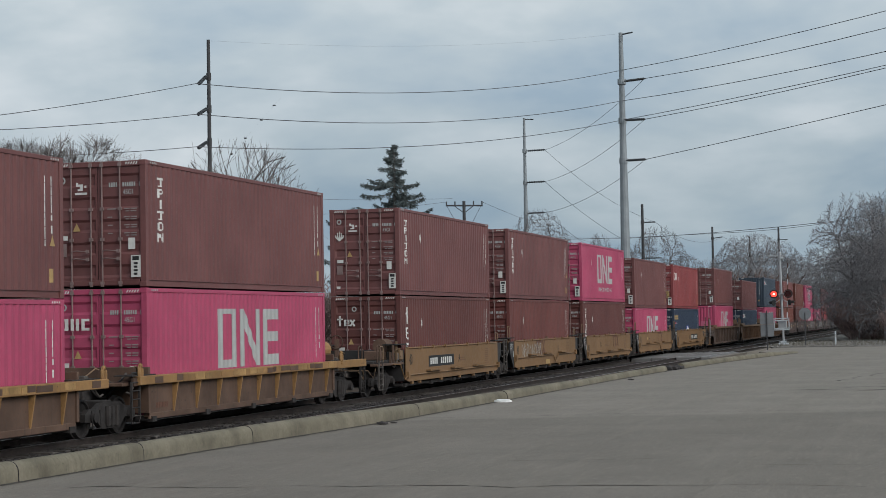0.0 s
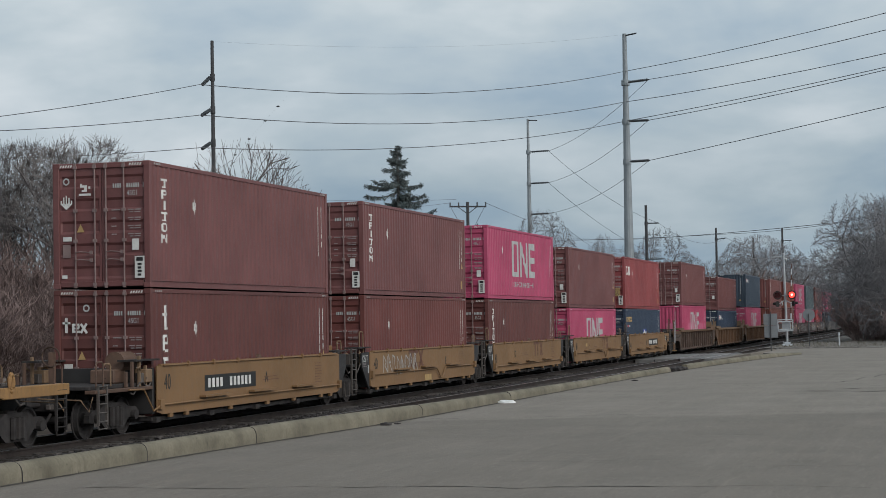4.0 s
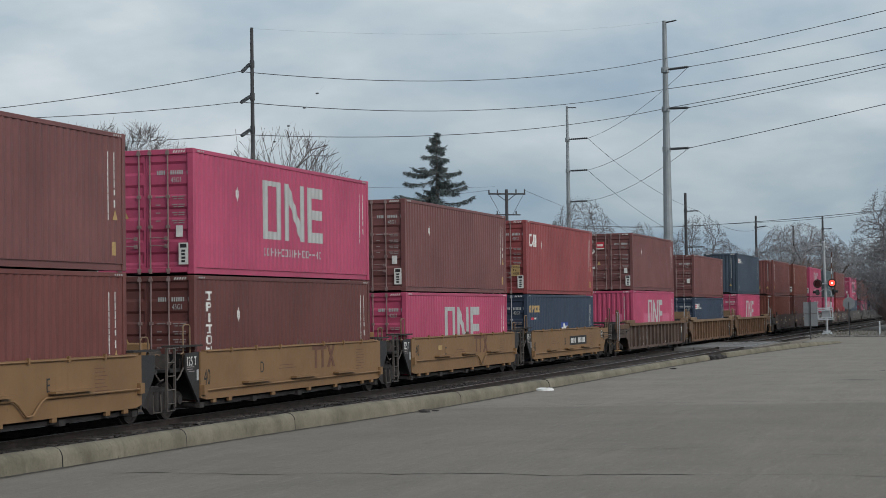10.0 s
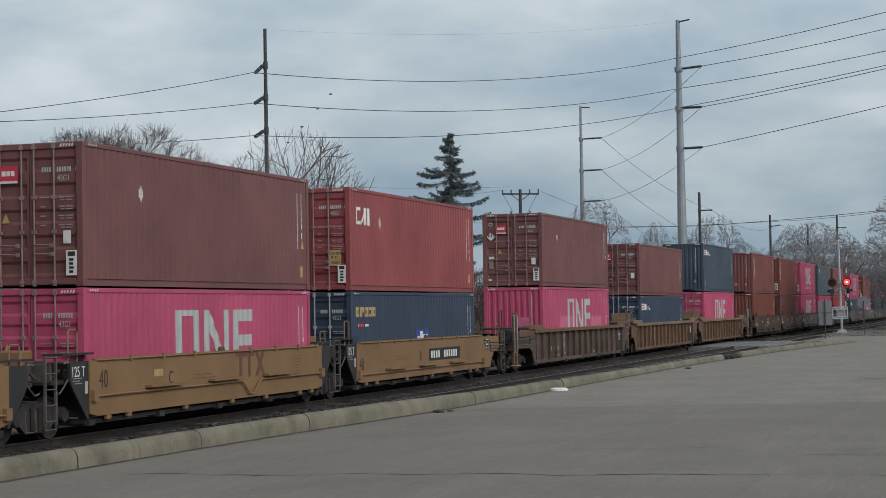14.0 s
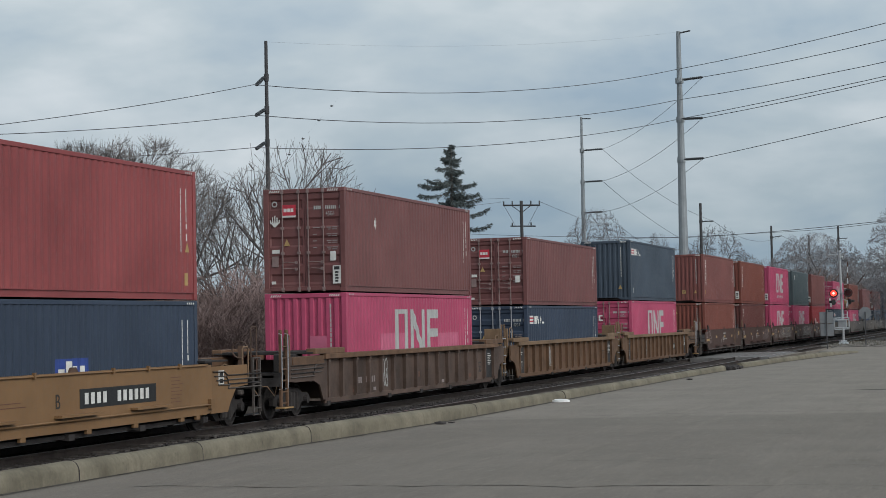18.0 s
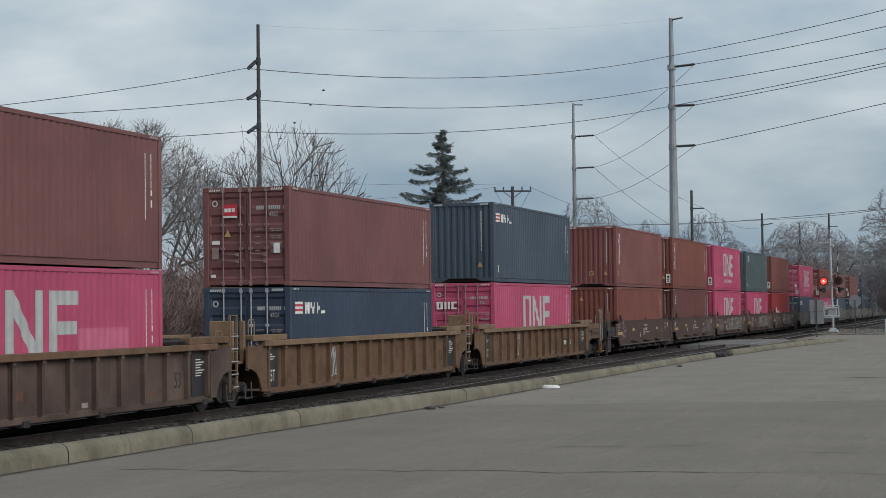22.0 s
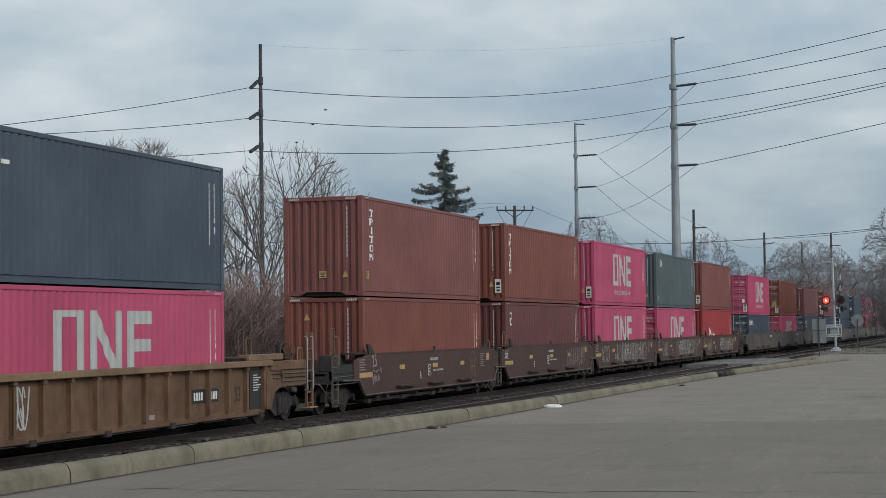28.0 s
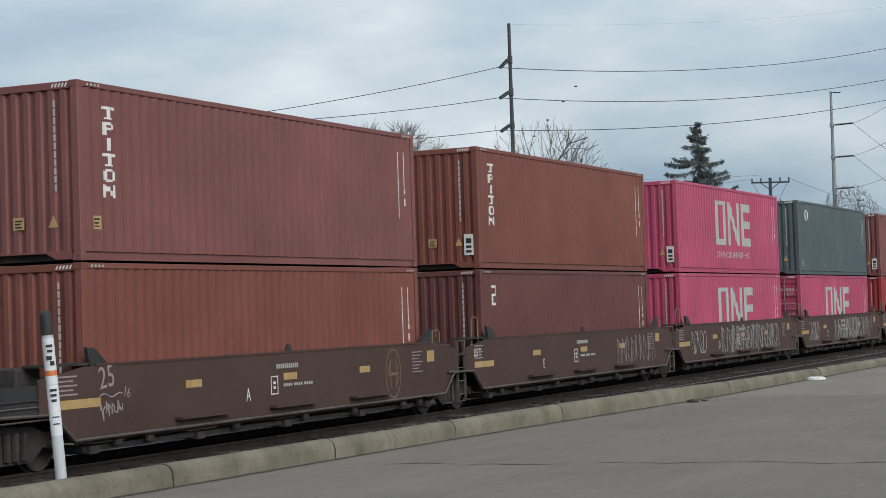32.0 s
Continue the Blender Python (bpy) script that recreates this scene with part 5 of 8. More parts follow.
def end_works(ob, col, s, y_in, y_joint, outer, dark="black_car", deck=1.36, low=False):
    """Platform, ladder and rails at one end of a unit; s: -1 near end, +1 far end."""
    y_out = y_joint + (1.55 if outer else -0.25)
    a, b = sorted((s * y_in, s * y_out))
    trim = "worn_steel" if deck > 1.3 else "grime"
    joint_gap = y_joint - y_in
    part("platform", boxes((-1.25, 1.25, a, b, 1.06, 1.14), bevel=0.01), dark if not outer else "grime", ob)
    part("bulkhead", boxes((-1.38, 1.38, *sorted((s * y_in, s * (y_in + 0.10))), 0.42, 1.46), bevel=0.01), dark, ob)
    part("centre_sill", boxes((-0.32, 0.32, a, b, 0.62, 1.06), bevel=0.02), "grime", ob)
    for x in (-1, 1):
        if outer and deck < 1.3:
            part("end_beam", boxes((min(x * 1.2, x * 1.43), max(x * 1.2, x * 1.43), *sorted((s * (y_in + 0.26), s * y_out)), 1.04, 1.265), bevel=0.012), col, ob, "flat yellow deck beam")
        elif outer and low:
            part("end_beam", boxes((min(x * 1.15, x * 1.40), max(x * 1.15, x * 1.40), *sorted((s * (y_in + 0.11), s * y_out)), 0.98, 1.06), bevel=0.012), "rust_car", ob, "rusty deck edge beam")
            for u, top in ((0.30, 1.52), (0.62, 1.74), (0.98, 1.62), (1.30, 1.40)):
                part("post", boxes((min(x * 1.28, x * 1.35), max(x * 1.28, x * 1.35), *sorted((s * (y_in + u), s * (y_in + u + 0.07))), 1.06, top), bevel=0.01), "tan_car" if u < 0.7 else "rust_car", ob)
            part("bracket_box", boxes((min(x * 1.10, x * 1.40), max(x * 1.10, x * 1.40), *sorted((s * (y_in + 0.14), s * (y_in + 0.46))), 1.14, 1.44), bevel=0.02), "tan_car", ob, "tan steel bracket box")
        elif outer:
            y_end = y_out - 0.6 if deck > 1.5 else y_out
            if deck > 1.5:
                part("end_beam", boxes((min(x * 1.15, x * 1.44), max(x * 1.15, x * 1.44), *sorted((s * (y_in + 0.26), s * (y_out - 0.80))), 1.34, 1.56), bevel=0.012), "rib_car", ob, "dirty tan deck beam")
            out = [(s * y_in, deck), (s * y_end, deck), (s * y_end, 0.95), (s * (y_end - 0.4), 0.92), (s * (y_in + 0.95), 0.92), (s * (y_in + 0.55), 0.80), (s * (y_in + 0.3), 0.40), (s * y_in, 0.40)]
            if 1.4 < deck < 1.5:
                out = [(s * (y_in + u), z) for u, z in ((0, deck), (2.1, deck), (2.1, 0.98), (1.45, 0.95), (1.1, 0.62), (0.95, 0.40), (0, 0.40))]
            part("end_side", plate(bmesh.new(), out, x * 1.36, x * 1.41), col, ob)
            for k in range(4):
                z = deck - 0.12 - 0.10 * k
                part("conduit", tubes(((x * 1.425, s * (y_in + 0.12 + 0.1 * k), z), (x * 1.425, s * (y_in + 0.75 + 0.1 * k), z - 0.02), (x * 1.425, s * (y_in + 0.95), z - 0.10), (x * 1.425, s * (y_end - 0.1), z - 0.11)), radius=0.016), "worn_steel" if k % 2 else "grime", ob)
            part("end_sill", boxes((min(x * 0.3, x * 1.41), max(x * 0.3, x * 1.41), *sorted((s * (y_out - 0.06), s * y_out)), 0.85, 1.2)), "grime", ob)
        else:
            out = [(s * y_in, 1.50), (s * (y_in + 0.72), 1.48), (s * (y_in + 0.72), 1.12), (s * (y_in + 0.60), 0.95), (s * (y_in + 0.05), 0.36), (s * y_in, 0.36)]
            if deck < 1.3:
                out = [(s * (y_in + u), z) for u, z in ((0.26, 1.26), (0.95, 1.24), (0.95, 1.06), (0.30, 1.06))]
            if joint_gap > 1.6:
                # the long units' sides reach over the truck in an arch
                out = [(s * y_in, 1.50), (s * (y_in + 1.2), 1.48), (s * (y_in + 1.2), 0.96), (s * (y_in + 0.95), 0.93), (s * (y_in + 0.68), 0.84), (s * (y_in + 0.48), 0.68), (s * (y_in + 0.36), 0.48), (s * (y_in + 0.32), 0.36), (s * y_in, 0.36)]
            part("end_gusset", plate(bmesh.new(), out, x * 1.36, x * 1.41), dark, ob, "black sloping end plate" if dark == "black_car" else "")
        ly = s * (y_out - 0.32) if outer or deck > 1.4 or low else s * (y_joint + 0.05)
        if outer and deck > 1.5:
            ladder = part("ladder", boxes((x * 1.38 - 0.035, x * 1.38 + 0.035, ly - 0.24, ly - 0.16, 0.34, 2.26), (x * 1.38 - 0.035, x * 1.38 + 0.035, ly + 0.16, ly + 0.24, 0.34, 2.26), bevel=0.01), "rib_car", ob, "tan steel end ladder")
            for k in range(6):
                part("rung", boxes((x * 1.38 - 0.02, x * 1.38 + 0.02, ly - 0.16, ly + 0.16, 0.42 + 0.28 * k, 0.45 + 0.28 * k)), "rib_car", ladder)
            for u in (-0.30, 0.10):
                part("grab_iron", tubes(((x * 1.38, ly + u, 2.16), (x * 1.46, ly + u, 2.14), (x * 1.46, ly + u, 0.80), (x * 1.38, ly + u, 0.78)), radius=0.014), "pale_rod", ladder, "pale worn grab iron")
            part("foot_step", boxes((min(x * 1.26, x * 1.52), max(x * 1.26, x * 1.52), ly - 0.30, ly + 0.30, 0.30, 0.335), bevel=0.01), "pad", ladder, "worn tan foot step")
        elif outer or s < 0 and deck < 1.5:
            part("ladder", ladder_mesh(0.32, 1.16 if low else 1.62, trim), "grime", ob, at=(x * 1.40, ly, 0))
        if low and deck < 1.3:
            ring = [(x * 1.42, s * (y_in + (1.15 if s > 0 and not outer else 0.62)) + 0.075 * math.cos(k * math.pi / 6), 1.35 + 0.17 * math.sin(k * math.pi / 6)) for k in range(13)]
            part("slotted_bracket", tubes(ring, radius=0.042, seg=6), col, ob, "upright yellow bracket with a slot")
        else:
            part("handrail", loop_mesh(0.48 if low else 1.0 if s < 0 else 0.75, 0.36, "tan_car"), "tan_car", ob, "bent pipe handrail", at=(x * 1.30, s * (y_out - 0.74), 1.12))
        if outer and deck < 1.5:
            part("handrail", loop_mesh(0.55 if low else 1.25, 0.34, "rust_car"), "rust_car", ob, "bent pipe handrail", at=(x * 1.34, ly, 1.1))
        part("walkway", boxes((min(x * 0.95, x * 1.40), max(x * 0.95, x * 1.40), *sorted((s * (y_in - 0.25), s * (y_in + 1.0))), *((1.272, 1.30) if deck < 1.3 else (1.62, 1.66) if s < 0 else (1.56, 1.60)))), "grime", ob, "narrow steel walkway")
        # small fittings: a conduit along the end, a valve, a lever and a stirrup step
        part("conduit", tubes([(x * 1.36, s * (y_in + 0.10 + 0.16 * k), 1.18 - 0.10 * math.sin(k * 1.3) - 0.03 * k) for k in range(8)], radius=0.020), "worn_steel", ob)
        part("valve", boxes((min(x * 1.18, x * 1.34), max(x * 1.18, x * 1.34), *sorted((s * (y_in + 0.42), s * (y_in + 0.60))), 1.14, 1.36), bevel=0.02), "worn_steel", ob)
        part("lever", tubes(((x * 1.30, s * (y_in + 0.52), 1.34), (x * 1.40, s * (y_in + 0.80), 1.50), (x * 1.40, s * (y_in + 0.95), 1.47)), radius=0.016), "tan_car" if deck < 1.55 else "rust_car", ob, "bent control lever")
        part("stirrup_step", tubes(((x * 1.38, ly - 0.19, 0.62), (x * 1.40, ly - 0.19, 0.24), (x * 1.40, ly + 0.19, 0.24), (x * 1.38, ly + 0.19, 0.62)), radius=0.018), trim, ob)
    if outer:
        part("angle_cock", boxes((0.30, 0.42, *sorted((s * (y_out - 0.05), s * (y_out + 0.12))), 0.66, 0.78), bevel=0.02), "worn_steel", ob)
        hose = [(0.42 - 0.05 * k, s * (y_out + 0.10 + 0.07 * math.sin(k * 0.6)), 0.70 - 0.40 * math.sin(math.pi * (k + 1) / 11)) for k in range(8)]
        part("brake_hose", tubes(hose, radius=0.032, seg=8), "grime", ob, "sagging rubber brake hose")
        for k in (2, 4, 6):
            a, b = Vector(hose[k]), Vector(hose[k + 1])
            part("hose_band", tubes((a.lerp(b, 0.1), a.lerp(b, 0.8)), radius=0.038, seg=8), "sign_back", ob, "bare metal hose band")
        part("uncoupling_lever", tubes(((1.32, s * (y_out - 0.04), 0.92), (1.30, s * (y_out + 0.10), 0.62), (1.12, s * (y_out + 0.12), 0.86), (0.12, s * (y_out + 0.14), 0.90)), radius=0.017), "tan_car", ob)
        part("coupler", boxes((-0.14, 0.14, *sorted((s * y_out, s * (y_out + 0.55))), 0.72, 0.98), bevel=0.03), "grime", ob, "rusty knuckle coupler")
        part("brake_gear", boxes((0.35, 0.95, *sorted((s * (y_in + 0.55), s * (y_in + 1.15))), 1.14, 1.45 if low else 1.62), bevel=0.03), "rust_car" if low else "grime", ob, "brake cylinder housing")
        part("brake_wheel", tubes([(-0.55 + 0.22 * math.cos(2 * math.pi * k / 14), s * (y_in + 1.22), 1.75 + 0.22 * math.sin(2 * math.pi * k / 14)) for k in range(15)], radius=0.02), "rust_car", ob, "handbrake wheel")
        part("brake_stand", boxes((-0.62, -0.48, *sorted((s * (y_in + 1.12), s * (y_in + 1.20))), 1.14, 1.85)), "rust_car", ob)
        bm = bmesh.new()
        tube(bm, ((0.80, s * (y_in + 0.12), 1.60), (0.80, s * (y_in + 0.16), 1.60), (0.80, s * (y_in + 0.78), 1.60), (0.80, s * (y_in + 0.82), 1.60)), 0.24, 14)
        if low:
            part("air_tank", bm, col if deck < 1.3 else "rust_car", ob, "painted air tank")
        else:
            bm.free()
        part("tank_bracket", boxes((0.62, 0.98, *sorted((s * (y_in + 0.3), s * (y_in + 0.6))), 1.12, 1.42)), "grime", ob)
    else:
        for x, lift in ((0.55, 0.0), (-0.5, 0.08), (0.85, 0.30)):
            part("air_hose", tubes([(x, s * (y_in + 0.15 + k * (y_out - y_in) / 6), 1.02 + lift - 0.22 * math.sin(math.pi * k / 6)) for k in range(7)], radius=0.028), "grime" if lift < 0.2 else "worn_steel", ob)
        part("articulation", boxes((-0.45, 0.45, *sorted((s * (y_out - 0.1), s * (y_out + 0.24))), 0.72, 1.28), bevel=0.05), "grime", ob)
        if low:
            return
        part("bracket_plate", boxes((0.55, 0.62, *sorted((s * (y_in + 0.3), s * (y_in + 0.95))), 1.14, 1.52), (0.62, 1.05, *sorted((s * (y_in + 0.78), s * (y_in + 0.84))), 1.14, 1.46), bevel=0.01), "worn_steel", ob)
        part("brake_gear", boxes((-0.30, 0.30, *sorted((s * (y_in + 0.2), s * (y_in + 0.65))), 1.14, 1.72), bevel=0.03), "grime" if s > 0 else col, ob, "bracket on the end platform")


def well_floor(ob, half, col):
    part("floor_frame", boxes((-1.3, -1.0, -half, half, 0.26, 0.34), (1.0, 1.3, -half, half, 0.26, 0.34), *[(-1.38, 1.38, y - 0.12, y + 0.12, 0.22, 0.345) for y in (-half + 0.2, -3.0, 0, 3.0, half - 0.2)]), "grime", ob)


def smooth_car(col, word, half, joint, near_outer, far_outer, ledge, style):
    ob = thing("well_car", f"{word} smooth-sided double-stack well car unit on the track", "railway wagon", "well cars of the train")
    dark = "black_car" if style == "yellow" else col
    for x in (-1, 1):
        cut = 0.30
        out = [(-half, 0.40 + cut * 0.2), (-half + cut, 0.40), (half - cut, 0.40), (half, 0.40 + cut * 0.2), (half, 1.50), (-half, 1.50)]
        if style != "yellow":
            out = [(-half - 1.25, 0.88), (-half - 0.92, 0.86), (-half - 0.42, 0.44), (half + 0.42, 0.44), (half + 0.92, 0.86), (half + 1.25, 0.88), (half + 1.25, 1.44), (half + 0.1, 1.60), (-half - 0.1, 1.60), (-half - 1.25, 1.44)]
        side = part("side_plate", plate(bmesh.new(), out, x * 1.412, x * 1.445), col, ob)
        part("top_flange", boxes((min(x * 1.38, x * 1.46), max(x * 1.38, x * 1.46), -half + 0.2, half - 0.2, out[-2][1] - 0.0 if style == "yellow" else 1.60, (1.50 if style == "yellow" else 1.60) + 0.035)), col, side)
        bm = bmesh.new()
        if style == "yellow":
            bend = ((x * 1.47, -half - 1.5, 1.02), (x * 1.47, -half - 0.75, 1.0), (x * 1.47, -half - 0.25, ledge - 0.1)) if near_outer else ()
            dip = ((x * 1.50, 0.95, ledge + 0.02), (x * 1.50, 1.12, ledge - 0.06), (x * 1.50, 1.42, ledge - 0.29), (x * 1.50, 1.66, ledge - 0.29), (x * 1.50, 1.96, ledge - 0.06), (x * 1.50, 2.15, ledge + 0.02)) if ledge > 0.6 else ()
            tube(bm, (*bend, (x * 1.50, -half + 0.1, ledge + 0.02), *dip, (x * 1.50, half - 0.1, ledge + 0.02)), 0.022, 6)
            for s in (-1, 1):
                box(bm, x * 1.47 - 0.06, x * 1.47 + 0.06, s * (half - 0.12) - 0.10, s * (half - 0.12) + 0.10, ledge - 0.08, ledge + 0.14)
        else:
            tube(bm, ((x * 1.485, -half - 2.3, 0.93), (x * 1.485, -half - 0.95, 0.90), (x * 1.485, -half - 0.44, 0.47), (x * 1.485, half + 0.44, 0.47), (x * 1.485, half + 0.95, 0.90), (x * 1.485, half + 1.25, 0.92)), 0.028, 6)
        part("side_pipe", bm, col if style == "yellow" else "worn_steel", side)
        for y in (-3.1, 0.03, 3.15):
            part("side_step", step_mesh(col), col, side, at=pose(x * 1.45, y, ledge + (0.10 if style == "yellow" else 0.20), 0, 0, 0 if x > 0 else 180))
        for y in (-half + 0.8, -half + 1.7, -1.9, 0.6, 2.6, half - 1.5, half - 0.7):
            part("lug", lug_mesh(col if style == "yellow" else "grime"), "grime", side, at=(x * 1.40, y, 0.41))
        if style == "yellow":
            bm = tube(bmesh.new(), ((x * 1.475, -half + 0.3, 1.50), (x * 1.475, half - 0.3, 1.50)), 0.016, 5)
            part("brake_pipe", bm, col, side)
            for y in (-4.6, -3.1, -1.55, 1.55, 3.1, 4.6):
                part("pipe_clamp", boxes((x * 1.475 - 0.03, x * 1.475 + 0.03, y - 0.035, y + 0.035, 1.46, 1.575)), col, side)
            part("guide", plate(bmesh.new(), [(-0.16, 1.535), (0.16, 1.535), (0.08, 1.63), (-0.08, 1.63)], x * 1.39, x * 1.45), "rust_car", side)
        if style != "yellow":
            bm = plate(bmesh.new(), [(-0.14, 1.60), (0.14, 1.60), (0.04, 1.76), (-0.04, 1.76)], x * 1.40, x * 1.44)
            part("guide", bm, "black_car", side)
            for s in (-1, 1):
                bm = plate(bmesh.new(), [(s * (half - 0.6), 1.60), (s * (half - 0.1), 1.60), (s * half, 1.90), (s * (half - 0.22), 1.88)], x * 1.36, x * 1.42)
                part("corner_guide", bm, "black_car", side)
    well_floor(ob, half, col)
    end_works(ob, "black_car" if near_outer else col, -1, half, joint, near_outer, dark, low=near_outer and style == "yellow")
    end_works(ob, col, 1, half, joint, far_outer, dark, 1.46)
    return ob


@lru_cache(None)
def rib_mesh(col, top):
    """A side post: a tapered fin on the low cars, a channel with a shoe and a cap on the tall ones."""
    bm = bmesh.new()
    if top > 1.5:
        box(bm, -0.01, 0.085, -0.060, -0.035, 0.42, top - 0.15)
        box(bm, 0.075, 0.105, -0.060, 0.045, 0.46, top - 0.20)
        box(bm, -0.01, 0.13, -0.075, 0.065, top - 0.22, top - 0.141)
        box(bm, -0.01, 0.060, -0.070, 0.060, 0.41, 0.48)
        return to_mesh(bm, col)
    a = [bm.verts.new(p) for p in ((0.03, -0.024, 0.40), (0.03, 0.024, 0.40), (0.15, 0.024, top - 0.14), (0.15, -0.024, top - 0.14))]
    b = [bm.verts.new(p) for p in ((-0.02, -0.024, 0.40), (-0.02, 0.024, 0.40), (-0.02, 0.024, top - 0.14), (-0.02, -0.024, top - 0.14))]
    bm.faces.new(a)
    bm.faces.new(b[::-1])
    for i in range(4):
        j = (i + 1) % 4
        bm.faces.new((a[i], b[i], b[j], a[j]))
    return to_mesh(bm, col)


def ribbed_car(col, word, half, joint, near_outer, far_outer, step, chord, ribs, top=1.60):
    ob = thing("well_car", f"{word} rib-sided double-stack well car unit on the track", "railway wagon", "well cars of the train")
    for x in (-1, 1):
        side = part("side_sheet", plate(bmesh.new(), [(-half, 0.36), (half, 0.36), (half, top - 0.12), (-half, top - 0.12)], x * 1.295, x * 1.325), col, ob)
        y_a, y_b = (-half - 0.25, half + 0.25) if top > 1.5 else (-half - (0.25 if near_outer else 0.75), half + (0.25 if far_outer else 1.25))
        part("top_chord", boxes((min(x * 1.29, x * 1.49), max(x * 1.29, x * 1.49), y_a, y_b, top - (0.14 if top > 1.5 else 0.20), top), bevel=0.012), chord, side, "worn flat top chord")
        part("bottom_chord", boxes((min(x * 1.20, x * 1.35), max(x * 1.20, x * 1.35), -half, half, 0.28, 0.42), bevel=0.012), col, side)
        n = int(2 * half / step)
        for i in range(n + 1) if top > 1.5 else range(1, 10):
            y = -half + 0.12 + i * (2 * half - 0.24) / n if top > 1.5 else -half + i * half / 4.725
            part("rib", rib_mesh(ribs, top), col, side, at=pose(x * 1.325, y, 0, 0, 0, 0 if x > 0 else 180))
        if top < 1.5:
            rnd, y = random.Random(int(x) + 5), y_a + 0.1
            while y < y_b - 0.75:
                ln = rnd.uniform(0.22, 0.75)
                if rnd.random() < 0.72:
                    z = top - 0.18 + rnd.uniform(0, 0.04)
                    part("wear_pad", boxes((min(x * 1.489, x * 1.496), max(x * 1.489, x * 1.496), y, y + ln - 0.03, z, top - rnd.uniform(0.005, 0.05))), rnd.choice(("pad", "pad", "ochre_car", "rust_car")), side, "rubbed steel wear pad")
                y += ln
    well_floor(ob, half, col)
    deck = top - 0.03
    end_works(ob, col if top > 1.5 else chord, -1, half, joint, near_outer, col, deck, top < 1.5)
    end_works(ob, col if top > 1.5 else chord, 1, half, joint, far_outer, col, deck, top < 1.5)
    if top > 1.5:
        for s in (-1, 1):
            part("crossbeam", boxes((-1.40, 1.40, *sorted((s * (half - 1.3), s * (half + 0.9))), 1.60, 1.68), bevel=0.01), "grime", ob)
            for x in (-1, 1):
                part("deck_beam", boxes((min(x * 1.2, x * 1.47), max(x * 1.2, x * 1.47), *sorted((s * (half - 1.2), s * (half + 0.95))), 1.60, 1.75), bevel=0.012), chord, ob, "tan steel deck beam")
        if not near_outer:
            ladder = part("end_ladder", ladder_mesh(0.42, 2.25, chord), chord, ob, "tan end ladder", at=pose(1.30, -half - 1.80, 0))
            for k in range(5):
                part("rung", tubes(((0.04, -0.2, 0.12 + 0.30 * k), (0.04, 0.2, 0.12 + 0.30 * k)), radius=0.017), "pale_rod", ladder, "pale worn rung", at=(0, 0, 0.42))
            part("end_plate", boxes((0.46, 1.08, -half - 1.30, -half - 1.22, 1.12, 2.10), (1.16, 1.28, -half - 1.12, -half - 1.00, 1.12, 2.10), bevel=0.015), chord, ob, "tan upright end plate and post")
    return ob


# ---- the train ----
def travelled(t):
    """Metres that the train has rolled towards the eye after t seconds."""
    return 4.854 * t + 0.02005 * t * t + 0.0000966 * t ** 3


TALL, LOW = 2.896, 2.591
WELL = 0.355
D, P = "doors", "plain"
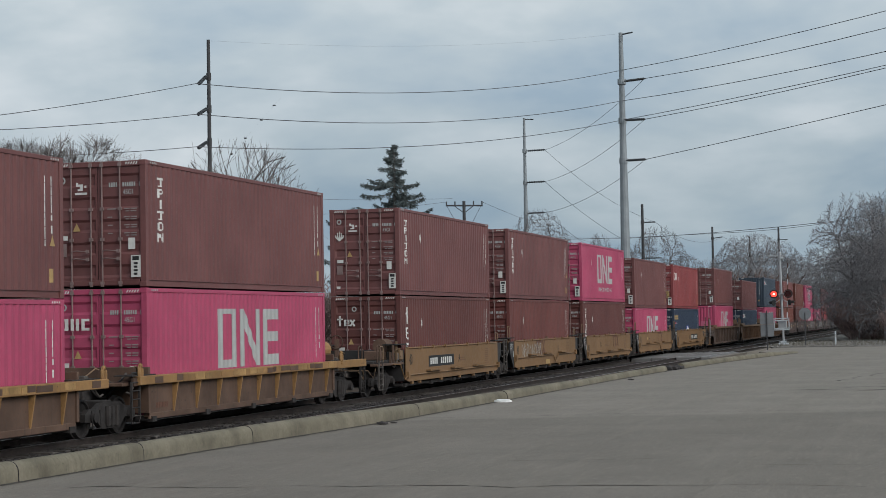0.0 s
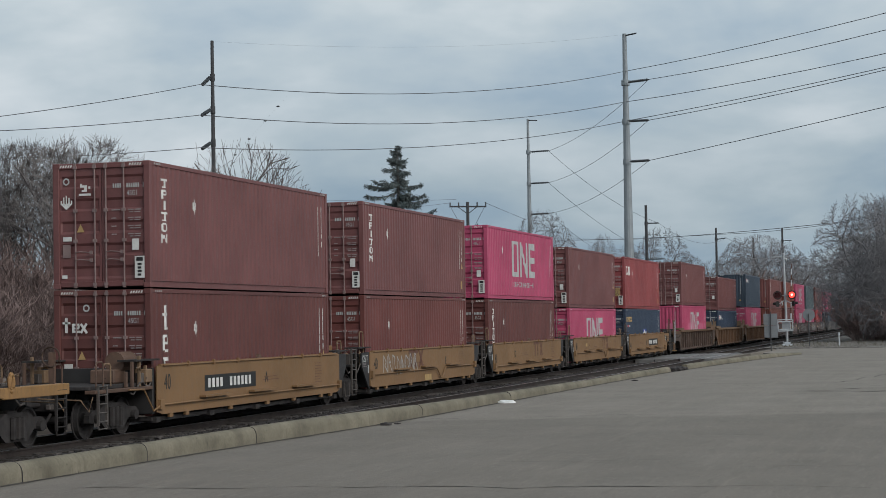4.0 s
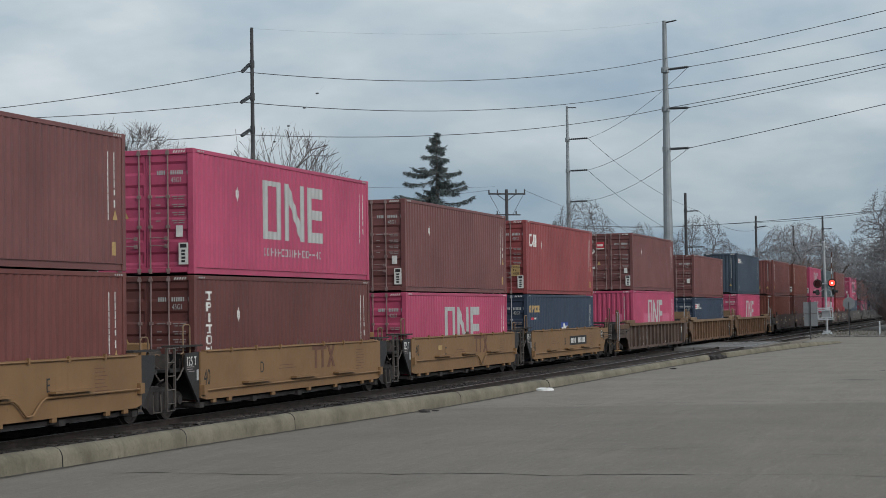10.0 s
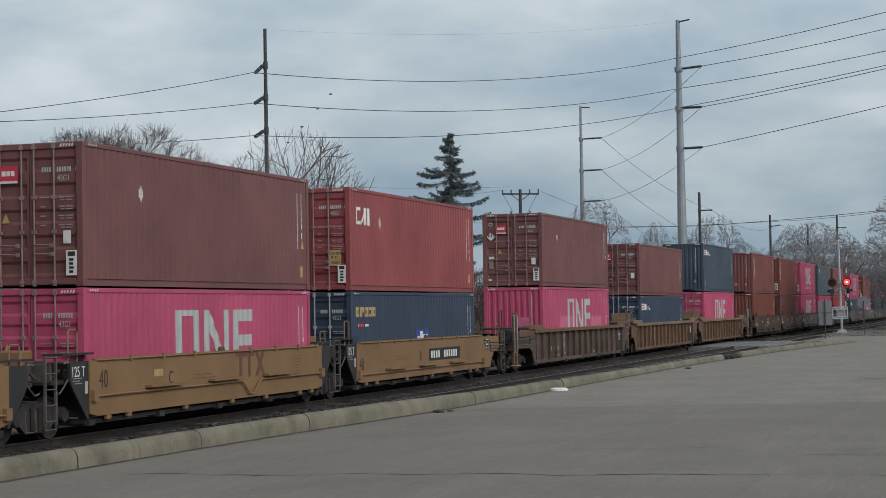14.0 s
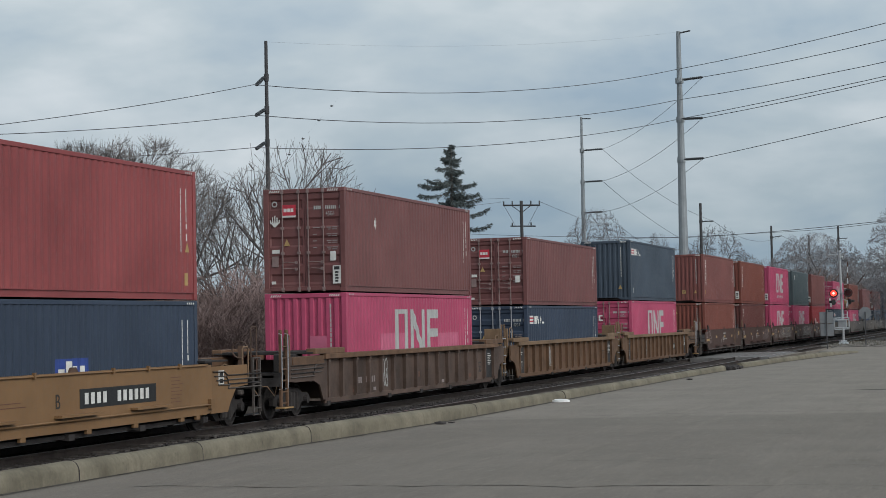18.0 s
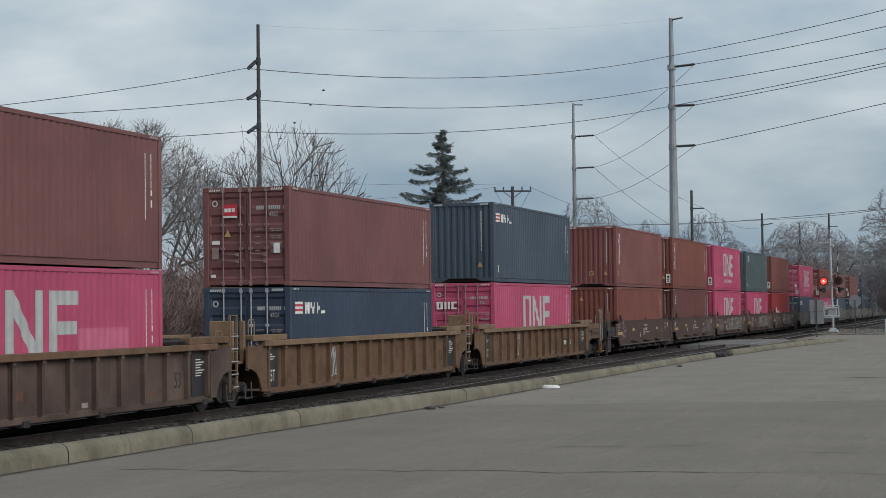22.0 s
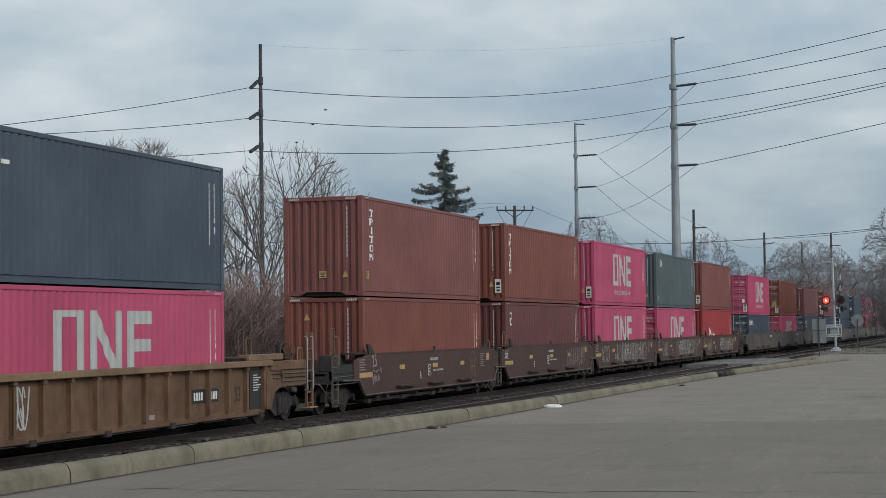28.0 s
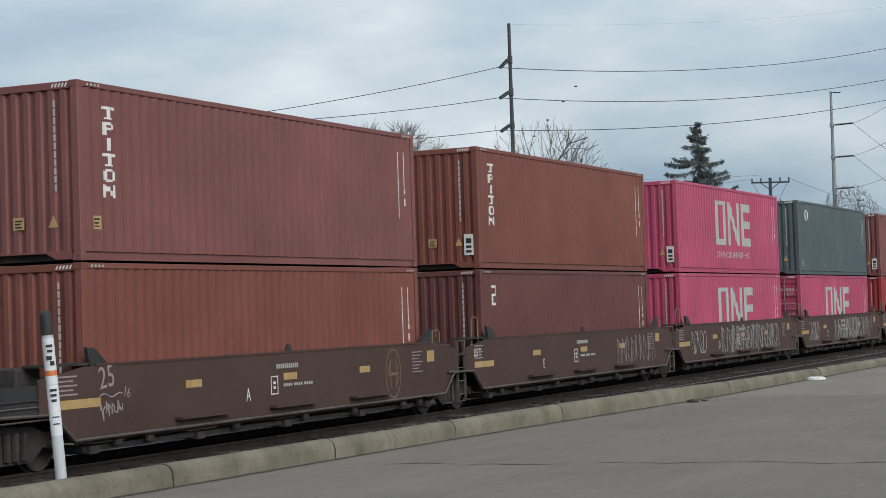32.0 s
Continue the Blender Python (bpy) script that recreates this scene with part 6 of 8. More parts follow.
# middle of the unit at the start, unit kind, then upper and lower box: colour, height, near end, marks
UNITS = [
    (12.0, "ochre", ("brown", TALL, D, ("yellow",)), ("pink", TALL, D, ("big",))),
    (27.85, "ochre", ("brown", TALL, D, ("yellow",)), ("pink", LOW, D, ("big",))),
    (44.03, "ochre", ("brown", TALL, D, ("upright", "tag", "swirl", "yellow")), ("pink", TALL, D, ("big", "logo_end"))),
    (63.78, "yellow", ("brown", TALL, D, ("upright", "tag", "swirl", "hand", "arrow")), ("maroon", TALL, D, ("tall_three", "three", "arrow", "yellow"))),
    (79.32, "yellow", ("brown", TALL, D, ("upright", "tag", "arrow", "yellow")), ("oxide", TALL, D, ("arrow", "yellow"))),
    (94.90, "yellow", ("pink", TALL, D, ("big", "line", "tag", "arrow")), ("maroon", TALL, D, ("upright", "arrow"))),
    (110.53, "yellow", ("brown", TALL, D, ("tag", "arrow", "redbox", "yellow")), ("pink", LOW, D, ("big",))),
    (125.83, "yellow", ("orange", TALL, D, ("square", "arrow", "tag", "yellow_end", "yellow")), ("blue", LOW, D, ("seaco",))),
    (147.63, "ribbed", ("brown", TALL, D, ("redbox", "hand", "tag", "arrow")), ("pink", TALL, P, ("big", "patches", "patch_end"))),
    (167.27, "ribbed", ("brown", LOW, D, ("redbox",)), ("blue", LOW, D, ("flag",))),
    (187.04, "ribbed", ("navy", TALL, P, ("flag", "white_near")), ("pink", TALL, D, ("big", "logo_end"))),
    (208.93, "brown", ("redbrown", TALL, P, ("upright", "yellow_end", "yellow_near")), ("rust", TALL, P, ("low",))),
    (224.50, "brown", ("rust", TALL, P, ("upright", "tag", "yellow_end")), ("maroon", TALL, P, ("small_mark", "low"))),
    (239.83, "brown", ("pink", TALL, P, ("big", "line", "tag")), ("pink", TALL, P, ("big",))),
    (255.08, "brown", ("teal", TALL, P, ("badge", "white_near")), ("pink", TALL, D, ("big",))),
    (270.29, "brown", ("redbrown", TALL, P, ("tag",)), ("red", TALL, P, ("kline",))),
    (291.20, "grey", ("pink", TALL, D, ("big", "line", "tag")), ("navy", LOW, D, ("flag",))),
    (310.30, "grey", ("rust", TALL, D, ("arrow", "tag", "yellow_end")), ("pink", LOW, D, ("big",))),
    (329.60, "grey", ("brown", LOW, P, ("white_near",)), ("navy", LOW, D, ("seaco",))),
    (348.50, "grey", ("redbrown", LOW, D, ("tag",)), ("navy", LOW, D, ())),
    (367.50, "grey", ("navy", LOW, D, ("arrow",)), ("blue", LOW, D, ())),
    (387.00, "grey", ("navy", LOW, D, ("arrow",)), ("navy", LOW, D, ())),
    (406.50, "grey", ("pink", LOW, D, ("big", "tag")), ("redbrown", LOW, D, ())),
    (426.00, "grey", ("redbrown", LOW, D, ("tag",)), ("maroon", LOW, D, ())),
    (445.50, "grey", ("brown", LOW, P, ("arrow",)), ("pink", LOW, D, ("big",))),
    (465.00, "grey", ("rust", LOW, D, ()), ("navy", LOW, D, ())),
]
SETS = [(0, 2), (3, 7), (8, 10), (11, 15), (16, 20), (21, 25)]
ROLLING = []


def car_marks(i, car, kind, joint):
    x = 1.4475
    if kind == "yellow":
        letter = {3: "A", 4: "E", 5: "D", 6: "C", 7: "B"}[i]
        if i != 7:
            lettering(letter, 0.28, "black", car, x, {3: 0.35, 4: 2.25, 5: -2.8, 6: -2.8}[i], 0.90, SIDE_ON, 0.85)
        else:
            lettering("B", 0.29, "black", car, x, -0.75, 0.86, SIDE_ON, 0.9)
        if i >= 3:
            lettering("40", 0.36, "black", car, x, *((-6.12, 0.74) if i in (5, 7) else (-5.92, 0.95)))
        if i in (3, 7):
            y = -3.6 if i == 3 else 0.2
            part("number_board", card_mesh(3.30, 0.38, "black"), "black", car, "black number board with white blocks", at=(x, y, 0.82))
            part("number_marking", bars_mesh(tuple((0.20 + 0.25 * k + (0.36 if k > 3 else 0), 0.08, 0.15, 0.22) for k in range(10)), "white", True), "white", car, at=(x + 0.004, y, 0.82))
        else:
            bm = boxes((-0.0015, 0.0015, 0.0, 1.08, 0.48, 0.60), (-0.0015, 0.0015, 0.20, 0.36, 0.0, 0.48), (-0.0015, 0.0015, 0.70, 0.86, 0.0, 0.48))
            for pts in (((1.12, 0.0), (1.30, 0.0), (1.74, 0.60), (1.56, 0.60)), ((1.56, 0.0), (1.74, 0.0), (1.53, 0.29), (1.44, 0.17)), ((1.12, 0.60), (1.30, 0.60), (1.42, 0.43), (1.33, 0.31))):
                plate(bm, pts, -0.0015, 0.0015 if pts[0][0] < 1.2 and pts[0][1] < 0.1 else 0.0025)
            part("owner_mark", bm, "oxide_mark", car, "oxide red block mark", at=(x, 0.75 if i != 4 else -2.2, 0.88))
        if i == 7:
            part("end_mark", card_mesh(0.30, 0.34, "white"), "white", car, "white square mark with black blocks", at=(1.4125, 6.75, 1.02))
            part("end_mark_block", bars_mesh(((0.05, 0.05, 0.20, 0.10), (0.05, 0.19, 0.20, 0.10)), "black", True), "black", car, at=(1.416, 6.75, 1.02))
        if i == 6:
            part("yellow_panel", card_mesh(0.42, 0.15, "yellow"), "yellow", car, at=(x, -3.5, 1.08))
        if i == 4:
            scrawl(40, -5.0, -1.2, 0.66, 1.40, x + 0.002, car, "grey_mark", 0.020, 8)
            part("pale_patch", card_mesh(0.80, 0.20, "yellow"), "yellow", car, "clean yellow patch", at=(1.45, -0.35, 0.42))
        rnd = random.Random(i)
        part("fine_print", bars_mesh(tuple((-0.2 + 0.02 * (k % 3), 1.28 - 0.075 * k, 0.42 + 0.22 * rnd.random(), 0.016) for k in range(8)), "oxide_mark", True), "oxide_mark", car, at=(x, 4.4, 0))
        part("fine_print", bars_mesh(((0, 0.95, 1.2, 0.018), (0.1, 1.03, 0.9, 0.018)), "oxide_mark", True), "oxide_mark", car, at=(x, {3: 0.2, 7: -3.0}.get(i, -1.6), 0))
        if i > 3:
            lettering("125 T", 0.21, "white", car, 1.4125, -6.98, 1.20, SIDE_ON, 0.74)
            part("small_plate", card_mesh(0.11, 0.24, "grey_mark"), "grey_mark", car, at=(1.4125, -6.44, 0.86))
            part("fine_print", bars_mesh(((0.05, 0.10, 0.36, 0.018), (0.05, 0.05, 0.28, 0.018), (0.12, 0.0, 0.30, 0.018)), "print", True), "print", car, at=(1.4125, -6.98, 1.06))
    elif kind == "brown":
        lettering({11: "A", 12: "E", 13: "D", 14: "C", 15: "B"}[i], 0.24, "white", car, x, -1.60 if i == 11 else -2.9, 0.78)
        if i == 12:
            lettering("125 T", 0.17, "white", car, x, -7.15, 1.22)
        part("number_marking", bars_mesh(tuple((0.075 * k, 0, 0.045, 0.085) for k in range(11)), "grey_mark", True), "grey_mark", car, at=(x, -0.5, 1.32))
        part("load_limit", bars_mesh(tuple((0.085 * k + 0.05 * (k // 4), 0, 0.055, 0.055) for k in range(12)), "grey_mark", True), "grey_mark", car, at=(x, -0.25, 0.98))
        part("test_box", bars_mesh(((0, 0, 0.26, 0.02), (0, 0.32, 0.26, 0.02), (0, 0.02, 0.02, 0.30), (0.24, 0.02, 0.02, 0.30), (0.09, 0.10, 0.08, 0.05), (0.09, 0.19, 0.08, 0.05)), "white", True), "white", car, at=(x, -0.72, 0.85))
        for y, z, w in ((-3.55, 1.12, 0.50), (-0.25, 1.10, 0.50), (2.8, 1.10, 0.44)):
            part("reflector", card_mesh(w, 0.13, "yellow"), "yellow", car, "yellow reflective strip", at=(x, y, z))
        part("reflector", card_mesh(1.1, 0.14, "yellow"), "yellow", car, "yellow reflective strip", at=(x, -7.1, 0.96))
        part("fine_print", bars_mesh(tuple((0, 1.42 - 0.07 * k, 0.52 - 0.1 * (k % 3), 0.022) for k in range(7)), "print", True), "print", car, at=(x, 5.2, 0))
        part("fine_print", bars_mesh(tuple((0, 1.40 - 0.07 * k, 0.50 - 0.1 * (k % 2), 0.025) for k in range(5)), "print", True), "print", car, at=(x, -7.1, 0.05))
        part("yellow_panel", card_mesh(0.36, 0.24, "yellow"), "yellow", car, at=(x, 5.95, 1.2))
        if i == 11:
            lettering("25", 0.36, "print", car, x + 0.002, -6.02, 1.22, SIDE_ON @ pose(0, 0, 0, 0, 0, 8), 0.85)
            lettering("16", 0.17, "print", car, x + 0.002, -5.40, 1.10, SIDE_ON @ pose(0, 0, 0, 0, 0, -15), 0.85)
            part("graffiti_stroke", tubes([(x + 0.002, -6.02 + 0.075 * k, 1.12 + 0.03 * math.sin(k * 1.1)) for k in range(9)], radius=0.012, seg=5), "print", car, "pale painted line")
            scrawl(33, -6.02, -5.42, 0.80, 1.06, x + 0.002, car, "print", 0.014, 4)
            bm = bmesh.new()
            n = 32
            ring_a = [bm.verts.new((0, 0.36 * math.cos(2 * math.pi * k / n), 0.52 * math.sin(2 * math.pi * k / n))) for k in range(n)]
            ring_b = [bm.verts.new((0, 0.33 * math.cos(2 * math.pi * k / n), 0.49 * math.sin(2 * math.pi * k / n))) for k in range(n)]
            for k in range(n):
                bm.faces.new((ring_a[k], ring_a[(k + 1) % n], ring_b[(k + 1) % n], ring_b[k]))
            for j in range(3):
                for s in (-1, 1):
                    box(bm, -0.001, 0.001, s * (0.12 + 0.05 * j) - 0.012, s * (0.12 + 0.05 * j) + 0.012, -0.30 + 0.08 * j, 0.30 - 0.07 * j)
            box(bm, -0.001, 0.001, -0.24, 0.24, -0.04, 0.02)
            part("faded_ring", bm, "tan_car", car, "faded oval outline mark", at=(x + 0.002, 4.3, 1.02))
        if i == 12:
            scrawl(52, 2.6, 5.9, 0.62, 1.45, x + 0.002, car, "print", 0.014, 9)
        if i >= 13:
            scrawl(60 + i, -2.6 + (i - 13), 4.8, 0.52, 1.52, x + 0.002, car, "grey_mark", 0.020, 12)
            squiggle(70 + i, -2.0 + (i - 13), 4.4, 0.60, 1.46, x + 0.012, car, "print", 0.012, 8)
            squiggle(80 + i, -5.8, -4.3, 0.7, 1.4, x + 0.003, car, "grey_mark", 0.012, 5)
    elif kind == "grey":
        scrawl(120 + i, -5.0, 3.0 + (i % 3), 0.55, 1.5, x + 0.002, car, "print", 0.022, 11)
        part("number_marking", bars_mesh(tuple((0.10 * k, 0, 0.065, 0.11) for k in range(10)), "white", True), "white", car, at=(x, 4.2, 1.3))
    elif kind == "ribbed":
        half = 8.15
        for s in ((-1, 1) if i != 8 else (1,)):
            part("marking_panel", boxes((1.326, 1.342, *sorted((s * (half - 0.02), s * (half - 0.88))), 0.44, 1.40)), "black_car", car, "black stencil panel")
            part("fine_print", bars_mesh(tuple((0.10, 0.80 - 0.06 * k , 0.26 + 0.2 * ((k * 2) % 3) / 2, 0.022) for k in range(3 if s < 0 else 7)), "white", True), "white", car, at=(1.3445, s * (half - 0.45) - 0.32, 0.44))
        if i != 8:
            lettering("125T", 0.30, "white", car, 1.345, -half + 0.10, 0.58, SIDE_ON, 0.62)
        lettering("53", 0.36, "black", car, 1.328, 6.40, 0.66)
        if i == 9:
            # faded block mark, one stroke set to a panel
            part("owner_mark", boxes((1.3265, 1.3285, 2.75, 3.30, 1.02, 1.16), (1.3265, 1.3285, 2.94, 3.10, 0.52, 1.02), (1.3265, 1.3285, 3.66, 4.14, 1.02, 1.16), (1.3265, 1.3285, 3.82, 3.98, 0.52, 1.02)), "oxide_mark", car, "faded red block mark")
        for k, (yy, zz, w, hh) in enumerate(((-6.6, 0.50, 0.30, 0.10), (-4.9, 0.48, 0.22, 0.09), (-1.0, 0.72, 0.34, 0.16), (1.6, 0.46, 0.26, 0.10), (4.6, 0.52, 0.30, 0.12))):
            part("stencil", card_mesh(w, hh, "print" if k % 2 else "oxide_mark"), None, car, "worn stencil patch", at=(1.3285, yy + 0.9 * (i % 3) / 3, zz))
        if i == 8:
            part("number_marking", bars_mesh(tuple((0.16 * k + (0.30 if k > 3 else 0), 0, 0.09, 0.17) for k in range(9)), "print", True), "print", car, at=(1.3285, -5.85, 0.72))
        if i == 10:
            part("number_board", card_mesh(1.45, 0.32, "black"), "black", car, "black number board with white blocks", at=(1.3295, 4.02, 0.70))
            part("number_marking", bars_mesh(tuple((0.10 + 0.13 * k + (0.14 if k > 3 else 0), 0.07, 0.08, 0.18) for k in range(9)), "white", True), "white", car, at=(1.3335, 4.02, 0.70))
        squiggle(90 + i, -3.72, -3.1, 0.55, 1.35, 1.329, car, "grey_mark", 0.022, 3)
    elif kind == "ochre":
        part("number_marking", bars_mesh(tuple((0.085 * k, 0, 0.06, 0.12) for k in range(8)), "oxide_mark", True), "oxide_mark", car, at=(1.328, -5.9, 0.52))


def build_train():
    for i, (y0, kind, upper, lower) in enumerate(UNITS):
        near_outer = any(i == a for a, b in SETS)
        far_outer = any(i == b for a, b in SETS)
        long = kind in ("ribbed", "grey")
        joint = 9.85 if long else 7.72
        half = 8.15 if long else 6.30
        if kind == "yellow":
            car = smooth_car("yellow_car", "mustard yellow", half, joint, near_outer, far_outer, 0.78 if i in (4, 6) else 0.60, "yellow")
        elif kind == "brown":
            car = smooth_car("brown_car", "oxide brown graffitied" if i > 12 else "oxide brown", half, joint, near_outer, far_outer, 0.42, "brown")
        elif kind == "grey":
            car = smooth_car("grey_car", "grimy grey", half, joint, near_outer, far_outer, 0.42, "brown")
        elif kind == "ribbed":
            shades = ("dark_car", "rib_car", "dark_car") if i == 8 else ("rib_car", "tan_car", "rib_car")
            car = ribbed_car(shades[0], "grimy dark brown" if i == 8 else "weathered brown", half, joint, near_outer, far_outer, 1.05, shades[1], shades[2])
        else:
            car = ribbed_car("rust_car", "rusty yellow and brown", half, joint, near_outer, far_outer, 0.92, "ochre_car", "ochre_car", 1.27)
        truck(car, -joint)
        if far_outer:
            truck(car, joint)
        car_marks(i, car, kind, joint)
        ROLLING.append((car, y0, 0.0))
        low = container(*lower, "in a well car")
        ROLLING.append((low, y0, WELL))
        top = container(*upper, f"on {COLOUR_WORD[lower[0]].split()[-1]} one")
        ROLLING.append((top, y0, WELL + lower[1] + 0.026))


build_train()


# ---- poles and wires ----
def ring_pole(parent, x, y, top, r0, r1, mat, name="shaft", z0=-0.5):
    bm = tube(bmesh.new(), ((x, y, z0), (x, y, top * 0.5), (x, y, top)), r0, 12, r1)
    return part(name, bm, mat, parent)


def post_insulator(bm, a, b, r=0.10):
    """A ribbed post insulator from a to b."""
    a, b = Vector(a), Vector(b)
    tube(bm, (a, b), r * 0.55, 8)
    for i in range(9):
        p = a.lerp(b, 0.12 + 0.8 * i / 8)
        d = (b - a).normalized() * 0.03
        tube(bm, (p - d, p + d), r, 8)
    return bm


def power_pole(x, y, top, r0, r1, mat, label, arms, cap=None):
    ob = thing("power_pole", label, "utility pole", "poles of the power line")
    ring_pole(ob, x, y, top, r0, r1, mat)
    for a, b in arms:
        arm = part("insulator", post_insulator(bmesh.new(), a, b, 0.105), "insulator", ob, "dark ribbed post insulator")
    for a, _ in arms:
        bm = tube(bmesh.new(), ((x, y, a[2] - 0.2), (x, y, a[2] + 0.2)), (r0 + r1) * 0.5 + 0.015, 12)
        part("collar", bm, mat, ob)
    if cap:
        part("cap_bracket", tubes(((x, y, top - 0.15), cap), radius=0.06), "insulator", ob)
    return ob


power_pole(-38.75, 92.2, 18.05, 0.15, 0.09, "wood_pole", "slim dark pole with three slanting insulators", [((-38.8, 92.0, 16.02), (-38.50, 90.2, 15.36)), ((-38.8, 92.0, 14.24), (-38.52, 90.1, 13.70)), ((-38.8, 92.0, 12.42), (-38.52, 90.1, 11.90))])
power_pole(-23.80, 137.95, 24.35, 0.46, 0.16, "steel_pole", "tall tapered galvanised steel pole with three insulator arms", [((-23.5, 137.6, 20.55), (-21.64, 135.6, 20.40)), ((-23.5, 137.6, 17.55), (-21.70, 135.6, 17.33)), ((-23.5, 137.6, 14.45), (-21.70, 135.6, 14.30))], (-22.8, 137.4, 24.25))
power_pole(-42.37, 185.2, 23.55, 0.34, 0.12, "steel_pole", "slender galvanised steel pole with three insulator arms", [((-42.1, 185.0, 20.05), (-39.87, 183.72, 19.98)), ((-42.1, 185.0, 16.75), (-39.94, 183.7, 16.68)), ((-42.1, 185.0, 13.52), (-40.0, 183.7, 13.48))], (-41.3, 184.8, 23.3))
power_pole(-36.92, 227.0, 16.71, 0.26, 0.16, "wood_pole", "dark pole with short side arms far along the line", [((-36.8, 227.0, 14.42), (-35.3, 227.0, 14.42)), ((-36.8, 227.0, 9.9), (-34.6, 227.0, 9.9))])
power_pole(-36.97, 297.7, 17.08, 0.28, 0.16, "wood_pole", "dark pole with short side arms far along the line", [((-36.9, 297.7, 15.2), (-35.3, 297.7, 15.4)), ((-36.9, 297.7, 11.0), (-35.3, 297.7, 11.2))])
power_pole(-31.69, 358.6, 19.67, 0.30, 0.18, "wood_pole", "dark pole with short side arms far along the line", [((-31.6, 358.6, 17.2), (-29.9, 358.6, 17.2)), ((-31.6, 358.6, 13.2), (-29.9, 358.6, 13.2))])
power_pole(-43.46, 417.7, 20.5, 0.30, 0.2, "wood_pole", "dark wooden pole far behind the trees", [])


def cross_arm_pole():
    ob = thing("utility_pole", "old wooden utility pole with two crossarms", "utility pole")
    x, y = -38.4, 145.0
    ring_pole(ob, x, y, 12.3, 0.17, 0.13, "wood_pole", "pole")
    part("crossarm", tubes(((-39.85, 144.6, 11.95), (-36.9, 145.4, 11.9)), radius=0.075), "wood_pole", ob)
    for k in (0.02, 0.25, 0.75, 0.98):
        part("insulator", tubes(((-39.85 + 2.95 * k, 144.6 + 0.8 * k, 11.98), (-39.85 + 2.95 * k, 144.6 + 0.8 * k, 12.28)), radius=0.06), "insulator", ob)
    for k in (-1, 1):
        part("brace", tubes(((x, y, 11.3), (x + k * 0.75, y + k * 0.2, 11.9)), radius=0.035), "wood_pole", ob)
    part("crossarm", tubes(((-39.3, 144.75, 10.22), (-37.3, 145.3, 10.18)), radius=0.06), "wood_pole", ob)
    for k in (-1, 1):
        part("guy_wire", tubes(((x + k * 1.35, y + k * 0.37, 11.88), (x + k * 0.5, y + k * 0.14, 10.25)), radius=0.018), "wire", ob)
        part("insulator", tubes(((x + k * 0.75, y + k * 0.2, 10.25), (x + k * 0.75, y + k * 0.2, 10.5)), radius=0.06), "insulator", ob)


cross_arm_pole()


def street_lamp_pole():
    ob = thing("street_lamp", "wooden pole with a lamp arm, transformer can and cable racks", "street lamp")
    x, y = -50.0, 62.5
    ring_pole(ob, x, y, 10.5, 0.15, 0.11, "wood_pole", "pole")
    part("lamp_arm", tubes(((x, y, 6.9), (x + 0.25, y + 0.2, 7.35), (x + 0.5, y + 0.4, 7.45)), radius=0.04), "steel_pole", ob)
    bm = bmesh.new()
    bmesh.ops.create_uvsphere(bm, u_segments=12, v_segments=6, radius=0.27, matrix=Matrix.Translation((x + 0.70, y + 0.52, 7.45)) @ Matrix.Diagonal((1.5, 0.8, 0.32, 1)))
    part("lamp_head", bm, "sign_back", ob)
    part("transformer", tubes(((x + 0.45, y + 0.2, 5.5), (x + 0.45, y + 0.2, 6.3)), radius=0.2, seg=12), "wood_pole", ob, "grey transformer can")
    for z in (3.5, 3.9, 4.3, 4.7):
        part("cable_rack", tubes(((x - 0.1, y, z), (x + 0.4, y + 0.2, z + 0.05)), radius=0.05), "insulator", ob)


street_lamp_pole()


def wire(points, radius=0.016, sag=0.0, label="thin overhead power cable"):
    pts = []
    for a, b in zip(points, points[1:]):
        a, b = Vector(a), Vector(b)
        for i in range(16):
            k = i / 16
            pts.append(a.lerp(b, k) - Vector((0, 0, sag * 4 * k * (1 - k))))
    pts.append(Vector(points[-1]))
    bm = tube(bmesh.new(), pts, radius, 5)
    tagged(new("power_cable", to_mesh(bm, "wire")), label, "cable", "overhead cables")


for i, (z_l, z1, z2, z3) in enumerate(((12.15, 15.30, 21.45, 20.96), (11.55, 13.66, 19.09, 18.47), (10.30, 11.92, 17.60, 17.63))):
    wire([(-47.4, 60.0, 2 * (z_l + 0.4) - z1), (-38.40, 89.6, z1)], 0.018, 0.4)
    wire([(-38.40, 89.6, z1), (-24.1, 138.2, z2)], 0.022, (1.02, 0.98, 0.85)[i])
    wire([(-24.1, 138.2, z2), (38.0, 67.6, z2 + 2.5)], 0.024, (z2 + 0.84 - z3) / 0.894)
wire([(-38.75, 92.2, 18.0), (-23.8, 137.95, 24.3)], 0.003, 0.6)
for i, (z2, zr) in enumerate(((20.40, 19.91), (17.33, 17.45), (14.30, 15.19))):
    wire([(-21.65, 135.6, z2), (38.0, 67.6, z2 + 4.0)], 0.024, (z2 + 1.2 - zr) / 0.85)
P3 = [(-39.87, 183.72, 19.95), (-39.94, 183.7, 16.66), (-40.0, 183.7, 13.46)]
P2 = [(-21.65, 135.6, 20.40), (-21.70, 135.6, 17.33), (-21.70, 135.6, 14.30)]
P4 = [(-35.3, 227.0, 14.4), (-34.6, 227.0, 9.9), (-36.6, 227.0, 8.0)]
for a, b, c in zip(P3, P2, P4):
    wire([a, b], 0.018, 0.7)
    wire([a, c], 0.020, 0.9)
wire([(-35.3, 227, 14.4), (-35.3, 297.7, 15.4)], 0.022, 1.6)
wire([(-35.3, 297.7, 15.4), (-29.9, 358.6, 17.2)], 0.024, 1.6)
